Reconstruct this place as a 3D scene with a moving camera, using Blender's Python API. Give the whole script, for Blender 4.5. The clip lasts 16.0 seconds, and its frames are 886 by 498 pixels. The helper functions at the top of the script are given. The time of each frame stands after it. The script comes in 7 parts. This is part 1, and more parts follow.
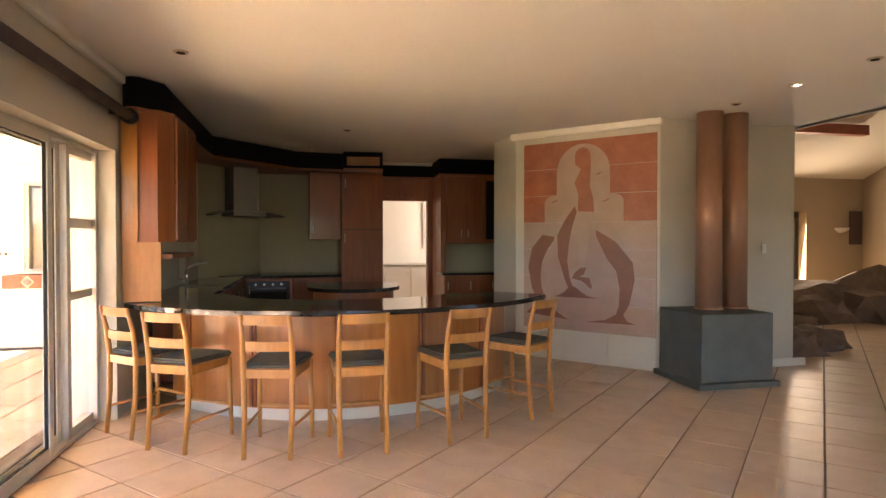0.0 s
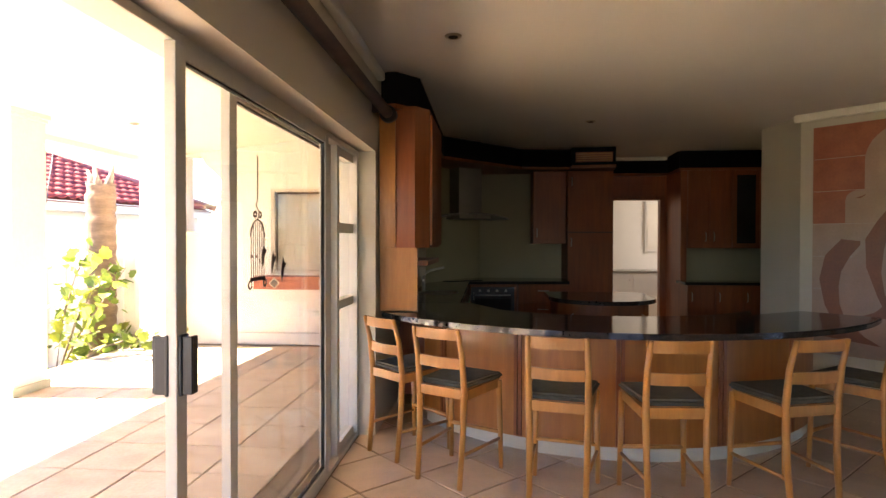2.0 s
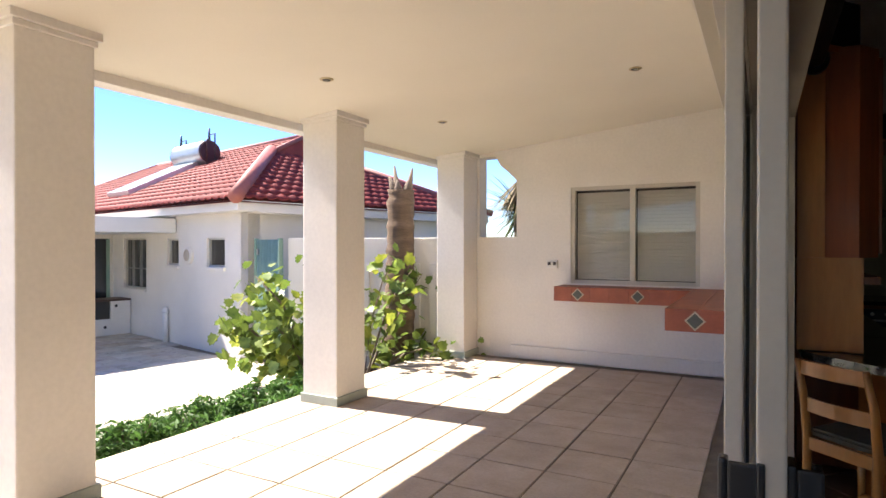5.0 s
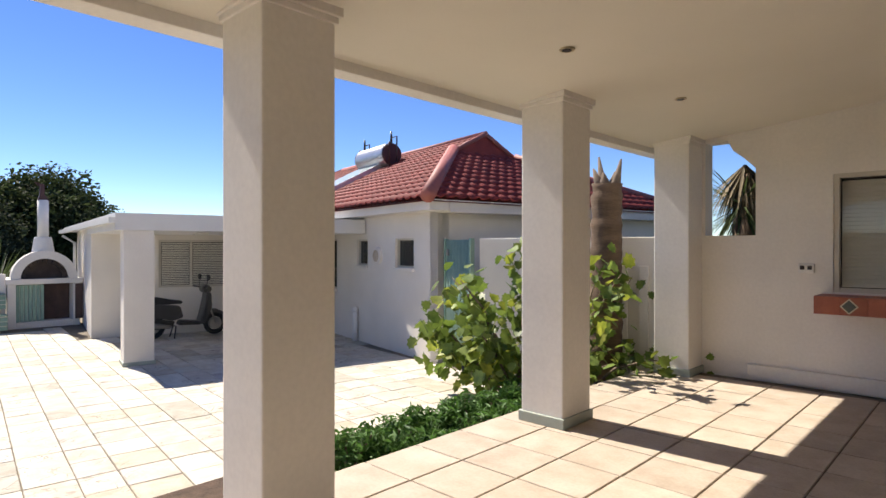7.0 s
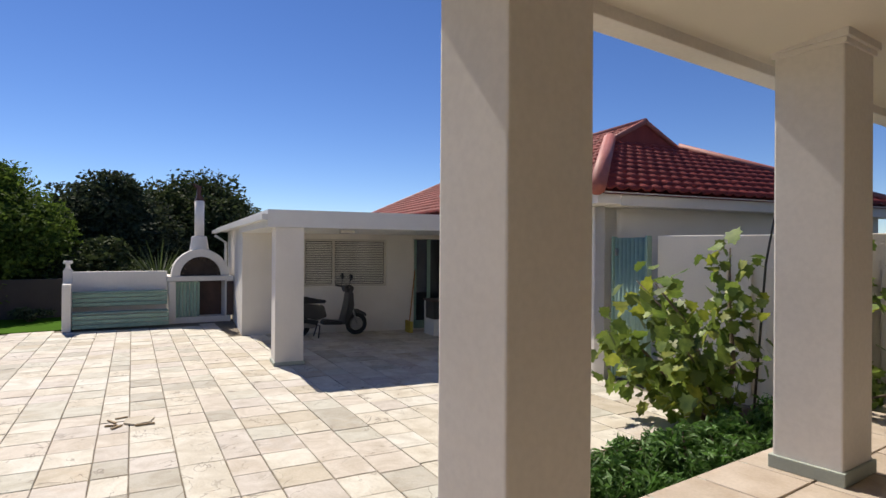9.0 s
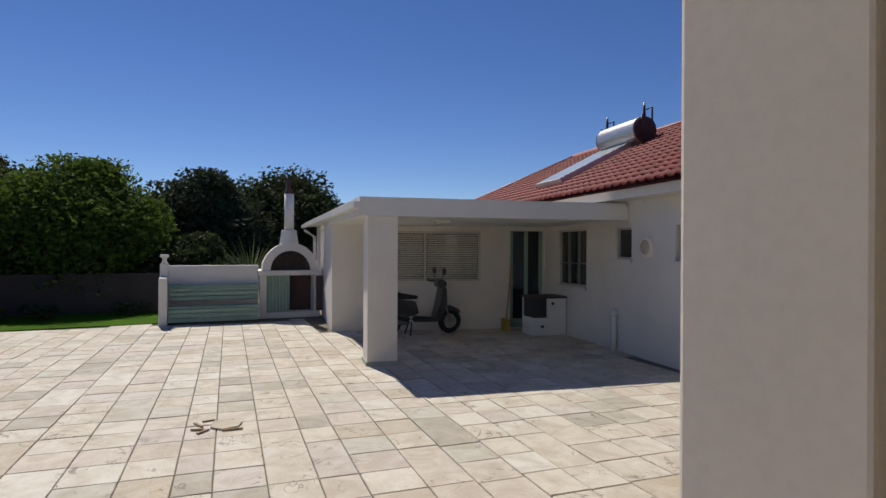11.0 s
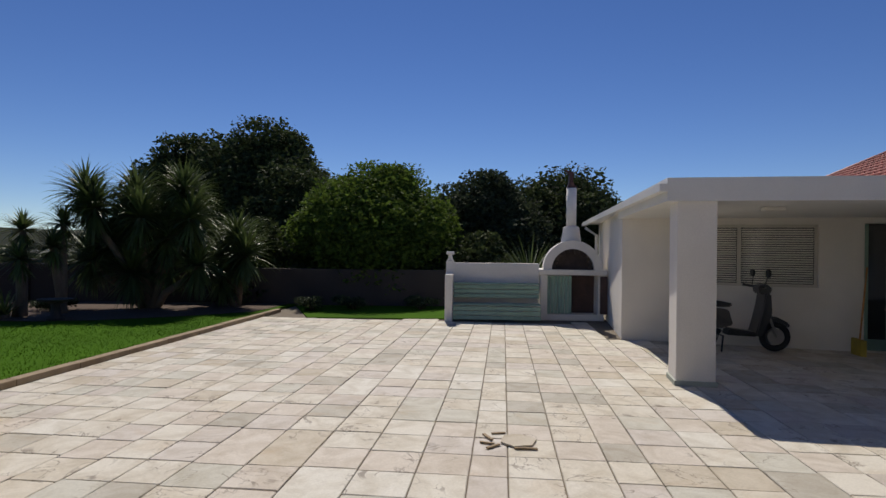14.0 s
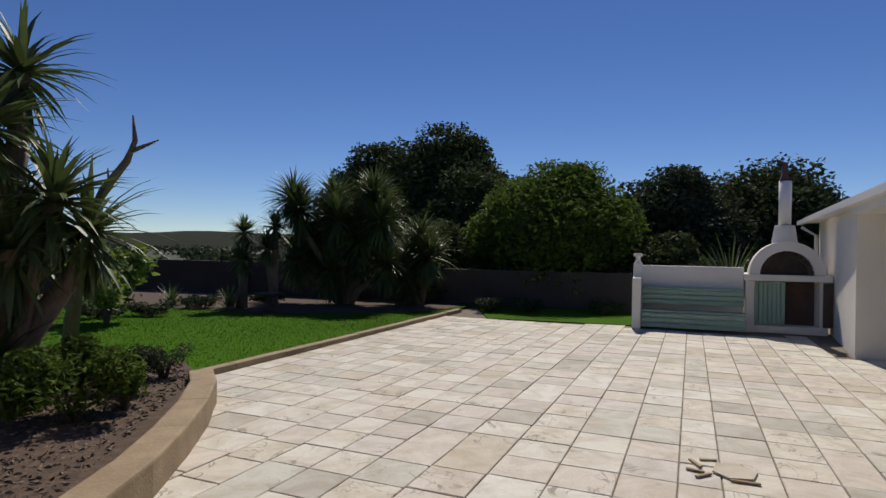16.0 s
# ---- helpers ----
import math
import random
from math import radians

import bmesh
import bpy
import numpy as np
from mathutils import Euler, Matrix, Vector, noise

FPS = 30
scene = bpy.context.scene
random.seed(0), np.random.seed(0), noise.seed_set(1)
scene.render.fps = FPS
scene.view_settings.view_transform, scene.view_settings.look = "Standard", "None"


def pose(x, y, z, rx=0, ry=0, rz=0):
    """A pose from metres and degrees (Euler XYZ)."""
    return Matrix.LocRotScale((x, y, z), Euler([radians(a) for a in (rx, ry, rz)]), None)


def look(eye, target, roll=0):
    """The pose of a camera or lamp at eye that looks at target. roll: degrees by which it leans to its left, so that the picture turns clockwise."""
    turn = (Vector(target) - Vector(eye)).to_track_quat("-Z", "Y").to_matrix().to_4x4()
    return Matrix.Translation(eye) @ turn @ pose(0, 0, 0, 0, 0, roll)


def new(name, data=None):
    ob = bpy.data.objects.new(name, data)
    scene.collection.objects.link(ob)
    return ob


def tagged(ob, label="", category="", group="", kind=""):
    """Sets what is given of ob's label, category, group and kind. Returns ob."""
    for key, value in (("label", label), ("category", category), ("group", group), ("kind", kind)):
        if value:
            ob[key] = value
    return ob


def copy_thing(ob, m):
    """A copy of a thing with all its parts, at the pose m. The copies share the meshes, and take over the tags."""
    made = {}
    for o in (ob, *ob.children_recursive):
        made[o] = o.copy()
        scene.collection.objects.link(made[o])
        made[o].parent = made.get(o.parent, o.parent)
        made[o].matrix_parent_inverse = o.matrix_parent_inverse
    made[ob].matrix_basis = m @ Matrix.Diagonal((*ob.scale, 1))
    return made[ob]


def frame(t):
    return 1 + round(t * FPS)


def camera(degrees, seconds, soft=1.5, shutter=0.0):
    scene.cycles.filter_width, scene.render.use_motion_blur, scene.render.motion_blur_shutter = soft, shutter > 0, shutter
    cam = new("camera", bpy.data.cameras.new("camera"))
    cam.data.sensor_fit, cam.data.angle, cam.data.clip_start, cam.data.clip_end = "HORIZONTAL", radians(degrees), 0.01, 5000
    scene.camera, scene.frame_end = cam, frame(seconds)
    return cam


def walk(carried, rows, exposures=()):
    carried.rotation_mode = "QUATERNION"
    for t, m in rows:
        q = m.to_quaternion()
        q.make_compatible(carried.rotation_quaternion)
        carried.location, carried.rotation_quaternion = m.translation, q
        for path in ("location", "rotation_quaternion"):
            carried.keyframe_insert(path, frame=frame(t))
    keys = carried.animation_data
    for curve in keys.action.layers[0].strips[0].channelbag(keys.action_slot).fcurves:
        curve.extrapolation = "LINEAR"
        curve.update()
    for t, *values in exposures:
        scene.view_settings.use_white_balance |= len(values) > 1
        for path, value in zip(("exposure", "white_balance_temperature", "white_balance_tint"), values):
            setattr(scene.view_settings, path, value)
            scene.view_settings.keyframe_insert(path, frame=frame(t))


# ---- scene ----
cam = camera(74.1, 16.0)

PATH = [
    (0, (1.634, -2.419, 1.46), (2.054, -0.464, 1.429), -0.0),
    (0.5, (1.488, -2.258, 1.471), (1.736, -0.274, 1.442), 0.0),
    (1, (1.307, -2.064, 1.459), (1.427, -0.068, 1.432), 0.0),
    (1.5, (1.135, -1.858, 1.476), (1.108, 0.142, 1.451), 0.1),
    (2, (0.949, -1.667, 1.491), (0.778, 0.325, 1.465), 0.1),
    (2.5, (0.776, -1.504, 1.49), (0.484, 0.474, 1.468), -0.0),
    (3, (0.607, -1.332, 1.491), (0.204, 0.627, 1.469), -0.0),
    (3.5, (0.459, -1.172, 1.488), (-0.083, 0.753, 1.467), -0.0),
    (4, (0.276, -1.029, 1.494), (-0.397, 0.854, 1.479), 0.0),
    (4.5, (0.107, -0.929, 1.504), (-0.707, 0.898, 1.49), -0.0),
    (5, (-0.104, -0.83, 1.504), (-1.058, 0.928, 1.492), -0.0),
    (7.5, (-1.265, -0.609, 1.483), (-2.714, 0.77, 1.478), 0.1),
    (8, (-1.547, -0.585, 1.491), (-3.057, 0.727, 1.487), 0.2),
    (8.5, (-1.797, -0.546, 1.471), (-3.37, 0.689, 1.468), 0.3),
    (9, (-2.081, -0.501, 1.406), (-3.717, 0.649, 1.411), 0.4),
    (9.5, (-2.313, -0.42, 1.379), (-4.001, 0.653, 1.379), 0.2),
    (12, (-3.498, -0.27, 1.234), (-5.355, 0.473, 1.235), 0.5),
    (12.5, (-3.713, -0.263, 1.208), (-5.622, 0.335, 1.21), 0.5),
    (13, (-3.918, -0.277, 1.17), (-5.87, 0.159, 1.174), 0.5),
    (13.5, (-4.044, -0.305, 1.163), (-6.028, -0.054, 1.167), 0.6),
    (14, (-4.192, -0.301, 1.14), (-6.192, -0.254, 1.145), 0.7),
    (14.5, (-4.293, -0.291, 1.124), (-6.287, -0.442, 1.129), 0.8),
    (15, (-4.378, -0.353, 1.104), (-6.358, -0.638, 1.111), 0.9),
    (15.5, (-4.426, -0.398, 1.098), (-6.384, -0.808, 1.106), 0.8),
    (16, (-4.471, -0.423, 1.099), (-6.395, -0.966, 1.105), 1.0),
]
EXPOSURES = [(0, 5.4, 9200, 23), (1.0, 5.15, 9000, 22), (1.5, 4.85, 8700, 21), (2.0, 4.5, 8300, 19), (2.5, 3.95, 7800, 17), (3.5, 3.2, 7300, 16), (4.2, 2.65, 6900, 13), (5.0, 2.1, 6800, 13),
             (7.3, 0.95, 6850, 11), (9.0, 0.5, 6850, 11), (12.0, -0.08, 6750, 11), (16.0, -0.1, 6750, 11)]
walk(cam, [(t, look(e, g, r)) for t, e, g, r in PATH], EXPOSURES)

# ---- light ----
SUN_EL = math.atan(1 / 0.82)
world = bpy.data.worlds.new("world")
scene.world = world
world.use_nodes = True
wn = world.node_tree.nodes
sky = wn.new("ShaderNodeTexSky")
sky.sky_type = "NISHITA"
sky.sun_disc = False
sky.sun_elevation, sky.sun_rotation = SUN_EL, radians(266)
sky.altitude = 2500
sky.air_density, sky.dust_density, sky.ozone_density = 1.0, 0.05, 4.0
wn["Background"].inputs["Strength"].default_value = 0.085
deep = wn.new("ShaderNodeHueSaturation")
deep.inputs["Saturation"].default_value, deep.inputs["Hue"].default_value = 1.18, 0.512
world.node_tree.links.new(sky.outputs["Color"], deep.inputs["Color"])
world.node_tree.links.new(deep.outputs["Color"], wn["Background"].inputs["Color"])
sun = new("sun", bpy.data.lights.new("sun", "SUN"))
sun.data.energy, sun.data.angle, sun.data.color = 4.2, radians(0.53), (1.0, 0.95, 0.87)
sun.matrix_world = look((0, 0, 20), (0.82, 0.05, 19.0))


# South and east lamps are added fill, set at openings out of view.
for name, watts, wide, eye, aim in (("fill_light_south", 0.5, 2.0, (2.3, -7.7, 1.3), (3.0, 2.0, 0.9)), ("fill_light_east", 0.5, 1.8, (13.4, -4.1, 1.3), (11.5, 8.0, 1.2)), ("window_light_lounge", 3, 0.32, (11.67, 8.3, 1.1), (11.4, 4.0, 0.6))):
    lm = new(name, bpy.data.lights.new(name, "AREA"))
    lm.data.shape, lm.data.size, lm.data.size_y, lm.data.energy, lm.data.color = "RECTANGLE", wide, 2.1, watts, (1.0, 0.93, 0.82)
    lm.matrix_world = look(eye, aim)


# ---- materials ----
def mat(name, base, rough=0.6, vary=0.12, scale=6.0, fine=60.0, bump=0.15, metallic=0.0, second=None, stretch=(1, 1, 1),
        random_tint=0.0, coat=0.0, spec=0.5, blotch=0.5, island=0.0, trans=0.0):
    """A surface with stains at a large and grain at a small scale."""
    m = bpy.data.materials.new(name)
    m.use_nodes = True
    nt = m.node_tree
    n, link = nt.nodes, nt.links.new
    bsdf = n["Principled BSDF"]
    coord = n.new("ShaderNodeTexCoord")
    mp = n.new("ShaderNodeMapping")
    mp.inputs["Scale"].default_value = stretch
    link(coord.outputs["Object"], mp.inputs["Vector"])
    big, small = n.new("ShaderNodeTexNoise"), n.new("ShaderNodeTexNoise")
    big.inputs["Scale"].default_value, big.inputs["Detail"].default_value = scale, 5
    small.inputs["Scale"].default_value, small.inputs["Detail"].default_value = fine, 4
    vec = mp.outputs["Vector"]
    if random_tint:
        info = n.new("ShaderNodeObjectInfo")
        shift = n.new("ShaderNodeVectorMath")
        shift.operation = "MULTIPLY_ADD"
        shift.inputs[1].default_value = (37, 23, 11)
        link(info.outputs["Random"], shift.inputs[0])
        link(vec, shift.inputs[2])
        vec = shift.outputs["Vector"]
    link(vec, big.inputs["Vector"])
    link(vec, small.inputs["Vector"])
    ramp = n.new("ShaderNodeValToRGB")
    dark = tuple(c * (1 - vary) for c in base) if second is None else second
    ramp.color_ramp.elements[0].position, ramp.color_ramp.elements[1].position = 0.5 - blotch / 2.5, 0.5 + blotch / 2.5
    ramp.color_ramp.elements[0].color, ramp.color_ramp.elements[1].color = (*dark, 1), (*base, 1)
    link(big.outputs["Fac"], ramp.inputs["Fac"])
    mix = n.new("ShaderNodeMix")
    mix.data_type, mix.blend_type = "RGBA", "MULTIPLY"
    mix.inputs["Factor"].default_value = min(1, vary * 2.0)
    grey = n.new("ShaderNodeValToRGB")
    grey.color_ramp.elements[0].position, grey.color_ramp.elements[1].position = 0.3, 0.65
    grey.color_ramp.elements[0].color, grey.color_ramp.elements[1].color = (0.72, 0.72, 0.72, 1), (1, 1, 1, 1)
    link(small.outputs["Fac"], grey.inputs["Fac"])
    link(ramp.outputs["Color"], mix.inputs["A"])
    link(grey.outputs["Color"], mix.inputs["B"])
    colour = mix.outputs["Result"]
    if random_tint or island:
        src = n.new("ShaderNodeNewGeometry").outputs["Random Per Island"] if island else info.outputs["Random"]
        rng = n.new("ShaderNodeMapRange")
        amount = island or random_tint
        rng.inputs["To Min"].default_value, rng.inputs["To Max"].default_value = 1 - amount, 1 + amount * 0.6
        link(src, rng.inputs["Value"])
        mul = n.new("ShaderNodeVectorMath")
        mul.operation = "SCALE"
        link(colour, mul.inputs[0])
        link(rng.outputs["Result"], mul.inputs["Scale"])
        colour = mul.outputs["Vector"]
    link(colour, bsdf.inputs["Base Color"])
    bsdf.inputs["Roughness"].default_value, bsdf.inputs["Metallic"].default_value = rough, metallic
    bsdf.inputs["Specular IOR Level"].default_value = spec
    if coat:
        bsdf.inputs["Coat Weight"].default_value, bsdf.inputs["Coat Roughness"].default_value = coat, 0.08
    if trans:
        bsdf.inputs["Subsurface Weight"].default_value = 0.0
        tl = n.new("ShaderNodeBsdfTranslucent")
        add = n.new("ShaderNodeMixShader")
        add.inputs["Fac"].default_value = trans
        link(colour, tl.inputs["Color"])
        link(bsdf.outputs["BSDF"], add.inputs[1])
        link(tl.outputs["BSDF"], add.inputs[2])
        link(add.outputs["Shader"], n["Material Output"].inputs["Surface"])
    if bump:
        b = n.new("ShaderNodeBump")
        b.inputs["Strength"].default_value, b.inputs["Distance"].default_value = bump, 0.01
        link(small.outputs["Fac"], b.inputs["Height"])
        link(b.outputs["Normal"], bsdf.inputs["Normal"])
    return m


def glass_mat(name, tint=(0.955, 0.955, 0.94), rough=0.0):
    m = bpy.data.materials.new(name)
    m.use_nodes = True
    nt = m.node_tree
    n, link = nt.nodes, nt.links.new
    n.remove(n["Principled BSDF"])
    clear, gloss, mixs = n.new("ShaderNodeBsdfTransparent"), n.new("ShaderNodeBsdfGlossy"), n.new("ShaderNodeMixShader")
    clear.inputs["Color"].default_value = (*tint, 1)
    gloss.inputs["Roughness"].default_value = rough
    face = n.new("ShaderNodeLayerWeight")
    face.inputs["Blend"].default_value = 0.5
    power, scale = n.new("ShaderNodeMath"), n.new("ShaderNodeMath")
    power.operation, scale.operation = "POWER", "MULTIPLY_ADD"
    power.inputs[1].default_value, scale.inputs[1].default_value, scale.inputs[2].default_value = 5.0, 0.6, 0.03
    link(face.outputs["Facing"], power.inputs[0])
    link(power.outputs["Value"], scale.inputs[0])
    link(scale.outputs["Value"], mixs.inputs["Fac"])
    link(clear.outputs["BSDF"], mixs.inputs[1])
    link(gloss.outputs["BSDF"], mixs.inputs[2])
    link(mixs.outputs["Shader"], n["Material Output"].inputs["Surface"])
    return m


M_WHITE = mat("white_plaster", (0.81, 0.77, 0.71), 0.85, 0.10, 1.3, 30, 0.05)
M_COURT = mat("sunlit_white_plaster", (0.81, 0.76, 0.69), 0.88, 0.12, 1.1, 70, 0.35)
M_CEIL = mat("ceiling_paint", (0.78, 0.73, 0.63), 0.8, 0.05, 1.0, 120, 0.05)
M_CREAM = mat("cream_wall_paint", (0.56, 0.51, 0.41), 0.75, 0.06, 1.2, 90, 0.1)
M_TAUPE = mat("taupe_wall_paint", (0.42, 0.34, 0.25), 0.8, 0.1, 1.2, 90, 0.1)
M_BLACK = mat("black_bulkhead_paint", (0.008, 0.007, 0.008), 0.75, 0.15, 2, 60, 0.05, spec=0.15)
M_OAK = mat("cherry_oak_veneer", (0.33, 0.088, 0.019), 0.42, 0.16, 3.0, 14, 0.05, second=(0.22, 0.060, 0.015), stretch=(5, 5, 0.55), coat=0.1)
M_OAKL = mat("golden_beech_wood", (0.52, 0.225, 0.055), 0.38, 0.14, 4, 18, 0.05, second=(0.41, 0.16, 0.036), stretch=(4, 4, 0.8), coat=0.15)
M_BAR = mat("amber_oak_panel", (0.47, 0.165, 0.032), 0.36, 0.14, 3.0, 14, 0.05, second=(0.36, 0.115, 0.022), stretch=(5, 5, 0.55), coat=0.2)
M_GRANITE = mat("polished_dark_granite", (0.055, 0.042, 0.036), 0.09, 0.5, 40, 160, 0.0, second=(0.018, 0.014, 0.013), spec=0.6)
M_SEAT = mat("grey_green_seat_fabric", (0.10, 0.09, 0.062), 0.9, 0.25, 20, 240, 0.4)
M_ALU = mat("aluminium_door_profile", (0.58, 0.54, 0.47), 0.45, 0.08, 3, 80, 0.05, metallic=0.2)
M_ALUDARK = mat("weathered_aluminium", (0.36, 0.35, 0.33), 0.45, 0.15, 4, 80, 0.05, metallic=0.5)
M_STEEL = mat("brushed_steel", (0.55, 0.53, 0.5), 0.28, 0.08, 3, 120, 0.03, metallic=1.0)
M_TILE_IN = mat("cream_ceramic_floor_tile", (0.63, 0.48, 0.345), 0.40, 0.12, 5, 60, 0.04, second=(0.54, 0.40, 0.28), random_tint=0.07)
M_GROUT_IN = mat("brown_floor_grout", (0.30, 0.22, 0.15), 0.9, 0.2, 8, 90, 0.2)
M_TILE_OUT = mat("buff_patio_slab", (0.55, 0.465, 0.375), 0.7, 0.2, 4, 50, 0.2, second=(0.43, 0.345, 0.26), random_tint=0.08)
def stone_mat(name, per_island):
    """Pale riven paving stone: each piece takes its own tint, with clouds, rusty stains and thin dark veins."""
    m = bpy.data.materials.new(name)
    m.use_nodes = True
    n, link = m.node_tree.nodes, m.node_tree.links.new
    bsdf = n["Principled BSDF"]
    coord = n.new("ShaderNodeTexCoord")
    rnd = n.new("ShaderNodeNewGeometry").outputs["Random Per Island"] if per_island else n.new("ShaderNodeObjectInfo").outputs["Random"]
    vec = n.new("ShaderNodeVectorMath")
    vec.operation = "MULTIPLY_ADD"
    vec.inputs[1].default_value = (37, 23, 11)
    link(rnd, vec.inputs[0])
    link(coord.outputs["Object"], vec.inputs[2])

    def noise_of(scale, detail, rough=0.55, warp=0.0):
        t = n.new("ShaderNodeTexNoise")
        t.inputs["Scale"].default_value, t.inputs["Detail"].default_value = scale, detail
        t.inputs["Roughness"].default_value, t.inputs["Distortion"].default_value = rough, warp
        link(vec.outputs["Vector"], t.inputs["Vector"])
        return t.outputs["Fac"]

    def ramp_of(src, stops, step=False):
        t = n.new("ShaderNodeValToRGB")
        t.color_ramp.interpolation = "CONSTANT" if step else "LINEAR"
        while len(t.color_ramp.elements) < len(stops):
            t.color_ramp.elements.new(0.5)
        for e, (p, c) in zip(t.color_ramp.elements, stops):
            e.position, e.color = p, (*c, 1) if len(c) == 3 else c
        link(src, t.inputs["Fac"])
        return t.outputs["Color"]

    def blend(kind, fac, a, b):
        t = n.new("ShaderNodeMix")
        t.data_type, t.blend_type = "RGBA", kind
        if isinstance(fac, float):
            t.inputs["Factor"].default_value = fac
        else:
            link(fac, t.inputs["Factor"])
        link(a, t.inputs["A"])
        if isinstance(b, tuple):
            t.inputs["B"].default_value = (*b, 1)
        else:
            link(b, t.inputs["B"])
        return t.outputs["Result"]

    tint = ramp_of(rnd, [(0.0, (0.60, 0.54, 0.46)), (0.18, (0.64, 0.60, 0.51)), (0.38, (0.54, 0.52, 0.44)), (0.52, (0.62, 0.57, 0.47)), (0.66, (0.53, 0.47, 0.37)), (0.74, (0.58, 0.53, 0.47)), (0.86, (0.46, 0.43, 0.36)), (0.93, (0.66, 0.63, 0.55))], True)
    clouds = ramp_of(noise_of(3.2, 6, 0.6, 0.8), [(0.32, (0.72, 0.68, 0.62)), (0.60, (1, 1, 1))])
    col = blend("MULTIPLY", 0.85, tint, clouds)
    rust = ramp_of(noise_of(1.6, 5, 0.6, 1.0), [(0.58, (0, 0, 0)), (0.78, (0.45, 0.45, 0.45))])
    col = blend("MIX", rust, col, (0.44, 0.31, 0.18))
    grain = ramp_of(noise_of(55, 4), [(0.3, (0.82, 0.82, 0.82)), (0.65, (1, 1, 1))])
    col = blend("MULTIPLY", 0.6, col, grain)
    veins = ramp_of(noise_of(2.6, 3, 0.5, 1.6), [(0.478, (0, 0, 0)), (0.496, (0.75, 0.75, 0.75)), (0.503, (0.75, 0.75, 0.75)), (0.515, (0, 0, 0))])
    where = ramp_of(noise_of(1.9, 2), [(0.52, (0, 0, 0)), (0.62, (1, 1, 1))])
    col = blend("MIX", blend("MULTIPLY", 1.0, veins, where), col, (0.17, 0.14, 0.11))
    link(col, bsdf.inputs["Base Color"])
    bsdf.inputs["Roughness"].default_value = 0.78
    relief = n.new("ShaderNodeBump")
    relief.inputs["Strength"].default_value, relief.inputs["Distance"].default_value = 0.35, 0.01
    link(noise_of(14, 6, 0.65), relief.inputs["Height"])
    link(relief.outputs["Normal"], bsdf.inputs["Normal"])
    return m


M_PAVER = stone_mat("pale_riven_paving_stone", False)
M_PAVER_FAR = stone_mat("pale_riven_paving_stone_run", True)
M_PAVER_W = mat("ochre_stained_paver", (0.62, 0.53, 0.41), 0.8, 0.22, 5, 40, 0.3, second=(0.46, 0.36, 0.25), random_tint=0.10, blotch=0.6)
M_SPLASH = mat("olive_cream_wall_paint", (0.36, 0.32, 0.20), 0.6, 0.06, 1.2, 90, 0.1)
M_JOINT = mat("sandy_paving_joint", (0.20, 0.165, 0.12), 0.95, 0.3, 9, 70, 0.4)
M_ROOF = mat("red_concrete_roof_tile", (0.31, 0.05, 0.038), 0.7, 0.25, 3, 60, 0.25, second=(0.21, 0.033, 0.027), spec=0.3, island=0.14)
M_RIDGE = mat("pink_red_ridge_tile", (0.42, 0.13, 0.10), 0.6, 0.2, 4, 60, 0.2)
M_FASCIA = mat("white_fascia_paint", (0.74, 0.73, 0.70), 0.5, 0.07, 2, 60, 0.05)
M_GREEN = mat("mint_green_painted_timber", (0.30, 0.44, 0.36), 0.6, 0.2, 4, 50, 0.15, second=(0.22, 0.35, 0.28), stretch=(3, 3, 0.7))
M_MINT = mat("pale_mint_plinth_paint", (0.40, 0.44, 0.38), 0.7, 0.12, 4, 70, 0.1)
M_SHELF = mat("terracotta_quarry_tile", (0.40, 0.11, 0.055), 0.42, 0.2, 7, 60, 0.08, second=(0.29, 0.075, 0.04), random_tint=0.1)
M_MURAL_R = mat("burnt_red_mural_glaze", (0.42, 0.135, 0.065), 0.4, 0.25, 6, 50, 0.05, second=(0.33, 0.10, 0.05))
M_MURAL_P = mat("pale_pink_mural_glaze", (0.45, 0.30, 0.22), 0.4, 0.15, 4, 50, 0.05, second=(0.38, 0.25, 0.18))
M_MURAL_M = mat("dusty_rose_mural_glaze", (0.44, 0.27, 0.20), 0.4, 0.15, 4, 50, 0.05)
M_MURAL_D = mat("brown_red_mural_glaze", (0.28, 0.105, 0.048), 0.4, 0.25, 6, 50, 0.05, second=(0.23, 0.085, 0.05))
M_SLATE = mat("grey_green_slate", (0.095, 0.105, 0.09), 0.5, 0.25, 5, 60, 0.15)
M_COPPER = mat("dull_copper_flue", (0.42, 0.215, 0.13), 0.45, 0.15, 4, 60, 0.03, metallic=0.35, stretch=(2, 2, 0.4))
M_ROCK = mat("brown_rock", (0.20, 0.13, 0.085), 0.8, 0.35, 5, 40, 0.6)
M_BARK = mat("grey_brown_bark", (0.22, 0.165, 0.12), 0.92, 0.35, 8, 50, 0.8, stretch=(1, 1, 0.35))
M_PALM = mat("ringed_palm_bark", (0.19, 0.125, 0.08), 0.95, 0.35, 6, 40, 0.9, stretch=(0.6, 0.6, 3.0))
M_LEAF_DK = mat("dark_evergreen_leaf", (0.072, 0.098, 0.036), 0.75, 0.3, 1.2, 30, 0, island=0.5, spec=0.15, trans=0.25)
M_LEAF_MID = mat("mid_green_leaf", (0.125, 0.195, 0.032), 0.75, 0.3, 1.2, 30, 0, island=0.45, spec=0.15, trans=0.35)
M_LEAF_GR = mat("grey_green_leaf", (0.075, 0.098, 0.05), 0.75, 0.3, 1.2, 30, 0, island=0.5, spec=0.15, trans=0.25)
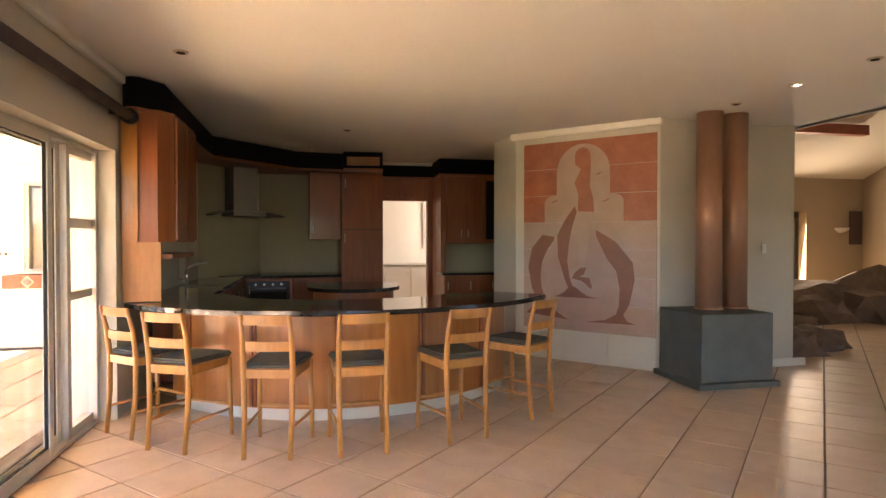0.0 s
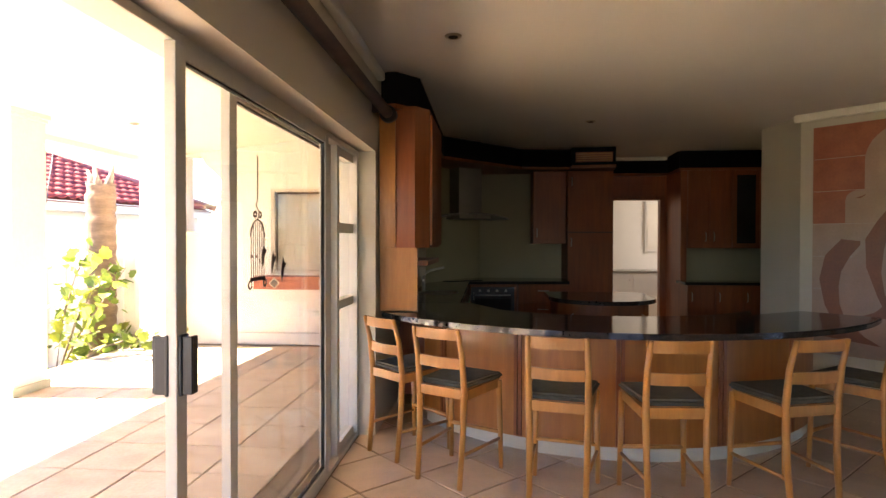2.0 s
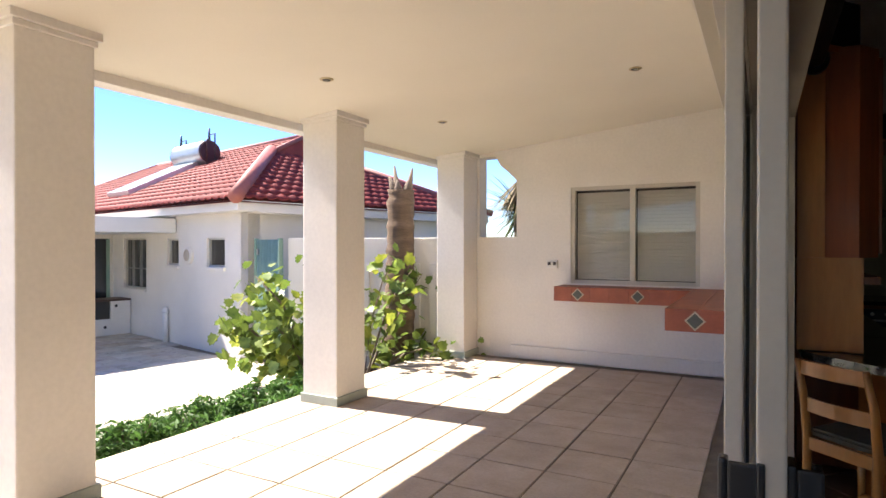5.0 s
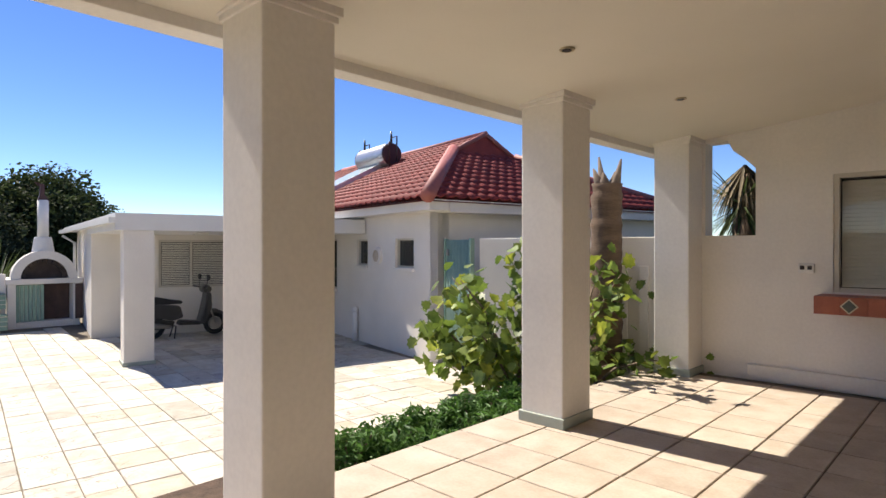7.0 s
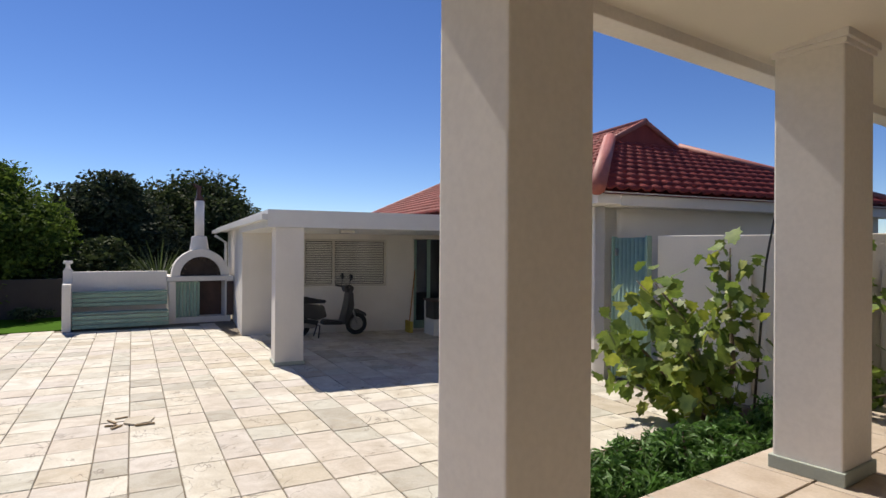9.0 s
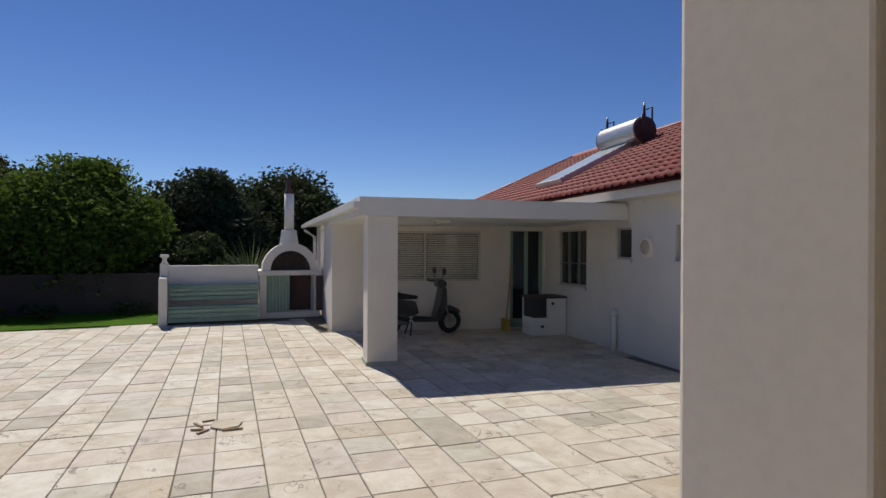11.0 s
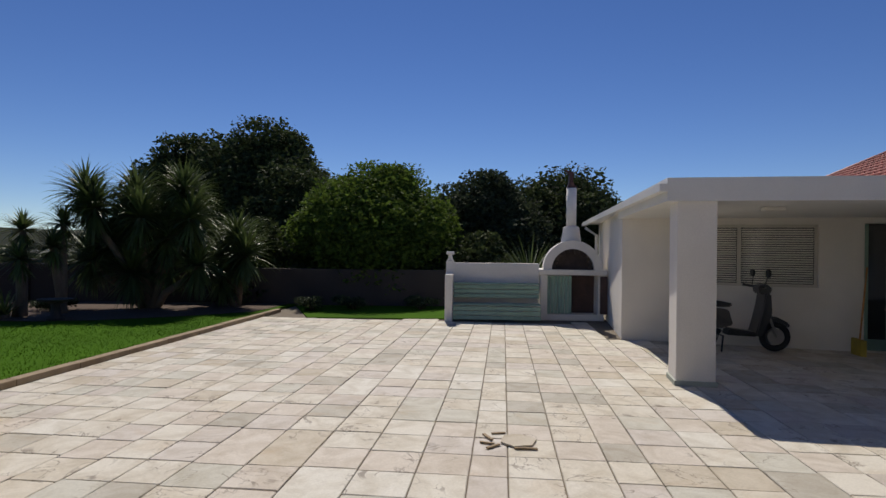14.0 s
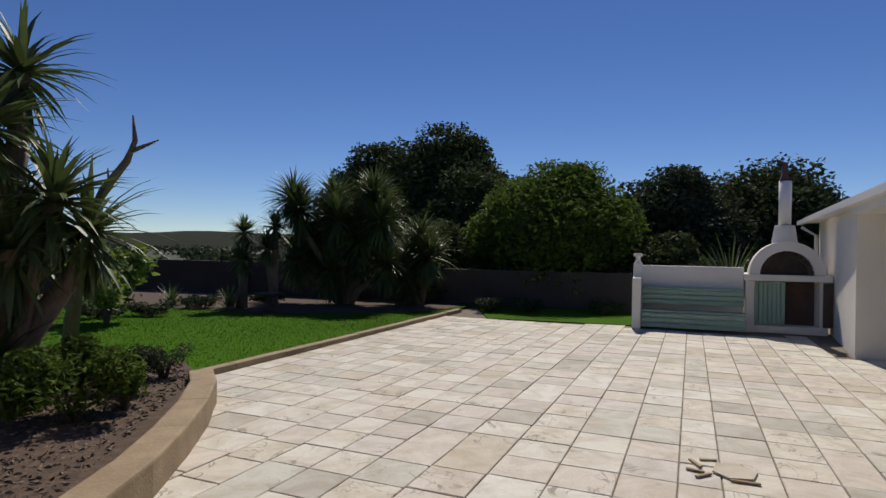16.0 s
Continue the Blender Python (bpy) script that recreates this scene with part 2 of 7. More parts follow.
M_VINE = mat("lime_green_fig_leaf", (0.28, 0.36, 0.07), 0.48, 0.3, 1.8, 30, 0.05, second=(0.13, 0.21, 0.04), island=0.5, trans=0.45)
M_YUCCA = mat("yucca_blade_green", (0.11, 0.155, 0.048), 0.5, 0.25, 2, 30, 0, island=0.4, trans=0.25)
M_DRY = mat("dry_frond_straw", (0.30, 0.23, 0.13), 0.8, 0.3, 3, 30, 0, island=0.4, trans=0.2)
M_GRASS = mat("lawn_grass", (0.070, 0.165, 0.010), 0.7, 0.3, 0.9, 25, 0.0, second=(0.052, 0.125, 0.008), island=0.35, spec=0.05, trans=0.3)
M_GRASSG = mat("lawn_ground", (0.058, 0.14, 0.008), 0.9, 0.3, 0.7, 60, 0.2, spec=0.03, second=(0.045, 0.108, 0.007))
M_SOIL = mat("dark_bark_mulch", (0.125, 0.078, 0.05), 0.95, 0.5, 12, 60, 1.0)
M_VELD = mat("dry_bush_veld", (0.070, 0.066, 0.034), 0.95, 0.5, 0.035, 0.5, 0.2, second=(0.030, 0.038, 0.017))
M_HILL = mat("dark_olive_bush", (0.034, 0.038, 0.02), 0.95, 0.4, 0.03, 0.4, 0.1, second=(0.018, 0.022, 0.011), spec=0.05)
M_GCOVER = mat("fresh_green_ground_cover", (0.13, 0.27, 0.055), 0.6, 0.3, 2, 30, 0, second=(0.07, 0.16, 0.03), island=0.45, trans=0.35)
M_KERB = mat("worn_sandstone_kerb", (0.36, 0.27, 0.165), 0.85, 0.25, 5, 45, 0.4, second=(0.26, 0.185, 0.105), random_tint=0.08)
# Both wall renders carry the shade of their sunless side in the colour.
M_BWALL = mat("shade_dark_brown_render", (0.050, 0.032, 0.023), 0.9, 0.25, 1.2, 40, 0.3)
M_BWALLP = mat("shade_dark_grey_render", (0.070, 0.056, 0.050), 0.9, 0.3, 1.0, 40, 0.3)
# Near-black colour stands in for shade in unlit rooms, recesses and gaps.
M_DARK = mat("unlit_interior_dark", (0.05, 0.048, 0.045), 0.8, 0.2, 2, 40, 0.05)
M_SOOT = mat("sooty_brick", (0.085, 0.062, 0.05), 0.9, 0.4, 6, 40, 0.4, random_tint=0.3)
M_BLKPL = mat("black_plastic", (0.018, 0.018, 0.02), 0.4, 0.2, 5, 80, 0.03)
M_RUBBER = mat("black_rubber", (0.02, 0.02, 0.021), 0.85, 0.2, 5, 80, 0.1)
M_SILVER = mat("silver_scooter_paint", (0.055, 0.052, 0.052), 0.35, 0.1, 3, 60, 0.02, metallic=0.4, coat=0.4)
M_HOOD = mat("dull_dark_steel", (0.24, 0.22, 0.19), 0.38, 0.08, 3, 120, 0.03, metallic=0.9)
M_TANK = mat("galvanised_tank_metal", (0.55, 0.53, 0.52), 0.36, 0.12, 4, 60, 0.04, metallic=0.7)
M_TANKEND = mat("dark_red_tank_cap", (0.055, 0.018, 0.016), 0.55, 0.2, 4, 60, 0.05)
M_PANEL = mat("solar_collector_face", (0.50, 0.56, 0.56), 0.2, 0.1, 3, 40, 0.0)
M_BLIND = mat("white_blind_slat", (0.74, 0.71, 0.64), 0.5, 0.06, 3, 60, 0.02)
M_YELLOW = mat("straw_yellow_broom", (0.45, 0.33, 0.05), 0.9, 0.25, 8, 60, 0.3)
M_CHAR = mat("rusty_brown_door", (0.10, 0.06, 0.05), 0.7, 0.3, 5, 50, 0.2)
M_DECAL = mat("black_window_decal", (0.012, 0.012, 0.012), 0.6, 0.05, 3, 40, 0)
M_GLASS = glass_mat("clear_glass")
M_GLASS_D = mat("dark_window_glass", (0.03, 0.034, 0.036), 0.06, 0.2, 2, 20, 0.0, spec=0.8)
M_LAMP = mat("brass_downlight_ring", (0.55, 0.45, 0.28), 0.35, 0.1, 5, 60, 0.02, metallic=0.8)
M_BULB = mat("frosted_lamp_glass", (0.75, 0.72, 0.65), 0.3, 0.05, 5, 60, 0)


# ---- mesh helpers ----
def mesh_of(name, verts, faces, material):
    me = bpy.data.meshes.new(name)
    me.from_pydata(verts, [], faces)
    me.materials.append(material)
    return me


def part(name, bm, material, parent=None, label="", smooth=False, m=None):
    """Link a bmesh (or a ready mesh) as one object under a thing."""
    if isinstance(bm, bpy.types.Mesh):
        me = bm
    else:
        me = bpy.data.meshes.new(name)
        bm.to_mesh(me)
        bm.free()
    if not me.materials:
        me.materials.append(material)
    if smooth:
        me.shade_smooth()
    ob = new(name, me)
    if m is not None:
        ob.matrix_world = m
    if parent is not None:
        ob.parent = parent
    if label:
        ob["label"] = label
    if name in FOLIAGE:
        ob["kind"] = "stuff"
    return ob


def thing(name, m, label, category, group="", kind=""):
    ob = new(name)
    ob.matrix_world = m
    ob.empty_display_size = 0.2
    return tagged(ob, label, category, group, kind)


def add_box(bm, lo, hi, bevel=0.0):
    c = [(a + b) / 2 for a, b in zip(lo, hi)]
    s = [abs(b - a) for a, b in zip(lo, hi)]
    r = bmesh.ops.create_cube(bm, size=1, matrix=Matrix.Translation(c) @ Matrix.Diagonal((*s, 1)))
    if bevel:
        edges = list({e for v in r["verts"] for e in v.link_edges})
        bmesh.ops.bevel(bm, geom=edges, offset=bevel, segments=2, profile=0.6, affect="EDGES")
    return bm


def box(name, lo, hi, material, parent=None, label="", bevel=0.0, m=None):
    return part(name, add_box(bmesh.new(), lo, hi, bevel), material, parent, label, m=m)


def add_tube(bm, pts, radii, seg=10, cap=True):
    """A round limb through points with a radius at each."""
    rings = []
    pts = [Vector(p) for p in pts]
    for i, p in enumerate(pts):
        d = (pts[min(i + 1, len(pts) - 1)] - pts[max(i - 1, 0)]).normalized()
        side = d.cross(Vector((0, 0, 1)) if abs(d.z) < 0.95 else Vector((1, 0, 0))).normalized()
        up = side.cross(d)
        r = radii[i] if isinstance(radii, (list, tuple)) else radii
        rings.append([bm.verts.new(p + side * r * math.cos(a) + up * r * math.sin(a)) for a in [2 * math.pi * k / seg for k in range(seg)]])
    for a, b in zip(rings, rings[1:]):
        for k in range(seg):
            bm.faces.new((a[k], a[(k + 1) % seg], b[(k + 1) % seg], b[k]))
    if cap:
        bm.faces.new(rings[0][::-1])
        bm.faces.new(rings[-1])
    return bm


def tube(name, pts, radii, material, parent=None, label="", seg=10, smooth=True):
    bm = add_tube(bmesh.new(), pts, radii, seg)
    bmesh.ops.recalc_face_normals(bm, faces=bm.faces)
    return part(name, bm, material, parent, label, smooth=smooth)


def prism(bm, outline, z0, z1):
    """Upright walls and caps over an outline of (x, y)."""
    lo = [bm.verts.new((x, y, z0)) for x, y in outline]
    hi = [bm.verts.new((x, y, z1)) for x, y in outline]
    n = len(outline)
    for i in range(n):
        bm.faces.new((lo[i], lo[(i + 1) % n], hi[(i + 1) % n], hi[i]))
    bm.faces.new(hi)
    bm.faces.new(lo[::-1])
    bmesh.ops.recalc_face_normals(bm, faces=bm.faces)
    return bm


def arc(cx, cy, r, a0, a1, n):
    return [(cx + r * math.cos(radians(a0 + (a1 - a0) * i / n)), cy + r * math.sin(radians(a0 + (a1 - a0) * i / n))) for i in range(n + 1)]


def wall_with_holes(name, a, b, z0, z1, thick, holes, material, label="", category="wall", side=1, parent=None):
    """A wall from a to b on the floor plan, thick to one side; holes are (u0, u1, v0, v1) along it and up."""
    a, b = Vector(a), Vector(b)
    length = (b - a).length
    us = sorted({0.0, length, *[h[0] for h in holes], *[h[1] for h in holes]})
    vs = sorted({z0, z1, *[h[2] for h in holes], *[h[3] for h in holes]})
    bm = bmesh.new()
    solid = {}
    for i in range(len(us) - 1):
        for j in range(len(vs) - 1):
            mu, mv = (us[i] + us[i + 1]) / 2, (vs[j] + vs[j + 1]) / 2
            solid[i, j] = not any(h[0] < mu < h[1] and h[2] < mv < h[3] for h in holes)
    cache = {}

    def vert(i, j, k):
        if (i, j, k) not in cache:
            cache[i, j, k] = bm.verts.new((us[i], side * thick * k, vs[j]))
        return cache[i, j, k]
    for (i, j), s in solid.items():
        if not s:
            continue
        bm.faces.new((vert(i, j, 0), vert(i + 1, j, 0), vert(i + 1, j + 1, 0), vert(i, j + 1, 0)))
        bm.faces.new((vert(i, j, 1), vert(i, j + 1, 1), vert(i + 1, j + 1, 1), vert(i + 1, j, 1)))
        for di, dj, p, q in ((-1, 0, (i, j), (i, j + 1)), (1, 0, (i + 1, j), (i + 1, j + 1)), (0, -1, (i, j), (i + 1, j)), (0, 1, (i, j + 1), (i + 1, j + 1))):
            if not solid.get((i + di, j + dj), False):
                bm.faces.new((vert(*p, 0), vert(*q, 0), vert(*q, 1), vert(*p, 1)))
    bmesh.ops.recalc_face_normals(bm, faces=bm.faces)
    d = b - a
    ob = part(name, bm, material, parent, m=pose(a.x, a.y, 0, 0, 0, math.degrees(math.atan2(d.y, d.x))))
    if parent is None:
        tagged(ob, label, category, kind="structure")
    return ob


FOLIAGE = ("rosette", "hanging_leaves", "crown", "foliage", "fronds", "dry_fronds")


def scatter_mesh(name, verts, faces, material):
    me = bpy.data.meshes.new(name)
    me.vertices.add(len(verts))
    me.vertices.foreach_set("co", np.asarray(verts, dtype=np.float32).ravel())
    f = np.asarray(faces, dtype=np.int32)
    me.loops.add(f.size)
    me.loops.foreach_set("vertex_index", f.ravel())
    me.polygons.add(len(f))
    me.polygons.foreach_set("loop_start", np.arange(0, f.size, f.shape[1], dtype=np.int32))
    me.polygons.foreach_set("loop_total", np.full(len(f), f.shape[1], dtype=np.int32))
    me.update(calc_edges=True)
    me.validate()
    me.materials.append(material)
    return me


def leaves(name, centres, size, material, rng, flat=0.3, aspect=0.5, droop=0.0):
    """Small folded leaves at the given centres, each with its own turn."""
    n = len(centres)
    d = rng.normal(size=(n, 3))
    d[:, 2] = d[:, 2] * flat - droop
    d /= np.linalg.norm(d, axis=1)[:, None]
    s = np.cross(d, rng.normal(size=(n, 3)))
    s /= np.linalg.norm(s, axis=1)[:, None]
    up = np.cross(s, d)
    L = (size * rng.uniform(0.6, 1.3, n))[:, None]
    c = np.asarray(centres)
    fold = up * L * 0.12
    v = np.stack([c - d * L * 0.5, c + s * L * aspect * 0.5 + fold, c + d * L * 0.5, c - s * L * aspect * 0.5 + fold], axis=1).reshape(-1, 3)
    base = np.arange(n)[:, None] * 4
    f = np.concatenate([base + np.array([[0, 1, 2]]), base + np.array([[0, 2, 3]])], axis=0)
    return scatter_mesh(name, v, f, material)


def crown_points(rng, clumps, per, shell=0.55):
    """Points in the outer parts of uneven clumps (x, y, z, rx, ry, rz)."""
    out = []
    for cx, cy, cz, rx, ry, rz in clumps:
        d = rng.normal(size=(per, 3))
        d /= np.linalg.norm(d, axis=1)[:, None]
        r = shell + (1 - shell) * rng.random(per) ** 0.6
        r *= 1 + 0.13 * np.sin(d[:, 0] * 7 + cx * 3) * np.cos(d[:, 1] * 6 + cz) + 0.08 * np.sin(d[:, 2] * 11 + cy)
        out.append(np.array([cx, cy, cz]) + d * r[:, None] * np.array([rx, ry, rz]))
    return np.concatenate(out)


def blades(rng, n, length, width, spread=(-0.5, 1.2), droop=0.5, seg=4):
    """Long tapering blades from one heart: vertices and faces."""
    V, Fc = [], []
    for i in range(n):
        az = rng.uniform(0, 2 * math.pi)
        el = rng.uniform(*spread)
        L, w = length * rng.uniform(0.75, 1.15), width * rng.uniform(0.8, 1.2)
        h = np.array([math.cos(az), math.sin(az), 0])
        side = np.array([-math.sin(az), math.cos(az), 0])
        p, e = np.zeros(3), el
        b0 = len(V)
        for k in range(seg + 1):
            u = k / seg
            ww = w * (0.55 + 0.9 * u if u < 0.35 else (1 - u) * 1.33) * 0.5 + 0.001
            upv = np.array([-math.sin(e) * h[0], -math.sin(e) * h[1], math.cos(e)])
            V += [p - side * ww + upv * ww * 0.35, p, p + side * ww + upv * ww * 0.35]
            p = p + (h * math.cos(e) + np.array([0, 0, math.sin(e)])) * L / seg
            e -= droop / seg * (0.4 + 1.2 * u)
        for k in range(seg):
            a = b0 + k * 3
            Fc += [(a, a + 1, a + 4, a + 3), (a + 1, a + 2, a + 5, a + 4)]
    return np.array(V), np.array(Fc)


# ---- levels ----
YARD = -0.4
CEIL = 2.80
SOFFIT = 2.78

# ---- ground and garden ----
rng = np.random.default_rng(7)


def sheet(name, x0, y0, x1, y1, z, material, label, category, div=1, rough=0.0):
    bm = bmesh.new()
    bmesh.ops.create_grid(bm, x_segments=div, y_segments=div, size=0.5, matrix=Matrix.Translation(((x0 + x1) / 2, (y0 + y1) / 2, z)) @ Matrix.Diagonal((x1 - x0, y1 - y0, 1, 1)))
    for v in bm.verts:
        v.co.z += rough * noise.noise(v.co * 0.01) if rough else 0
    return tagged(part(name, bm, material), label, category, kind="structure")


ground = sheet("ground", -2500, -2500, 2500, 2500, YARD - 0.30, M_VELD, "dry olive bush veld stretching to the horizon", "ground")
lawn = bmesh.new()
prism(lawn, [(-10.4, -5.05), (-18.6, -4.1), (-20.2, -3.9), (-20.2, -16), (-9.0, -16), (-7.2, -8.0), (-9.0, -5.2)], YARD - 0.3, YARD + 0.05)
tagged(part("lawn", lawn, M_GRASSG), "bright green mown lawn beside the paving", "lawn", kind="structure")
lawn2 = bmesh.new()
prism(lawn2, [(-17.35, -3.0), (-20.2, -3.9), (-20.2, 3.2), (-17.35, 0.2)], YARD - 0.3, YARD + 0.015)
tagged(part("lawn_strip", lawn2, M_GRASSG), "narrow grass strip before the boundary wall", "lawn", kind="structure")
bed = bmesh.new()
prism(bed, [(-9.7, -4.5), (-9.3, -4.12), (-8.0, -3.38), (-6.8, -2.88), (-5.0, -2.75), (-5.0, -9), (-8.2, -9), (-10.3, -5.2)], YARD - 0.3, YARD + 0.14)
tagged(part("planting_bed", bed, M_SOIL), "raised bed of dark bark mulch and soil", "flower bed", kind="structure")
border = bmesh.new()
prism(border, [(-18.0, -4.4), (-16.85, -5.75), (-16.15, -6.9), (-15.85, -8.0), (-15.9, -9.2), (-16.05, -10.6), (-16.3, -15.9), (-20.19, -15.9), (-20.19, -4.05), (-18.6, -4.25)], YARD - 0.29, YARD + 0.062)
tagged(part("border_bed", border, M_SOIL), "dark mulched border along the garden wall", "flower bed", kind="structure")
yard = sheet("courtyard_floor", -20.1, -6.5, -4.12, 11, YARD - 0.012, M_JOINT, "sandy joints under the courtyard paving", "paving")
box("foundation", (-14, -9, -0.75), (-4.3, 12, YARD - 0.02), M_JOINT)
tagged(bpy.data.objects["foundation"], "compacted earth under the courtyard", "ground", kind="structure")

# blades of grass over the near lawn
n = 60000
gx, gy = rng.uniform(-18.5, -8.0, n), rng.uniform(-13.5, -4.2, n)
keep = (gy < -5.0 - (gx + 10.4) * 0.12) & (gx < -7.0) & ((gx < -10.2) | (gy < -5.6))
keep &= gx > np.interp(gy, [-13.5, -10.6, -9.2, -8.0, -6.9, -5.75, -4.4], [-16.2, -16.05, -15.9, -15.85, -16.15, -16.85, -18.0])
gx, gy = gx[keep], gy[keep]
n = len(gx)
h, a = rng.uniform(0.015, 0.04, n), rng.uniform(0, math.pi, n)
w = 0.006
g0 = np.stack([gx - w * np.cos(a), gy - w * np.sin(a), np.full(n, YARD + 0.045)], 1)
g1 = np.stack([gx + w * np.cos(a), gy + w * np.sin(a), np.full(n, YARD + 0.045)], 1)
g2 = np.stack([gx + rng.normal(0, 0.02, n), gy + rng.normal(0, 0.02, n), YARD + 0.045 + h], 1)
tagged(part("grass", scatter_mesh("grass", np.stack([g0, g1, g2], 1).reshape(-1, 3), np.arange(n * 3).reshape(-1, 3), M_GRASS), None), "short green blades of lawn grass", "grass", kind="stuff")


def tree(name, base, trunk_h, trunk_r, clumps, count, size, material, label, seed, category="tree", aspect=0.5, limbs=5):
    r = np.random.default_rng(seed)
    t = thing(name, pose(*base), label, category)
    bm = bmesh.new()
    lean = r.normal(0, 0.15, 2)
    top = (lean[0], lean[1], trunk_h)
    add_tube(bm, [(0, 0, -0.15), (lean[0] * 0.4, lean[1] * 0.4, trunk_h * 0.5), top], [trunk_r * 1.3, trunk_r, trunk_r * 0.7], 9)
    for i in range(limbs):
        c = clumps[int(r.integers(len(clumps)))]
        e = (c[0] * 0.8, c[1] * 0.8, c[2])
        mid = (e[0] * 0.45 + lean[0], e[1] * 0.45 + lean[1], (trunk_h + e[2]) / 2 + 0.1)
        add_tube(bm, [top, mid, e], [trunk_r * 0.55, trunk_r * 0.35, trunk_r * 0.12], 7)
    part("trunk", bm, M_BARK, t, smooth=True)
    pts = crown_points(r, clumps, count // len(clumps))
    part("crown", leaves("crown", pts, size, material, r, 0.6, aspect), material, t)
    return t


def round_clumps(r, rad, h0, h1, n, squash=0.8):
    out = []
    for i in range(n):
        a, q = 2 * math.pi * i / n * 2.4, math.sqrt((i + 0.5) / n)
        z = h0 + (h1 - h0) * (1 - q ** 2.4 * 0.5) * r.uniform(0.84, 1.0)
        s = rad * r.uniform(0.32, 0.5)
        out.append((rad * 0.68 * q * math.cos(a), rad * 0.68 * q * math.sin(a), max(z - s * 0.6, h0 + s * 0.4), s, s, s * squash))
    for i in range(n // 2):
        a = r.uniform(0, 6.28)
        s = rad * r.uniform(0.3, 0.45)
        out.append((rad * 0.7 * math.cos(a), rad * 0.7 * math.sin(a), h0 + (h1 - h0) * r.uniform(0.1, 0.5), s, s, s))
    return out


r = np.random.default_rng(3)
tree("tree", (-29.5, -7.5, YARD - 0.3), 2.4, 0.28, round_clumps(r, 3.6, 0.6, 7.4, 34), 80000, 0.21, M_LEAF_DK, "tall dark evergreen tree behind the boundary wall", 11)
tree("tree", (-30.6, -11.2, YARD - 0.3), 2.2, 0.25, round_clumps(r, 2.9, 0.6, 6.85, 24), 48000, 0.21, M_LEAF_DK, "dark evergreen tree beside a taller one", 12)
tree("tree", (-22.9, -2.1, YARD - 0.3), 1.3, 0.2, round_clumps(r, 2.75, 0.5, 4.75, 34, 0.75), 60000, 0.15, M_LEAF_MID, "broad rounded bright green leafy tree", 13)
tree("tree", (-26.4, 1.7, YARD - 0.3), 1.5, 0.2, round_clumps(r, 2.5, 0.4, 4.95, 24), 44000, 0.17, M_LEAF_GR, "grey-green bushy tree behind the wall", 14)
tree("tree", (-29.5, 5.2, YARD - 0.3), 1.9, 0.25, round_clumps(r, 3.6, 0.8, 5.5, 30), 54000, 0.2, M_LEAF_DK, "dark spreading evergreen tree behind the pizza oven", 15)
tree("tree", (-26.5, -5.6, YARD - 0.3), 1.5, 0.2, round_clumps(r, 2.6, 0.2, 4.9, 18), 34000, 0.19, M_LEAF_DK, "dark leafy tree in the shade", 16)
tree("tree", (-21.9, -5.9, YARD - 0.3), 0.9, 0.16, round_clumps(r, 2.0, 0.0, 3.0, 14), 16000, 0.18, M_LEAF_DK, "dark leafy bush hanging over the garden wall", 17)
tree("tree", (-22.4, 1.0, YARD - 0.3), 0.9, 0.16, round_clumps(r, 1.7, 0.0, 2.6, 12), 12000, 0.18, M_LEAF_DK, "low dark bush behind the garden wall", 18)


def yucca(name, base, heads, blade_len, label, seed, count=85, width=0.05, trunk=0.09, skirt=True):
    """Branching stems, each with a rosette of blades and a skirt of hanging ones."""
    r = np.random.default_rng(seed)
    t = thing(name, pose(*base), label, "yucca")
    for hx, hy, hz in heads:
        tube("stem", [(r.normal(0, 0.05), r.normal(0, 0.05), -0.1), (hx * 0.35, hy * 0.35, hz * 0.4), (hx * 0.9, hy * 0.9, hz * 0.8), (hx, hy, hz)], [trunk * 1.3, trunk, trunk * 0.8, trunk * 0.7], M_BARK, t, seg=8)
    for hx, hy, hz in heads:
        V, Fc = blades(r, count, blade_len, width, (-0.35, 1.45), 1.0)
        part("rosette", scatter_mesh("rosette", V + np.array([hx, hy, hz]), Fc, M_YUCCA), M_YUCCA, t)
        if skirt:
            V, Fc = blades(r, count // 2, blade_len * 0.9, width, (-1.5, -0.6), 0.3)
            part("hanging_leaves", scatter_mesh("hanging_leaves", V + np.array([hx, hy, hz - 0.05]), Fc, M_YUCCA), M_YUCCA, t)
    return t


yucca("yucca", (-18.6, -7.1, YARD), [(0.0, -0.3, 2.75), (0.75, -0.9, 2.4), (-0.5, 0.75, 2.75), (0.3, 0.6, 1.75), (-0.6, -0.6, 2.2), (0.5, 1.2, 2.2), (0.1, -0.9, 1.6), (0.0, 0.4, 1.2), (0.4, -0.2, 0.9), (0.3, 1.3, 1.1), (0.2, 0.9, 2.8), (0.4, -1.3, 2.75), (-0.3, 0.2, 2.0), (0.6, 0.1, 2.2), (0.3, -1.2, 1.2)], 0.9, "large many-headed green yucca clump in the garden bed", 21, 210, 0.075)
yucca("yucca", (-19.3, -5.2, YARD), [(0, 0, 1.75), (0.45, 0.35, 1.35), (-0.3, -0.4, 1.3), (0.2, -0.3, 0.8)], 0.9, "drooping grey-green yucca beside the wall", 22, 170, 0.075)
yucca("yucca", (-16.6, -8.75, YARD), [(0, 0, 1.85), (0.25, 0.1, 1.25)], 0.5, "slim yucca with a small head on the lawn edge", 23, 110, 0.06)
yucca("yucca", (-17.3, -8.35, YARD), [(0, 0, 2.0), (0.2, -0.1, 1.5)], 0.55, "slim yucca with a small head beside another", 24, 110, 0.06)
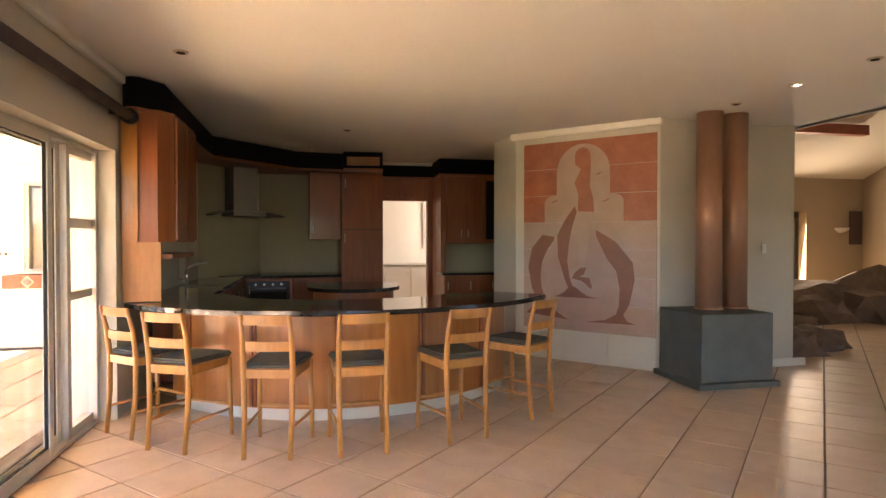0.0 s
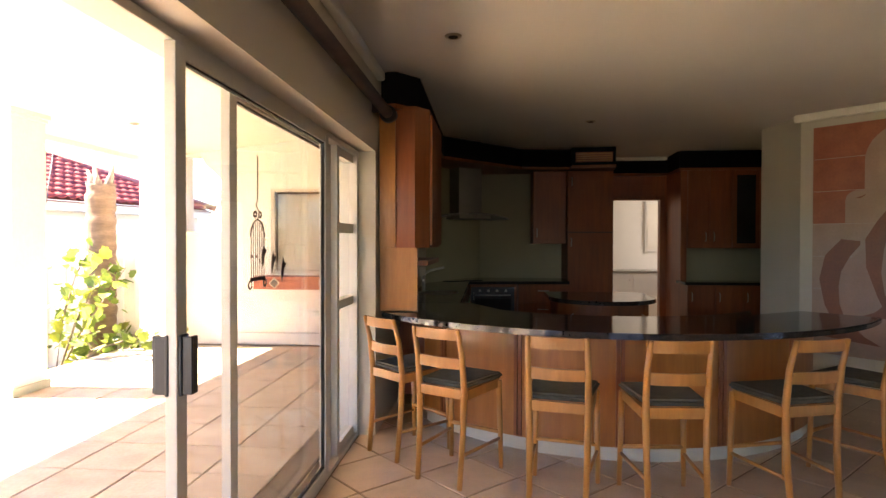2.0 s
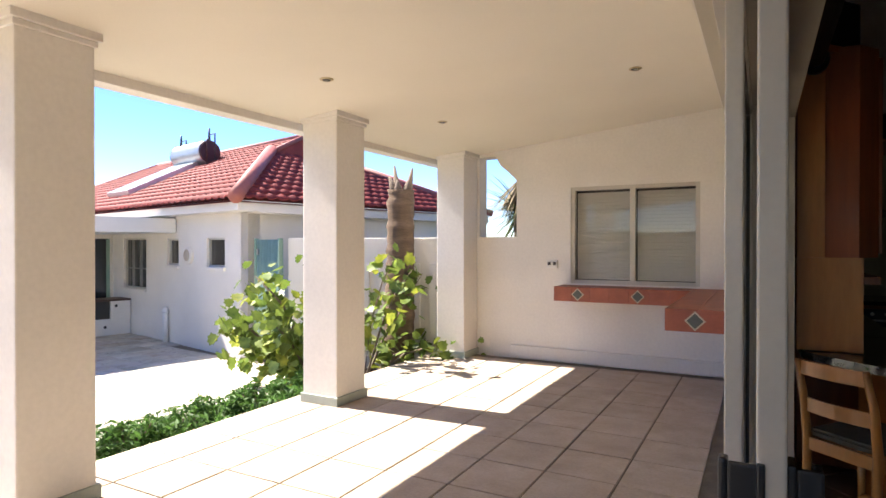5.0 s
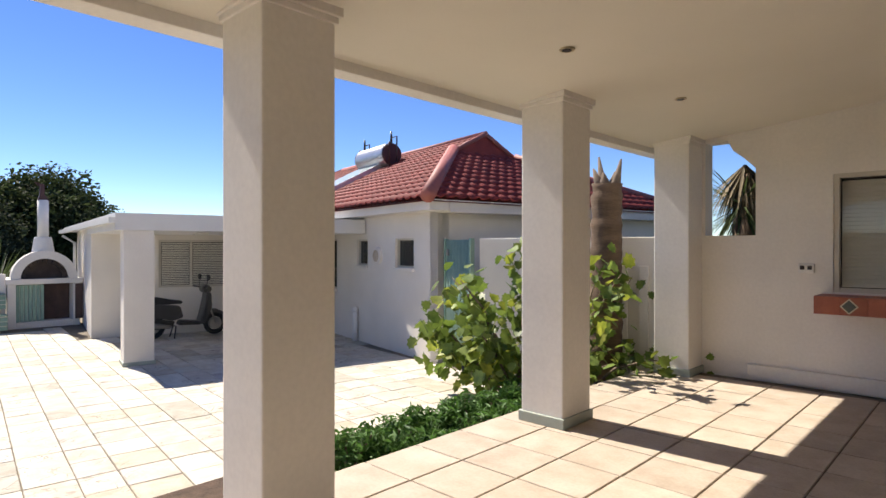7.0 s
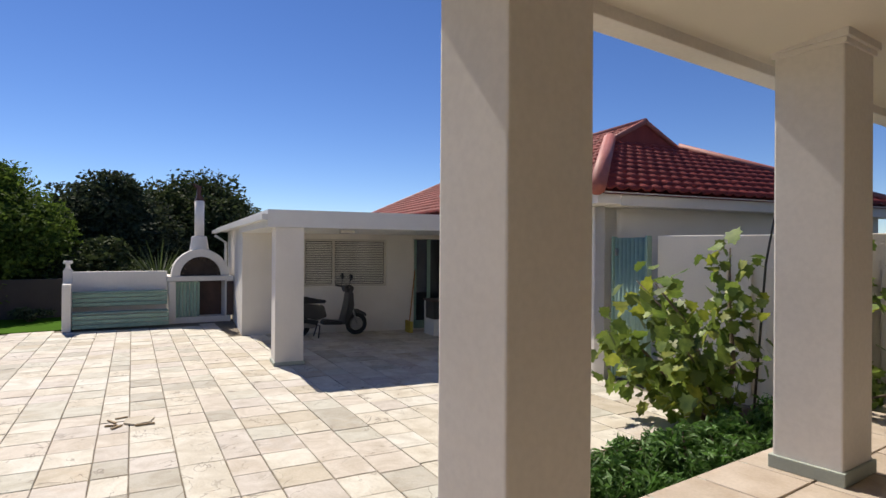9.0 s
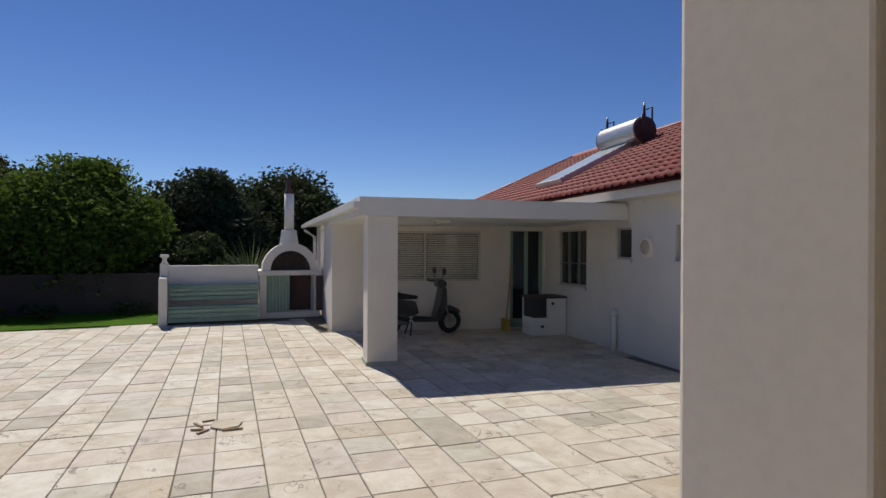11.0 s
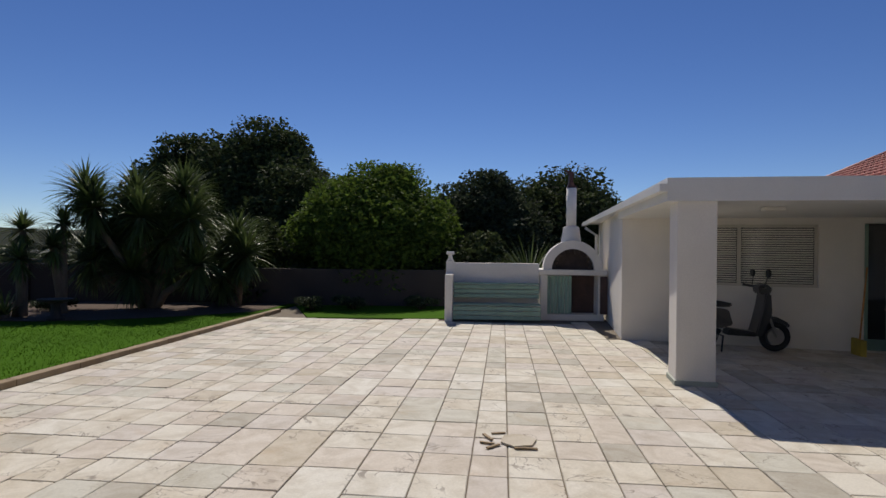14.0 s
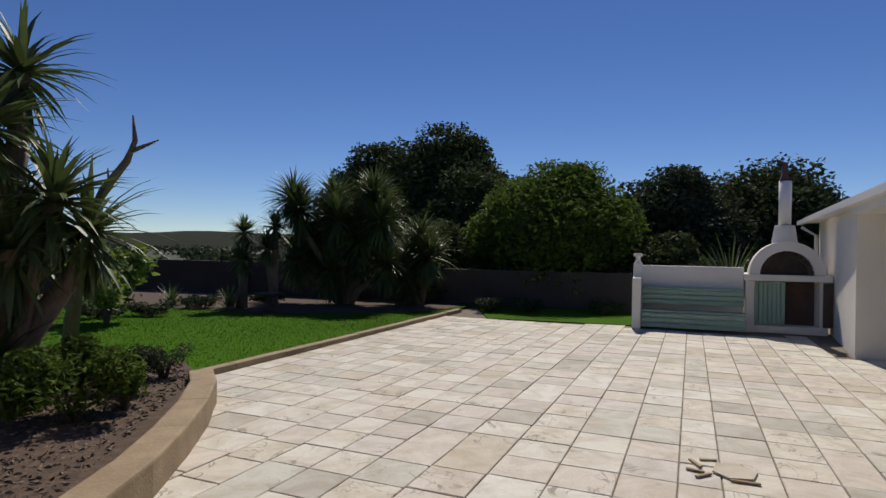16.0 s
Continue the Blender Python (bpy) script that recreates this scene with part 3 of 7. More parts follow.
yucca("yucca", (-8.35, -5.55, YARD + 0.1), [(0.2, 0.1, 2.35), (-0.25, -0.1, 2.95), (-0.05, 0.55, 1.75), (-0.35, -0.45, 1.75), (-0.45, 0.5, 1.5), (0.1, -0.5, 2.25), (0.1, 0.25, 1.35), (0.15, 0.15, 0.35)], 0.72, "tall many-headed yucca in the raised bed", 25, 85, 0.085, 0.11)
for p, s in (((-16.3, -8.9, YARD + 0.05), 31), ((-16.4, -10.6, YARD + 0.05), 32), ((-21.0, 2.6, YARD - 0.3), 33)):
    big = s == 33
    t = thing("agave", pose(*p), "spiky green agave rosette" if not big else "large fan-leaved palm shrub behind the wall", "agave")
    V, Fc = blades(np.random.default_rng(s), 110 if big else 80, 1.5 if big else 0.55, 0.06 if big else 0.05, (-0.1 if not big else 0.1, 1.45), 0.35)
    part("rosette", scatter_mesh("rosette", V + np.array([0, 0, 0.9 if big else 0.03]), Fc, M_YUCCA), M_YUCCA, t)
    tube("stem", [(0, 0, -0.1), (0, 0, 0.95 if big else 0.08)], 0.1, M_BARK, t)


def shrub(name, base, rad, height, count, size, material, label, seed, aspect=0.5, stems=9):
    r = np.random.default_rng(seed)
    t = thing(name, pose(*base), label, "shrub")
    tips = []
    for i in range(stems):
        a, q = r.uniform(0, 6.28), rad * r.uniform(0.3, 0.85)
        e = (q * math.cos(a), q * math.sin(a), height * r.uniform(0.55, 0.95))
        tips.append(e)
        tube("stem", [(0, 0, -0.05), (e[0] * 0.4, e[1] * 0.4, e[2] * 0.6), e], [0.02, 0.014, 0.006], M_BARK, t, seg=6)
    cl = [(e[0], e[1], e[2] * 0.85, rad * 0.38, rad * 0.38, height * 0.26) for e in tips] + [(0, 0, height * 0.5, rad * 0.7, rad * 0.7, height * 0.4)]
    part("foliage", leaves("foliage", crown_points(r, cl, count // len(cl), 0.3), size, material, r, 0.7, aspect), material, t)
    return t


shrub("shrub", (-8.05, -4.35, YARD + 0.13), 0.52, 0.62, 5200, 0.075, M_LEAF_MID, "leafy dark green shrub in the raised bed", 41, 0.35)
shrub("shrub", (-8.9, -4.75, YARD + 0.13), 0.33, 0.42, 1800, 0.06, M_LEAF_GR, "small grey-green shrub in the raised bed", 42, 0.3)
shrub("shrub", (-9.5, -4.8, YARD + 0.13), 0.28, 0.34, 1500, 0.05, M_LEAF_GR, "small lavender-like shrub by the kerb", 43, 0.2)
shrub("shrub", (-8.5, -4.3, YARD + 0.13), 0.25, 0.36, 1200, 0.06, M_LEAF_MID, "small green shrub on bark mulch", 44, 0.3)
shrub("shrub", (-13.2, -9.3, YARD), 0.8, 1.5, 1500, 0.22, M_VINE, "broad-leaved green garden plant by the wall", 45, 0.45)
for i, (x, y) in enumerate(((-13.8, -10.2), (-14.6, -9.6), (-18.9, -3.2), (-19.3, -2.2), (-16.2, -9.7), (-17.9, -8.9), (-19.4, -0.5))):
    shrub("shrub", (x, y, YARD), 0.5, 0.36, 800, 0.09, M_LEAF_GR, "low green border plant", 50 + i)

# dead branch standing beyond the tall yucca
dead = thing("dead_tree", pose(-10.9, -6.9, YARD), "bare grey dead branch forking at the tip", "tree")
bm = bmesh.new()
add_tube(bm, [(0.1, -0.6, 0), (0.05, -0.45, 1.6), (-0.05, -0.2, 2.25), (-0.1, 0.13, 2.65), (-0.1, 0.26, 2.92), (-0.1, 0.22, 3.27)], [0.1, 0.08, 0.065, 0.05, 0.035, 0.012], 8)
add_tube(bm, [(-0.1, 0.2, 2.78), (-0.15, 0.38, 2.86), (-0.2, 0.56, 2.94)], [0.035, 0.025, 0.008], 7)
add_tube(bm, [(-0.05, -0.12, 2.35), (-0.05, -0.14, 2.55)], [0.02, 0.008], 6)
part("branch", bm, M_BARK, dead, smooth=True)

# bird bath
bath = thing("bird_bath", pose(-16.1, -7.75, YARD + 0.06), "weathered grey stone bird bath on the lawn edge", "bird bath")
bm = bmesh.new()
add_tube(bm, [(0, 0, 0), (0, 0, 0.08), (0, 0, 0.1), (0, 0, 0.3), (0, 0, 0.34)], [0.17, 0.16, 0.09, 0.08, 0.13], 16)
part("pedestal", bm, M_BWALLP, bath, smooth=True)
bm = bmesh.new()
add_tube(bm, [(0, 0, 0.34), (0, 0, 0.38), (0, 0, 0.42)], [0.12, 0.3, 0.33], 18)
part("bowl", bm, M_BWALLP, bath)

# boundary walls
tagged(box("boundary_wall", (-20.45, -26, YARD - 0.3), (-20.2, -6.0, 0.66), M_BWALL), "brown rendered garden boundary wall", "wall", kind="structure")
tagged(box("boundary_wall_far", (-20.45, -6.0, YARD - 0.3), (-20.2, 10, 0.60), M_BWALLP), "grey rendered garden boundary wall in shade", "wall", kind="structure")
for y in (-16.5, -11.5):
    tagged(box("wall_pier", (-20.5, y, YARD - 0.3), (-20.15, y + 0.5, 0.78), M_BWALL, bevel=0.01), "brown rendered pier of the garden wall", "wall pier", "garden wall piers")
# far bush and a low farm building
r = np.random.default_rng(90)
n = 420
dist = r.uniform(40, 420, n) ** 1.0
ang = r.uniform(radians(165), radians(262), n)
cl = [(-5 + d * math.cos(a), d * math.sin(a), YARD - 0.2, s, s, s * 0.55) for d, a, s in zip(dist, ang, r.uniform(1.0, 2.6, n) * (0.7 + dist / 240))]
tagged(part("bushland", leaves("bushland", crown_points(r, cl, 90, 0.7), 1.0, M_LEAF_GR, r, 0.6, 0.8), None), "low scrub bushes across the veld", "bushes", kind="stuff")
hill = bmesh.new()
bmesh.ops.create_grid(hill, x_segments=60, y_segments=4, size=0.5)
for v in hill.verts:
    a = radians(150 + (v.co.x + 0.5) * 130)
    d = 520 + (v.co.y + 0.5) * 700
    v.co = Vector((d * math.cos(a), d * math.sin(a), YARD + max(0.0, (0.5 - abs(v.co.y)) * 2) * (22 + 8 * noise.noise(Vector((a * 6, 0, 0))))))
tagged(part("hill", hill, M_HILL, smooth=True), "low bush-covered rise on the horizon", "hill", kind="structure")
farm = thing("farm_building", pose(-215, -95, YARD + 2, 0, 0, 20), "low white farm building far off", "building")
box("wall", (-9, -4, -3), (9, 4, 2.6), M_COURT, farm)
bm = bmesh.new()
for x in (-9.4, 9.4):
    bm.verts.new((x, -4.4, 2.6)), bm.verts.new((x, 4.4, 2.6)), bm.verts.new((x, 0, 4.6))
bm.verts.ensure_lookup_table()
v = bm.verts
for f in ((0, 1, 2), (5, 4, 3), (0, 2, 5, 3), (1, 4, 5, 2), (0, 3, 4, 1)):
    bm.faces.new([v[i] for i in f])
part("roof", bm, M_BWALLP, farm)

# ---- patio structure ----
WX0, WX1 = -0.27, 0.05
tagged(box("patio_slab", (-4.12, -6, -0.75), (WX0, 6.58, -0.012), M_JOINT), "raised concrete patio slab with dark joints", "patio", kind="structure")
tagged(box("patio_edge", (-4.16, -6, -0.75), (-4.115, 6.58, -0.004), M_MINT), "pale painted edge of the patio slab", "patio", kind="structure")
CS = 0.105


def soffit(x):
    return 2.76 + CS * (x + 3.54)


bm = bmesh.new()
vs = [bm.verts.new((x, y, soffit(x) + dz)) for dz in (0, 0.12) for x, y in ((-4.1, -6), (WX0 - 0.01, -6), (WX0 - 0.01, 6.58), (-4.1, 6.58))]
for f in ((3, 2, 1, 0), (4, 5, 6, 7), (0, 1, 5, 4), (1, 2, 6, 5), (2, 3, 7, 6), (3, 0, 4, 7)):
    bm.faces.new([vs[i] for i in f])
tagged(part("patio_ceiling", bm, M_CEIL), "smooth cream sloping patio ceiling", "ceiling", kind="structure")
tagged(box("patio_fascia", (-4.27, -6, 2.63), (-4.1, 6.9, 3.26), M_WHITE, bevel=0.008), "white plastered edge beam of the patio roof", "beam", kind="structure")
tagged(box("patio_roof", (-4.3, -6.2, 3.26), (7.2, 9.9, 3.36), M_FASCIA), "flat roof slab over house and patio", "roof", kind="structure")


def column(y0, y1, x0=-3.99, label="square white plastered patio column"):
    x1 = -3.58
    t = thing("column", pose((x0 + x1) / 2, (y0 + y1) / 2, 0), label, "column", "patio columns")
    hx, hy = (x1 - x0) / 2, (y1 - y0) / 2
    box("shaft", (-hx, -hy, 0.0), (hx, hy, SOFFIT), M_WHITE, t, bevel=0.012)
    box("plinth", (-hx - 0.02, -hy - 0.02, 0.0), (hx + 0.02, hy + 0.02, 0.085), M_MINT, t, "pale mint painted plinth", bevel=0.006)
    bm = bmesh.new()
    for k, (z0, z1, e) in enumerate(((2.675, 2.71, 0.014), (2.71, SOFFIT - 0.002, 0.032))):
        add_box(bm, (-hx - e, -hy - e, z0), (hx + e, hy + e, z1), 0.006)
    part("capital", bm, M_WHITE, t)


column(0.82, 1.25)
column(3.50, 3.94)
column(6.16, 6.575)
column(-1.86, -1.43)

# end wall of the patio with its opening and shuttered window
PW = 6.585
wall_with_holes("wall_patio_end", (-3.6, PW), (WX0, PW), -0.7, 3.26, 0.24, [(0.05, 0.6, 1.62, 2.72), (1.34, 2.87, 1.02, 2.25)], M_WHITE, "white plastered end wall of the patio", side=1)
notch = bmesh.new()
prism(notch, [(-3.12, 2.5), (-3.0, 2.38), (-3.0, 2.72), (-3.3, 2.72), (-3.24, 2.6)], -PW - 0.24, -PW)
notch.transform(Matrix(((1, 0, 0, 0), (0, 0, -1, 0), (0, 1, 0, 0), (0, 0, 0, 1))))
tagged(part("wall_opening_corner", notch, M_WHITE), "stepped plaster corner of the wall opening", "wall", kind="structure")
tagged(box("wall_curb", (-3.08, PW - 0.05, 0.0), (WX0, PW, 0.17), M_WHITE, bevel=0.015), "low white plaster curb along the wall foot", "trim", kind="structure")

win = thing("window_1", pose(-2.26, PW + 0.05, 1.02), "aluminium window with closed white louvre blinds", "window", kind="structure")
for lo, hi in (((0, -0.03, 0), (0.05, 0.05, 1.23)), ((1.48, -0.03, 0), (1.53, 0.05, 1.23)), ((0.05, -0.03, 0), (1.48, 0.05, 0.045)), ((0.05, -0.03, 1.185), (1.48, 0.05, 1.23)), ((0.735, -0.035, 0.045), (0.80, 0.045, 1.185))):
    box("window_frame", lo, hi, M_ALU, win, bevel=0.004)
for x0, x1 in ((0.05, 0.735), (0.80, 1.48)):
    g = box("pane", (x0, 0.0, 0.045), (x1, 0.006, 1.185), M_GLASS, win)
    g.visible_shadow = False
    slat = add_box(bmesh.new(), (x0 + 0.008, -0.026, -0.002), (x1 - 0.008, 0.026, 0.002))
    me = bpy.data.meshes.new("slat")
    slat.to_mesh(me)
    slat.free()
    me.materials.append(M_BLIND)
    for k in range(26):
        ob = part("slat", me, M_BLIND, win)
        ob.matrix_basis = pose(0, 0.075, 0.075 + k * 0.0425, 56, 0, 0)
# Dark sheet behind the blinds stands in for the unlit room.
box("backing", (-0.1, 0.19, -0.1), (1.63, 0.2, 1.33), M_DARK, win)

# terracotta serving ledge, L-shaped
ledge = thing("tiled_ledge", pose(-2.36, PW, 0.82), "L-shaped terracotta tiled serving ledge on the patio wall", "ledge")
bm = bmesh.new()
prism(bm, [(0.004, -0.38), (1.58, -0.38), (1.58, -2.42), (2.085, -2.42), (2.085, 0.0), (0.004, 0.0)], 0.003, 0.168)
part("body", bm, M_SHELF, ledge)


def tile_run(x0, y0, x1, y1, nx, ny, z0, z1, name="tile"):
    for i in range(nx):
        for j in range(ny):
            ax, bx = x0 + (x1 - x0) * i / nx + 0.002, x0 + (x1 - x0) * (i + 1) / nx - 0.002
            ay, by = y0 + (y1 - y0) * j / ny + 0.002, y0 + (y1 - y0) * (j + 1) / ny - 0.002
            box(name, (ax, min(ay, by), z0), (bx, max(ay, by), z1), M_SHELF, ledge, bevel=0.002)


tile_run(0.0, -0.385, 2.08, 0.0, 8, 2, 0.168, 0.18)
tile_run(1.575, -2.42, 2.08, -0.385, 2, 9, 0.168, 0.18)
for i in range(7):
    box("tile", (i * 0.226 + 0.002, -0.39, 0.002), (i * 0.226 + 0.222, -0.38, 0.178), M_SHELF, ledge, bevel=0.002)
for i in range(2):
    box("tile", (1.575 + i * 0.253, -2.43, 0.002), (1.575 + i * 0.253 + 0.249, -2.42, 0.178), M_SHELF, ledge, bevel=0.002)
for x, y in ((0.30, -0.395), (1.0, -0.395), (1.80, -2.435)):
    for s, mt in ((0.055, M_PAVER_W), (0.043, M_SLATE)):
        bm = add_box(bmesh.new(), (-s, -0.004 if s > 0.05 else -0.007, -s), (s, 0.004, s))
        part("diamond_inlay", bm, mt, ledge, "small diamond tile inlay", m=ledge.matrix_world.inverted() @ pose(-2.36 + x, PW + y, 0.82 + 0.09, 0, 45, 0))
sock = thing("wall_socket", pose(-2.5, PW, 1.26), "white outdoor double wall socket", "socket")
box("plate", (-0.075, -0.03, -0.05), (0.075, 0, 0.05), M_FASCIA, sock, bevel=0.008)
for x in (-0.035, 0.035):
    box("switch", (x - 0.02, -0.04, -0.012), (x + 0.02, -0.03, 0.03), M_BWALLP, sock, bevel=0.003)


def downlight(x, y, z, parent_label="recessed brass-ringed ceiling downlight"):
    t = thing("downlight", pose(x, y, z), parent_label, "downlight", "downlights")
    bm = bmesh.new()
    for r0, r1, zz in ((0.034, 0.055, -0.006),):
        add_tube(bm, [(0, 0, -0.008), (0, 0, 0.0)], [r1 * 0.92, r1], 20)
    part("ring", bm, M_LAMP, t, smooth=False)
    part("lens", add_tube(bmesh.new(), [(0, 0, -0.012), (0, 0, -0.008)], [0.03, 0.032], 16), M_GLASS_D, t)


for p in ((-3.10, 2.78, soffit(-3.10)), (-1.06, 4.38, soffit(-1.06)), (-3.07, 4.62, soffit(-3.07)), (-1.06, 2.48, soffit(-1.06)),
          (0.69, 2.08, CEIL), (2.0, 4.85, CEIL), (5.67, 1.91, CEIL), (5.67, 2.64, CEIL), (5.67, 1.17, CEIL)):
    downlight(*p)

# ---- the outbuilding ----
HM = pose(-7.89, 6.25, YARD, 0, 0, -12)
house = thing("house", HM, "white plastered outbuilding with a red tiled roof and carport", "house")


def hwall(name, a, b, z0, z1, thick, holes, side):
    ob = wall_with_holes(name, a, b, z0, z1, thick, holes, M_COURT, parent=house, side=side)
    return ob


# courtyard wall (from x=-5.92 to 0 along the local axis)
hwall("wall", (-5.36, 0), (0.3, 0), -0.3, 2.6, 0.22, [(0.60, 1.75, 0.98, 2.06), (2.72, 3.20, 1.52, 2.04), (4.29, 4.92, 1.52, 2.04)], 1)
hwall("wall", (0.3, 0.0), (0.3, 6.2), -0.3, 2.6, 0.22, [], 1)
BACK = pose(-5.92, -4.43, 0, 0, 0, -7) @ pose(5.92, 4.43, 0)
back_wall = hwall("wall", (-5.92, -4.43), (-5.92, 0.1), -0.3, 2.45, 0.22, [(1.25, 3.07, 1.0, 2.04), (3.70, 4.42, 0.02, 2.06)], 1)
back_wall.matrix_basis = BACK @ back_wall.matrix_basis
hwall("wall", (-11.5, -4.43), (-5.93, -4.43), -0.3, 2.30, 0.22, [], 1)
box("wall", (-11.5, 6.2, -0.3), (0, 6.4, 2.6), M_COURT, house)
# Shells in dark colour stand in for the outbuilding's unlit rooms.
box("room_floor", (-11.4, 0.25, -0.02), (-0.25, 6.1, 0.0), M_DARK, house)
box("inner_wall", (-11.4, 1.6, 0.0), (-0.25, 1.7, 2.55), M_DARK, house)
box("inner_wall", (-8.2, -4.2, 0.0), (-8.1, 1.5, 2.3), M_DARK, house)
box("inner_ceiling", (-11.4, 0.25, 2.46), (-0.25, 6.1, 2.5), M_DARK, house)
box("carport_post", (-2.71, -4.22, 0.0), (-2.26, -3.78, 2.15), M_COURT, house, bevel=0.012)
box("post_foot", (-2.73, -4.24, 0.0), (-2.24, -3.76, 0.06), M_MINT, house, bevel=0.006)
bm = bmesh.new()
prism(bm, [(-2.22, -4.34), (-2.22, -0.02), (-6.0, -0.02), (-6.0, -4.50)], 2.15, 2.42)
part("carport_roof", bm, M_FASCIA, house)
part("flat_roof", prism(bmesh.new(), [(-6.002, -4.50), (-6.002, 0.2), (-11.6, 0.2), (-11.6, -4.75)], 2.30, 2.42), M_FASCIA, house)
part("gutter", prism(bmesh.new(), [(-2.2, -4.345), (-11.7, -4.76), (-11.7, -4.87), (-2.2, -4.43)], 2.26, 2.35), M_FASCIA, house)
box("eave", (-11.6, -0.38, 2.46), (0.64, 0.0, 2.63), M_COURT, house, bevel=0.008)
box("eave", (0.3, 0.002, 2.44), (0.64, 6.3, 2.63), M_COURT, house, bevel=0.008)
tube("downpipe", [(-11.35, -4.8, 2.2), (-11.35, -4.5, 2.0), (-11.35, -4.5, 0.0)], 0.04, M_FASCIA, house)
tube("drain_pipe", [(-2.57, -0.07, 0.0), (-2.57, -0.07, 0.58)], 0.055, M_FASCIA, house)
tube("drain_cap", [(-2.57, -0.07, 0.58), (-2.57, -0.07, 0.62), (-2.57, -0.07, 0.68)], [0.065, 0.065, 0.04], M_FASCIA, house)


def hwindow(x0, x1, z0, z1, y=0.06, mull=0, bars=False, sill=True):
    w = part("window", add_box(bmesh.new(), (x0, y + 0.02, z0), (x1, y + 0.028, z1)), M_GLASS_D, house)
    f = 0.035
    for lo, hi in (((x0, y - 0.02, z0), (x0 + f, y + 0.05, z1)), ((x1 - f, y - 0.02, z0), (x1, y + 0.05, z1)), ((x0 + f, y - 0.02, z0), (x1 - f, y + 0.05, z0 + f)), ((x0 + f, y - 0.02, z1 - f), (x1 - f, y + 0.05, z1))):
        box("frame", lo, hi, M_ALU, w, bevel=0.003)
    for k in range(mull):
        x = x0 + (x1 - x0) * (k + 1) / (mull + 1)
        box("mullion", (x - 0.016, y - 0.025, z0 + f), (x + 0.016, y + 0.05, z1 - f), M_ALUDARK, w)
    if bars:
        box("transom", (x0 + f, y - 0.01, z0 + 0.42), (x1 - f, y + 0.01, z0 + 0.44), M_ALUDARK, w)
    if sill:
        box("sill", (x0 - 0.03, -0.05, z0 - 0.06), (x1 + 0.03, y + 0.02, z0 - 0.001), M_COURT, w, bevel=0.01)


hwindow(-4.76, -3.61, 0.98, 2.06, mull=2, bars=True)
hwindow(-2.64, -2.16, 1.52, 2.04)
hwindow(-1.07, -0.44, 1.52, 2.04)
vent = part("vent", add_tube(bmesh.new(), [(-1.72, 0.0, 1.72), (-1.72, -0.05, 1.72), (-1.72, -0.06, 1.72)], [0.17, 0.165, 0.14], 24), M_COURT, house, smooth=False)
part("vent_grille", add_tube(bmesh.new(), [(-1.72, -0.06, 1.72), (-1.72, -0.072, 1.72)], [0.115, 0.1], 24), M_PAVER_W, vent)
# carport window with blinds, and glazed green door
cw = part("window", add_box(bmesh.new(), (-6.03, -3.08, 1.0), (-6.022, -1.26, 2.04)), M_GLASS_D, house)
for y0, y1, z0, z1 in ((-3.08, -3.03, 1.0, 2.04), (-1.31, -1.26, 1.0, 2.04), (-3.03, -1.31, 1.0, 1.05), (-3.03, -1.31, 1.99, 2.04), (-2.46, -2.40, 1.05, 1.99)):
    box("frame", (-6.05, y0, z0), (-5.985, y1, z1), M_ALU, cw)
for y0, y1 in ((-3.02, -2.47), (-2.39, -1.32)):
    sl = add_box(bmesh.new(), (-0.003, y0, -0.014), (0.003, y1, 0.014))
    me = bpy.data.meshes.new("slat")
    sl.to_mesh(me)
    sl.free()
    me.materials.append(M_BLIND)
    for k in range(24):
        ob = part("slat", me, M_BLIND, cw)
        ob.matrix_basis = pose(-6.012, 0, 1.075 + k * 0.0385, 0, 35, 0)
door = part("door", add_box(bmesh.new(), (-6.06, -0.58, 0.02), (-6.02, 0.10, 2.04)), M_GLASS_D, house, "dark glazed door in a green frame")
for y0, y1 in ((-0.60, -0.52), (-0.27, -0.19), (0.05, 0.12)):
    box("door_stile", (-6.08, y0, 0.02), (-6.0, y1, 2.05), M_GREEN, door, bevel=0.004)
box("door_rail", (-6.075, -0.52, 0.02), (-6.005, 0.05, 0.2), M_GREEN, door)
cw.matrix_basis = BACK @ pose(0, -0.1, 0)
door.matrix_basis = BACK @ pose(0, -0.13, 0)
box("ceiling_lamp", (-3.3, -3.0, 2.10), (-3.1, -2.75, 2.148), M_BULB, house, bevel=0.015)


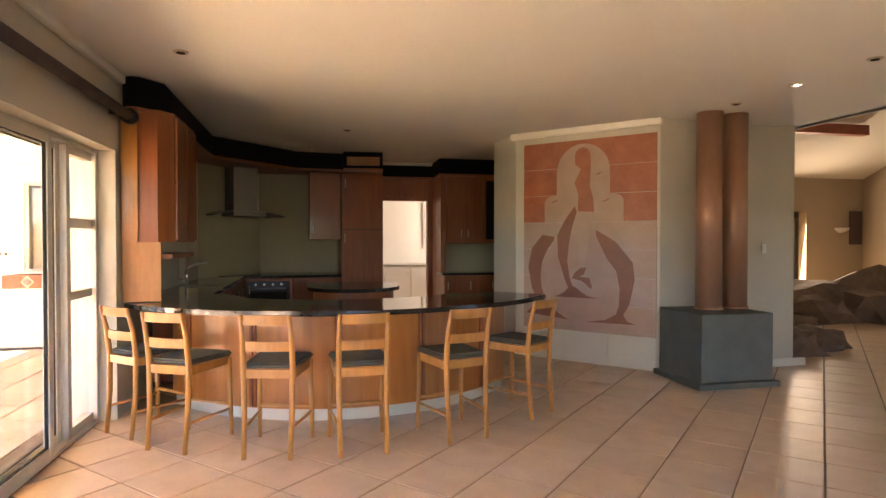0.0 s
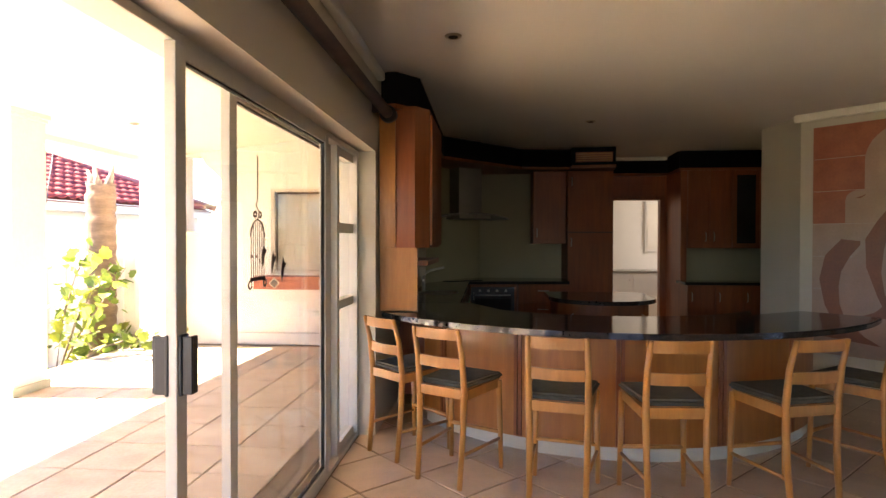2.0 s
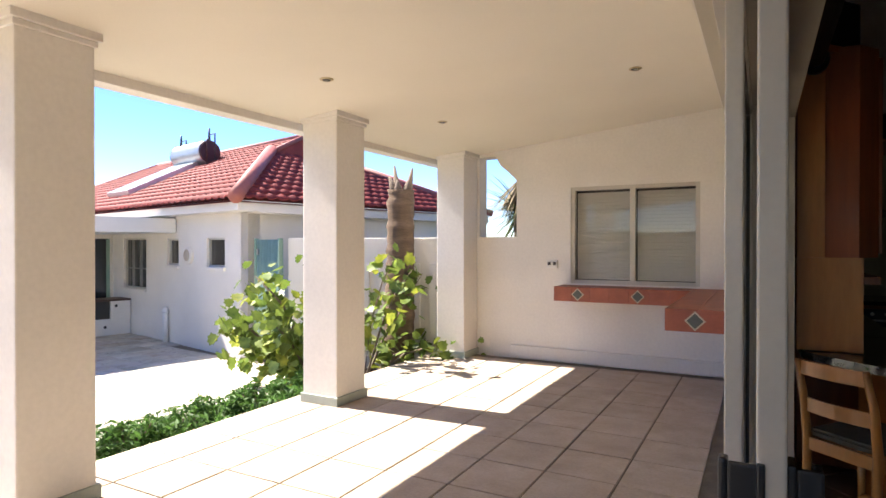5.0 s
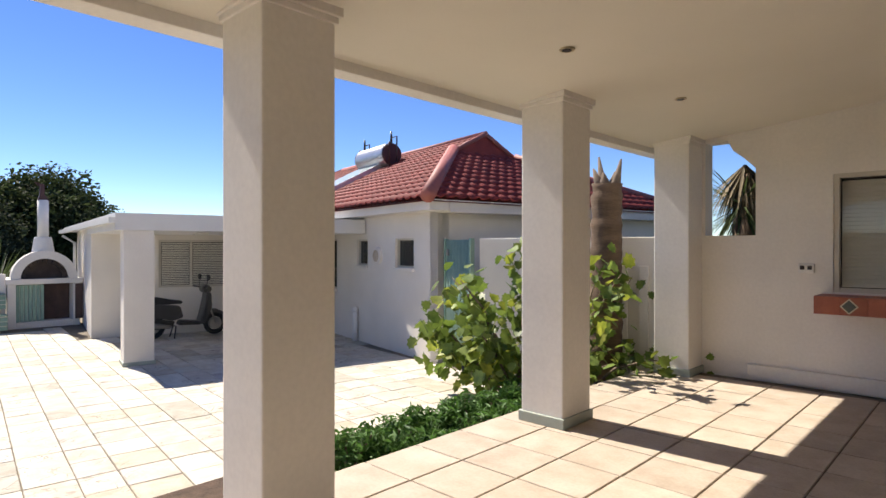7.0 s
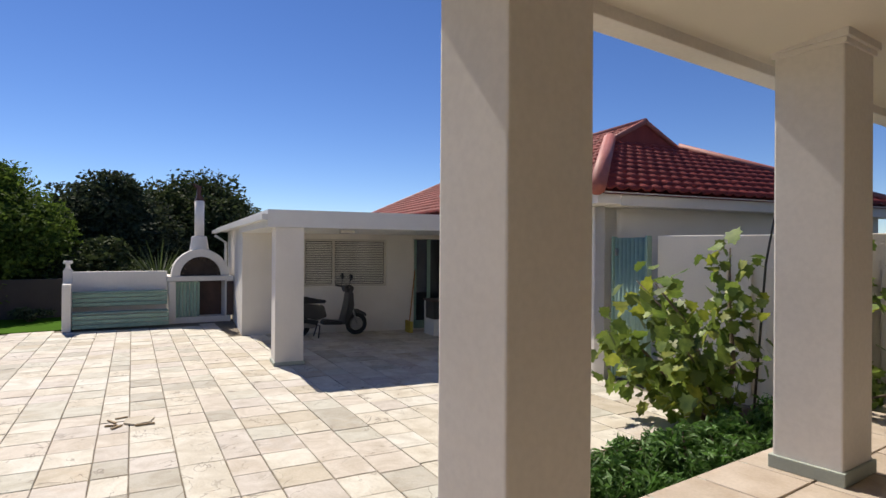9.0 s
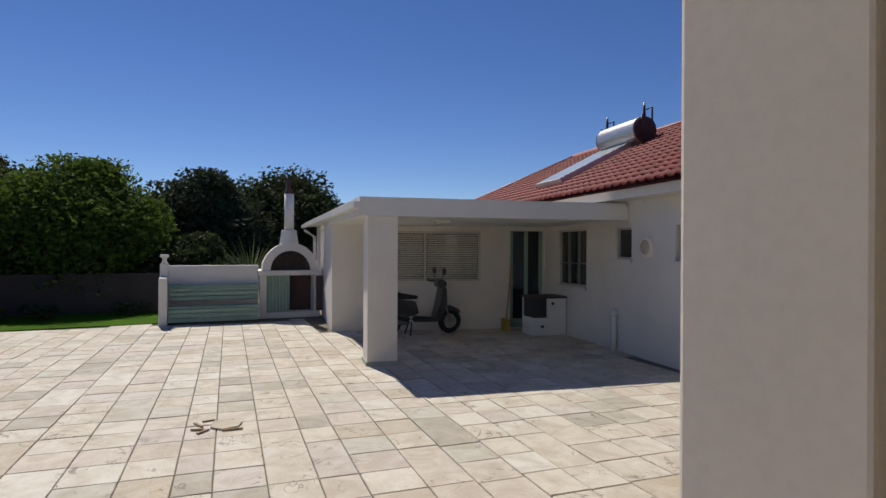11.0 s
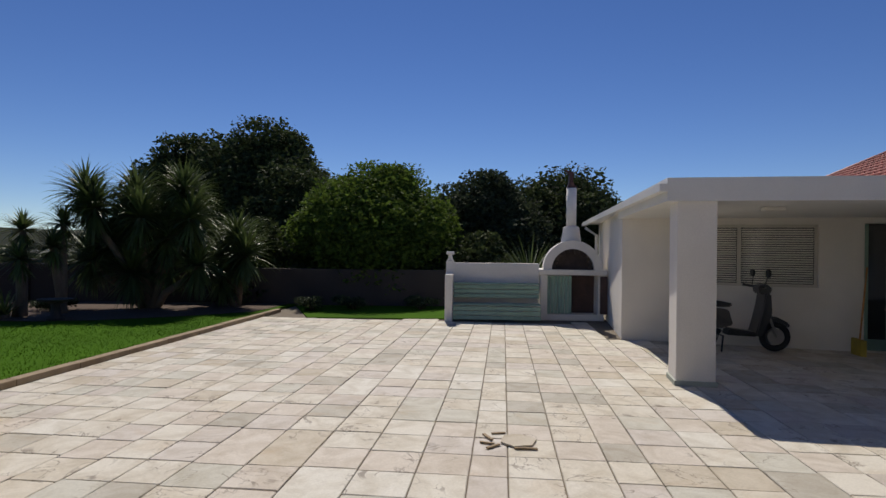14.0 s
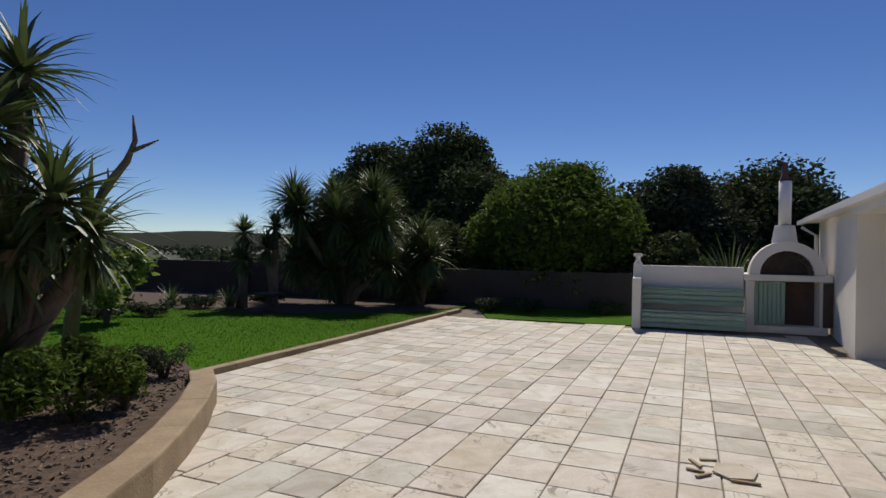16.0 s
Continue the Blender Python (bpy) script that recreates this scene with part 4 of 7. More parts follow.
def tiled_slope(name, corner, along, up, length_fn, rows, course, wave, parent):
    """Interlocking roof tiles: courses that step and roll; length_fn(row) gives the start and end along the eave."""
    A, U = Vector(along).normalized(), Vector(up).normalized()
    N = A.cross(U).normalized()
    if N.z < 0:
        N = -N
    V, Fc = [], []
    prof = [(0.0, 0.0), (0.18, 0.0), (0.3, 0.022), (0.45, 0.034), (0.6, 0.022), (0.72, 0.0), (1.0, 0.0)]
    for rrow in range(rows):
        s0, s1 = length_fn(rrow, rows)
        k0, k1 = math.floor(s0 / wave), math.ceil(s1 / wave)
        for k in range(k0, k1):
            a0, a1 = max(k * wave, s0), min((k + 1) * wave, s1)
            if a1 - a0 < 0.02:
                continue
            b = len(V)
            for (u, hgt) in prof:
                x = a0 + (a1 - a0) * u
                p = Vector(corner) + A * x
                V.append(p + U * (rrow * course - 0.0) + N * (hgt + 0.012))
                V.append(p + U * (rrow * course) + N * (hgt + 0.042))
                V.append(p + U * ((rrow + 1) * course + 0.02) + N * (hgt + 0.01))
            for i in range(len(prof) - 1):
                q = b + i * 3
                Fc += [(q, q + 3, q + 4, q + 1), (q + 1, q + 4, q + 5, q + 2)]
    ob = part(name, scatter_mesh(name, [tuple(v) for v in V], Fc, M_ROOF), M_ROOF, parent, "rows of red interlocking roof tiles")
    ob["kind"] = "stuff"
    return ob


EZ, RZ, RY, EY = 2.64, 4.38, 2.95, -0.45
RISE = RZ - EZ
SL = math.hypot(RY - EY, RISE)
XE, XR0, XR1, XL = 0.68, -2.9, -9.7, -13.3
GX, GF = -2.2, 0.75
ROWS = 15


def front_len(i, n):
    f = (i + 0.5) / n
    return ((XR1 - XL) * f, (XE - XL) - (XE - GX) * min(1.0, f / GF))


tiled_slope("roof_tiles", (XL, EY, EZ), (1, 0, 0), (0, RY - EY, RISE), front_len, ROWS, SL / ROWS, 0.22, house)
tiled_slope("roof_tiles", (XE, EY, EZ), (0, 1, 0), (-(XE - GX), 0, RISE * GF), lambda i, n: ((RY - EY) * GF * (i + 0.5) / n, 2 * (RY - EY) - (RY - EY) * GF * (i + 0.5) / n), 11, math.hypot(XE - GX, RISE * GF) / 11, 0.22, house)
bm = bmesh.new()
back = 2 * RY - EY
pts = [(XE, EY, EZ - 0.05), (XE, back, EZ - 0.05), (XL, back, EZ - 0.05), (XL, EY, EZ - 0.05), (XR0 - 0.2, RY, RZ - 0.05), (XR1, RY, RZ - 0.05)]
vs = [bm.verts.new(p) for p in pts]
for f in ((0, 4, 5, 3), (1, 2, 5, 4), (2, 3, 5), (0, 1, 4)):
    bm.faces.new([vs[i] for i in f])
part("roof", bm, M_ROOF, house)
# gablet
bm = bmesh.new()
gx = GX
zz = EZ + RISE * GF
yy = (RY - EY) * GF
vs = [bm.verts.new(p) for p in ((gx, EY + yy, zz), (gx, back - yy, zz), (gx, RY, RZ + 0.03), (XR0 - 0.2, RY, RZ + 0.03), (XR0 - 0.2, EY + yy, zz), (XR0 - 0.2, back - yy, zz))]
for f in ((0, 1, 2), (0, 2, 3, 4), (1, 5, 3, 2)):
    bm.faces.new([vs[i] for i in f])
part("gablet", bm, M_ROOF, house)
tube("ridge_tiles", [(XE + 0.05, EY - 0.02, EZ + 0.03), (gx + 0.05, EY + yy - 0.05, zz + 0.05)], 0.12, M_RIDGE, house, "pale red hip ridge tiles")
tube("ridge_tiles", [(gx + 0.05, RY, RZ + 0.04), (XR1, RY, RZ + 0.03)], 0.07, M_RIDGE, house)
tube("ridge_tiles", [(gx, EY + yy, zz + 0.03), (gx + 0.03, RY, RZ + 0.05)], 0.05, M_RIDGE, house)
tube("ridge_tiles", [(gx, back - yy, zz + 0.03), (gx + 0.03, RY, RZ + 0.05)], 0.05, M_RIDGE, house)
tube("ridge_tiles", [(XR1, RY, RZ + 0.02), (XL, EY, EZ + 0.02)], 0.07, M_RIDGE, house)
tube("ridge_tiles", [(XE + 0.05, back, EZ + 0.03), (gx + 0.05, back - yy, zz + 0.03)], 0.08, M_RIDGE, house)

# solar geyser on the roof
SLOPE = math.degrees(math.atan2(RISE, RY - EY))
geyser = thing("solar_water_heater", HM @ pose(-5.6, 2.05, EZ + RISE * (2.05 - EY) / (RY - EY)), "solar water heater with silver tank and flat roof collector", "water heater")
bm = add_tube(bmesh.new(), [(-0.78, 0, 0.32), (-0.74, 0, 0.32), (0.74, 0, 0.32), (0.78, 0, 0.32)], [0.25, 0.29, 0.29, 0.25], 28)
part("tank", bm, M_TANK, geyser, smooth=False)
for s in (-1, 1):
    part("end_cap", add_tube(bmesh.new(), [(s * 0.77, 0, 0.32), (s * 0.80, 0, 0.32)], [0.285, 0.26], 28), M_TANKEND, geyser, "dark red end cap")
    tube("bracket", [(s * 0.82, -0.1, 0.0), (s * 0.82, -0.1, 0.5), (s * 0.82, -0.1, 0.62)], 0.022, M_TANKEND, geyser)
    tube("valve_pipe", [(s * 0.74, 0.0, 0.6), (s * 0.74, 0.0, 0.9)], [0.035, 0.02], M_BLKPL, geyser)
    tube("pipe", [(s * 0.74, 0.0, 0.74), (s * 0.74 + 0.28, 0, 0.74), (s * 0.74 + 0.28, 0, 0.1)], 0.018, M_BLKPL, geyser)
panel = box("collector", (-0.62, -2.0, -0.05), (0.62, -0.1, 0.06), M_TANK, geyser, bevel=0.005)
panel.matrix_basis = pose(-0.2, 0, 0.11, SLOPE, 0, 0)
face = box("collector_glass", (-0.58, -1.96, 0.061), (0.58, -0.14, 0.066), M_PANEL, panel)

# corrugated green gate and garden wall
gate = thing("gate", HM @ pose(0.36, 0.12, 0), "mint green corrugated metal gate between white walls", "gate")
V, Fc = [], []
for i in range(33):
    x = i * 0.66 / 32
    y = 0.018 * math.cos(i * math.pi / 2.0)
    V += [(x, y, 0.05), (x, y, 2.0), (x, y + 0.012, 2.0), (x, y + 0.012, 0.05)]
for i in range(32):
    a, b = i * 4, i * 4 + 4
    Fc += [(a, b, b + 1, a + 1), (a + 1, b + 1, b + 2, a + 2), (a + 2, b + 2, b + 3, a + 3), (a + 3, b + 3, b, a)]
part("sheet", scatter_mesh("sheet", V, Fc, M_GREEN), M_GREEN, gate)
for x in (-0.02, 0.66):
    box("gate_frame", (x, -0.03, 0.0), (x + 0.035, 0.05, 2.02), M_GREEN, gate, bevel=0.003)
box("latch", (0.08, -0.05, 1.75), (0.12, -0.02, 1.85), M_STEEL, gate)
gw = thing("garden_wall", pose(-6.78, 6.26, YARD, 0, 0, 13.7), "white plastered garden wall with ribbed recess", "wall")
box("wall", (0.0, 0.0, -0.3), (3.1, 0.2, 2.02), M_COURT, gw, bevel=0.015)
for i in range(7):
    box("rib", (0.75 + i * 0.27, -0.05, 0.1), (0.87 + i * 0.27, 0.0, 1.64), M_COURT, gw, bevel=0.01)

# ---- pizza oven and bench ----
oven = thing("pizza_oven", pose(-17.25, 2.92, YARD, 0, 0, -4), "white domed outdoor pizza oven on a plastered base", "oven")
bm = bmesh.new()
for lo, hi in (((-0.5, -0.72, 0), (0.0, -0.56, 1.02)), ((-0.5, 0.56, 0), (0.0, 0.70, 1.02)), ((-1.3, -0.72, 0), (-0.5, 0.70, 1.02)), ((-0.5, -0.56, 0.0), (0.0, 0.56, 0.14)), ((-1.32, -0.76, 1.02), (0.05, 0.76, 1.14))):
    add_box(bm, lo, hi, 0.012)
part("base", bm, M_WHITE, oven)
door = part("door", add_box(bmesh.new(), (-0.12, -0.56, 0.14), (-0.10, -0.5, 1.0)), M_GREEN, oven, "mint green slatted door")
for i in range(7):
    box("slat", (-0.11, -0.55 + i * 0.078, 0.15), (-0.085, -0.55 + i * 0.078 + 0.068, 1.0), M_GREEN, door, bevel=0.004)
box("recess", (-0.6, 0.0, 0.14), (-0.45, 0.56, 1.02), M_CHAR, oven)
box("side_door", (0.02, 0.60, 0.16), (0.05, 0.76, 1.0), M_CHAR, oven, "rusty brown side door", bevel=0.004)
# arched front and dome
outer, inner = arc(0, 1.14, 0.66, 0, 180, 24), arc(0, 1.14, 0.47, 0, 180, 24)
bm = bmesh.new()
ring = []
for (a, b), (c, d) in zip(outer, inner):
    ring.append([bm.verts.new((x, y, z)) for x, y, z in ((0.0, a, b), (0.0, c, d), (-0.18, c, d), (-1.25, a * 0.8, 1.14 + (b - 1.14) * 0.75), (-0.25, a, b))])
for p, q in zip(ring, ring[1:]):
    for i, j in ((0, 1), (1, 2), (4, 0), (3, 4)):
        bm.faces.new((p[i], p[j], q[j], q[i]))
bm.faces.new([p[3] for p in ring])
bmesh.ops.recalc_face_normals(bm, faces=bm.faces)
part("dome", bm, M_WHITE, oven)
bm = bmesh.new()
bm.faces.new([bm.verts.new((-0.17, y, z)) for y, z in arc(0, 1.14, 0.475, 0, 180, 20)])
part("brick_face", bm, M_SOOT, oven, "sooty brick oven mouth")
for k in range(13):
    a = math.pi * (k + 0.5) / 13
    bm = add_box(bmesh.new(), (-0.06, -0.05, -0.045), (0.06, 0.05, 0.045), 0.006)
    ob = part("brick", bm, M_SOOT, oven)
    ob.matrix_basis = pose(-0.13, 0.42 * math.cos(a), 1.14 + 0.42 * math.sin(a), math.degrees(a), 0, 0)
bm = add_tube(bmesh.new(), [(-0.3, 0, 1.68), (-0.3, 0, 1.80), (-0.3, 0, 2.10), (-0.3, 0, 2.12)], [0.225, 0.225, 0.18, 0.165], 24)
part("chimney_foot", bm, M_WHITE, oven)
tube("chimney_pipe", [(-0.3, 0, 2.1), (-0.3, 0, 3.0)], 0.115, M_WHITE, oven, seg=18)
bm = bmesh.new()
prism(bm, [(-0.11, -0.02), (0.13, -0.02), (0.02, 0.14), (0.03, 0.36), (-0.17, 0.42), (-0.06, 0.30), (-0.07, 0.12)], -0.07, 0.07)
ob = part("chimney_cowl", bm, M_TANKEND, oven, "rusty angled chimney cowl")
ob.matrix_basis = pose(-0.3, 0, 3.0, 90, 0, 90)

bench = thing("garden_bench", pose(-16.95, 0.05, YARD, 0, 0, -4), "mint green slatted bench built into a white wall", "bench")
box("back_wall", (-0.75, 0.0, 0), (-0.58, 2.1, 1.27), M_WHITE, bench, bevel=0.015)
box("end_wall", (-0.58, 0.0, 0), (0.06, 0.17, 1.02), M_WHITE, bench, bevel=0.015)
box("end_wall", (-0.75, 0.0, 1.0), (-0.56, 0.18, 1.30), M_WHITE, bench, bevel=0.01)
tube("finial", [(-0.66, 0.09, 1.30), (-0.66, 0.09, 1.36), (-0.66, 0.09, 1.44), (-0.66, 0.09, 1.46), (-0.66, 0.09, 1.52)], [0.09, 0.05, 0.045, 0.10, 0.08], M_WHITE, bench, seg=14)
for k, (z, x) in enumerate(((0.05, 0.0), (0.15, 0.0), (0.25, 0.0), (0.50, -0.34), (0.60, -0.34), (0.70, -0.34))):
    box("front_slat", (x - 0.03, 0.18, z), (x, 2.08, z + 0.085), M_GREEN, bench, bevel=0.005)
for k, (x, z) in enumerate(((-0.10, 0.36), (-0.22, 0.36), (-0.34, 0.36), (-0.42, 0.80), (-0.54, 0.80))):
    box("seat_slat", (x, 0.18, z), (x + 0.11, 2.08, z + 0.03), M_GREEN, bench, bevel=0.006)

# ---- things in the carport and courtyard ----
scooter = thing("scooter", pose(-13.46, 4.58, YARD, 0, 0, 83), "silver and black motor scooter parked under the carport", "scooter")


def wheel(x):
    w = part("wheel", add_tube(bmesh.new(), [(x, -0.05, 0.24), (x, 0.05, 0.24)], [0.13, 0.13], 18), M_ALUDARK, scooter, smooth=False)
    bm = bmesh.new()
    ring = []
    for k in range(24):
        a = 2 * math.pi * k / 24
        ring.append([bm.verts.new((x + (0.19 + 0.05 * math.cos(b)) * math.cos(a), 0.055 * math.sin(b), 0.24 + (0.19 + 0.05 * math.cos(b)) * math.sin(a))) for b in [2 * math.pi * j / 8 for j in range(8)]])
    for p, q in zip(ring, ring[1:] + ring[:1]):
        for j in range(8):
            bm.faces.new((p[j], p[(j + 1) % 8], q[(j + 1) % 8], q[j]))
    part("tyre", bm, M_RUBBER, w, smooth=True)


wheel(-0.62)
wheel(0.62)


def side_shape(name, outline, half, material, label="", bevel=0.02):
    bm = bmesh.new()
    prism(bm, outline, -half, half)
    bm.transform(Matrix(((1, 0, 0, 0), (0, 0, -1, 0), (0, 1, 0, 0), (0, 0, 0, 1))))
    bmesh.ops.bevel(bm, geom=[e for e in bm.edges], offset=bevel, segments=2, affect="EDGES")
    return part(name, bm, material, scooter, label)


side_shape("rear_body", [(-0.95, 0.62), (-0.70, 0.46), (-0.25, 0.36), (-0.05, 0.42), (-0.12, 0.66), (-0.45, 0.70), (-0.85, 0.74)], 0.13, M_SILVER)
side_shape("saddle", [(-0.86, 0.74), (-0.5, 0.70), (-0.08, 0.70), (-0.06, 0.76), (-0.3, 0.80), (-0.55, 0.86), (-0.84, 0.82)], 0.12, M_BLKPL, "black padded saddle")
side_shape("footboard", [(-0.15, 0.26), (0.3, 0.24), (0.34, 0.31), (-0.1, 0.36)], 0.14, M_BLKPL)
side_shape("front_shield", [(0.26, 0.26), (0.36, 0.24), (0.52, 0.60), (0.50, 0.92), (0.42, 0.96), (0.36, 0.6)], 0.17, M_SILVER)
side_shape("front_mudguard", [(0.38, 0.42), (0.45, 0.52), (0.62, 0.56), (0.82, 0.46), (0.84, 0.38), (0.62, 0.50), (0.46, 0.42)], 0.06, M_SILVER)
side_shape("handlebar_cowl", [(0.34, 0.92), (0.48, 0.90), (0.54, 1.0), (0.44, 1.08), (0.32, 1.04)], 0.13, M_SILVER)
side_shape("engine", [(-0.75, 0.2), (-0.3, 0.2), (-0.2, 0.34), (-0.65, 0.42)], 0.10, M_BLKPL)
tube("handlebar", [(0.28, -0.36, 1.04), (0.38, -0.2, 1.02), (0.40, 0, 1.0), (0.38, 0.2, 1.02), (0.28, 0.36, 1.04)], 0.02, M_BLKPL, scooter)
for s in (-1, 1):
    st = tube("mirror_stalk", [(0.36, s * 0.22, 1.03), (0.40, s * 0.27, 1.2)], 0.008, M_BLKPL, scooter)
    part("mirror", add_tube(bmesh.new(), [(0.38, s * 0.29, 1.24), (0.41, s * 0.29, 1.24), (0.43, s * 0.29, 1.24)], [0.065, 0.065, 0.03], 14), M_BLKPL, scooter)
part("headlamp", add_tube(bmesh.new(), [(0.52, 0, 0.98), (0.56, 0, 0.975)], [0.075, 0.06], 16), M_BULB, scooter)
for s in (-1, 1):
    tube("fork", [(0.62, s * 0.07, 0.24), (0.48, s * 0.06, 0.65)], 0.018, M_ALUDARK, scooter)
tube("exhaust", [(-0.3, -0.14, 0.24), (-0.6, -0.17, 0.28), (-0.95, -0.17, 0.36)], [0.03, 0.055, 0.05], M_ALUDARK, scooter)
tube("centre_stand", [(-0.25, -0.18, 0.0), (-0.2, -0.1, 0.24), (-0.2, 0.1, 0.24), (-0.25, 0.18, 0.0)], 0.014, M_BLKPL, scooter)

bx = thing("cabinet", HM @ pose(-4.9, -0.72, 0), "white stepped outdoor cabinet, its open shelf filled dark for shade", "cabinet")
bm = bmesh.new()
for lo, hi in (((0, 0.0, 0), (0.55, 0.70, 0.34)), ((0, 0.30, 0.34), (0.55, 0.70, 0.72)), ((0, 0.0, 0.34), (0.04, 0.30, 0.72))):
    add_box(bm, lo, hi, 0.01)
part("body", bm, M_FASCIA, bx)
box("top", (-0.02, -0.02, 0.72), (0.58, 0.70, 0.76), M_CHAR, bx, "dark worn top board", bevel=0.005)
# Solid dark block takes the place of shade inside the open shelf.
box("shelf_shade_block", (0.04, 0.02, 0.345), (0.5, 0.295, 0.715), M_DARK, bx)
for z, y in ((0.18, 0.18), (0.62, 0.40)):
    part("knob", add_tube(bmesh.new(), [(0.55, y, z), (0.58, y, z)], [0.025, 0.03], 12), M_BLKPL, bx)

broom = thing("broom", HM @ pose(-5.12, -1.0, 0), "wooden broom with yellow bristles leaning on the wall", "broom")
tube("handle", [(0.05, 0.0, 0.22), (-0.22, 0.22, 1.35)], 0.014, M_OAKL, broom)
bm = bmesh.new()
prism(bm, [(-0.15, -0.03), (0.15, -0.03), (0.2, 0.03), (-0.2, 0.03)], 0.0, 0.25)
part("bristles", bm, M_YELLOW, broom)

deb = thing("broken_paver", pose(-8.92, 0.42, YARD + 0.003), "loose broken pale paving slab lying on the paving", "paving slab")
bm = bmesh.new()
prism(bm, [(-0.14, -0.08), (0.04, -0.13), (0.15, -0.04), (0.12, 0.11), (-0.03, 0.17), (-0.15, 0.06)], 0.0, 0.014)
part("slab", bm, M_PAVER, deb)
for i, (x, y, a, s) in enumerate(((-0.1, -0.22, 20, 0.08), (0.05, -0.24, 70, 0.06), (0.13, -0.2, 130, 0.07), (-0.2, -0.12, 100, 0.06), (0.18, 0.05, 85, 0.09))):
    ob = box("fragment", (-s, -0.013, 0), (s, 0.013, 0.014), M_KERB, deb, bevel=0.004)
    ob.matrix_basis = pose(x, y, 0, 0, 0, a)

# kerb of the lawn and of the raised bed
kerb = thing("lawn_kerb", pose(0, 0, YARD), "worn sandstone kerb along the lawn", "kerb")
p0, p1 = Vector((-9.75, -5.04, 0)), Vector((-18.6, -4.02, 0))
d = (p1 - p0)
nk = 9
for i in range(nk):
    ob = box("kerbstone", (0, -0.14, -0.2), (d.length / nk - 0.008, 0.0, 0.075), M_KERB, kerb, bevel=0.014)
    q = p0 + d * (i / nk)
    ob.matrix_basis = pose(q.x, q.y, random.uniform(-0.006, 0.006), 0, 0, math.degrees(math.atan2(d.y, d.x)))
pk = thing("planter_kerb", pose(0, 0, YARD), "curved sandstone kerb of the raised planting bed", "kerb")
centre = [(-9.72, -4.37), (-9.34, -4.04), (-8.7, -3.64), (-8.02, -3.29), (-7.36, -3.0), (-6.6, -2.76), (-5.6, -2.66), (-4.4, -2.62)]
for (ax, ay), (bx_, by_) in zip(centre, centre[1:]):
    L = math.hypot(bx_ - ax, by_ - ay)
    ob = box("kerbstone", (-0.02, -0.24, -0.2), (L + 0.02, 0.0, 0.225), M_KERB, pk, bevel=0.018)
    ob.matrix_basis = pose(ax, ay, random.uniform(-0.004, 0.004), 0, 0, math.degrees(math.atan2(by_ - ay, bx_ - ax)))
# bark chips over the bed
n = 5200
cx, cy = rng.uniform(-9.9, -6.2, n), rng.uniform(-6.5, -2.9, n)
ok = (cy < -3.1 - (-6.6 - cx) * 0.46) & (cy < -2.95)
pts = np.stack([cx[ok], cy[ok], np.full(ok.sum(), YARD + 0.146)], 1)
tagged(part("bark_chips", leaves("bark_chips", pts, 0.05, M_BARK, rng, 0.15, 0.4), None), "scattered brown bark chips on the soil", "mulch", kind="stuff")

# ---- strip of plants along the patio, palm stump and fig ----
strip = sheet("plant_strip", -5.6, 0.2, -4.17, 6.6, YARD + 0.006, M_SOIL, "strip of dark soil beside the patio", "flower bed")
for i in range(15):
    y = 1.6 + i * 0.23
    shrub("shrub", (-4.55 - 0.18 * (i % 2), y, YARD + 0.006), 0.30, 0.40 + 0.06 * (i % 3), 700, 0.085, M_GCOVER, "low leafy green ground-cover plant", 100 + i, 0.3, 5)
    V, Fc = blades(np.random.default_rng(300 + i), 34, 0.42, 0.035, (0.5, 1.5), 0.9)
    tuft = thing("fern", pose(-4.5 - 0.22 * ((i + 1) % 2), y + 0.1, YARD + 0.006), "feathery green fern among ground-cover plants", "fern", "ferns along the patio")
    part("fronds", scatter_mesh("fronds", V, Fc, M_GCOVER), M_GCOVER, tuft)
palm = thing("palm_stump", pose(-4.80, 6.42, YARD), "dead ringed palm trunk with a broken top", "palm trunk")
bm = bmesh.new()
ring_p, ring_r = [], []
for k in range(46):
    z = 2.72 * k / 45
    ring_p.append((0.02 * math.sin(z * 2) + 0.03 * z, 0.02 * math.cos(z * 3), z))
    ring_r.append((0.225 - 0.035 * z / 2.7) + (0.010 if k % 3 == 0 else -0.004) + 0.006 * math.sin(k * 5.1))
add_tube(bm, ring_p, ring_r, 18)
for v in bm.verts:
    v.co += Vector((noise.noise(v.co * 9), noise.noise(v.co * 9 + Vector((5, 0, 0))), 0)) * 0.018
part("trunk", bm, M_PALM, palm, smooth=True)
for k, (dx, dy, h) in enumerate(((-0.10, 0.02, 0.36), (0.12, 0.0, 0.30), (0.02, 0.1, 0.16), (0.0, -0.1, 0.13), (-0.12, -0.05, 0.2))):
    tube("broken_stalk", [(0.08 + dx * 0.7, dy * 0.7, 2.62), (0.08 + dx, dy, 2.75), (0.08 + dx * 1.5, dy * 1.3, 2.72 + h)], [0.075, 0.055, 0.012], M_BARK, palm)
tube("cane", [(-0.45, -0.7, 0.0), (-0.30, -0.75, 1.7), (-0.02, -0.8, 3.15)], [0.014, 0.012, 0.007], M_BLKPL, palm, "thin dark leaning cane")


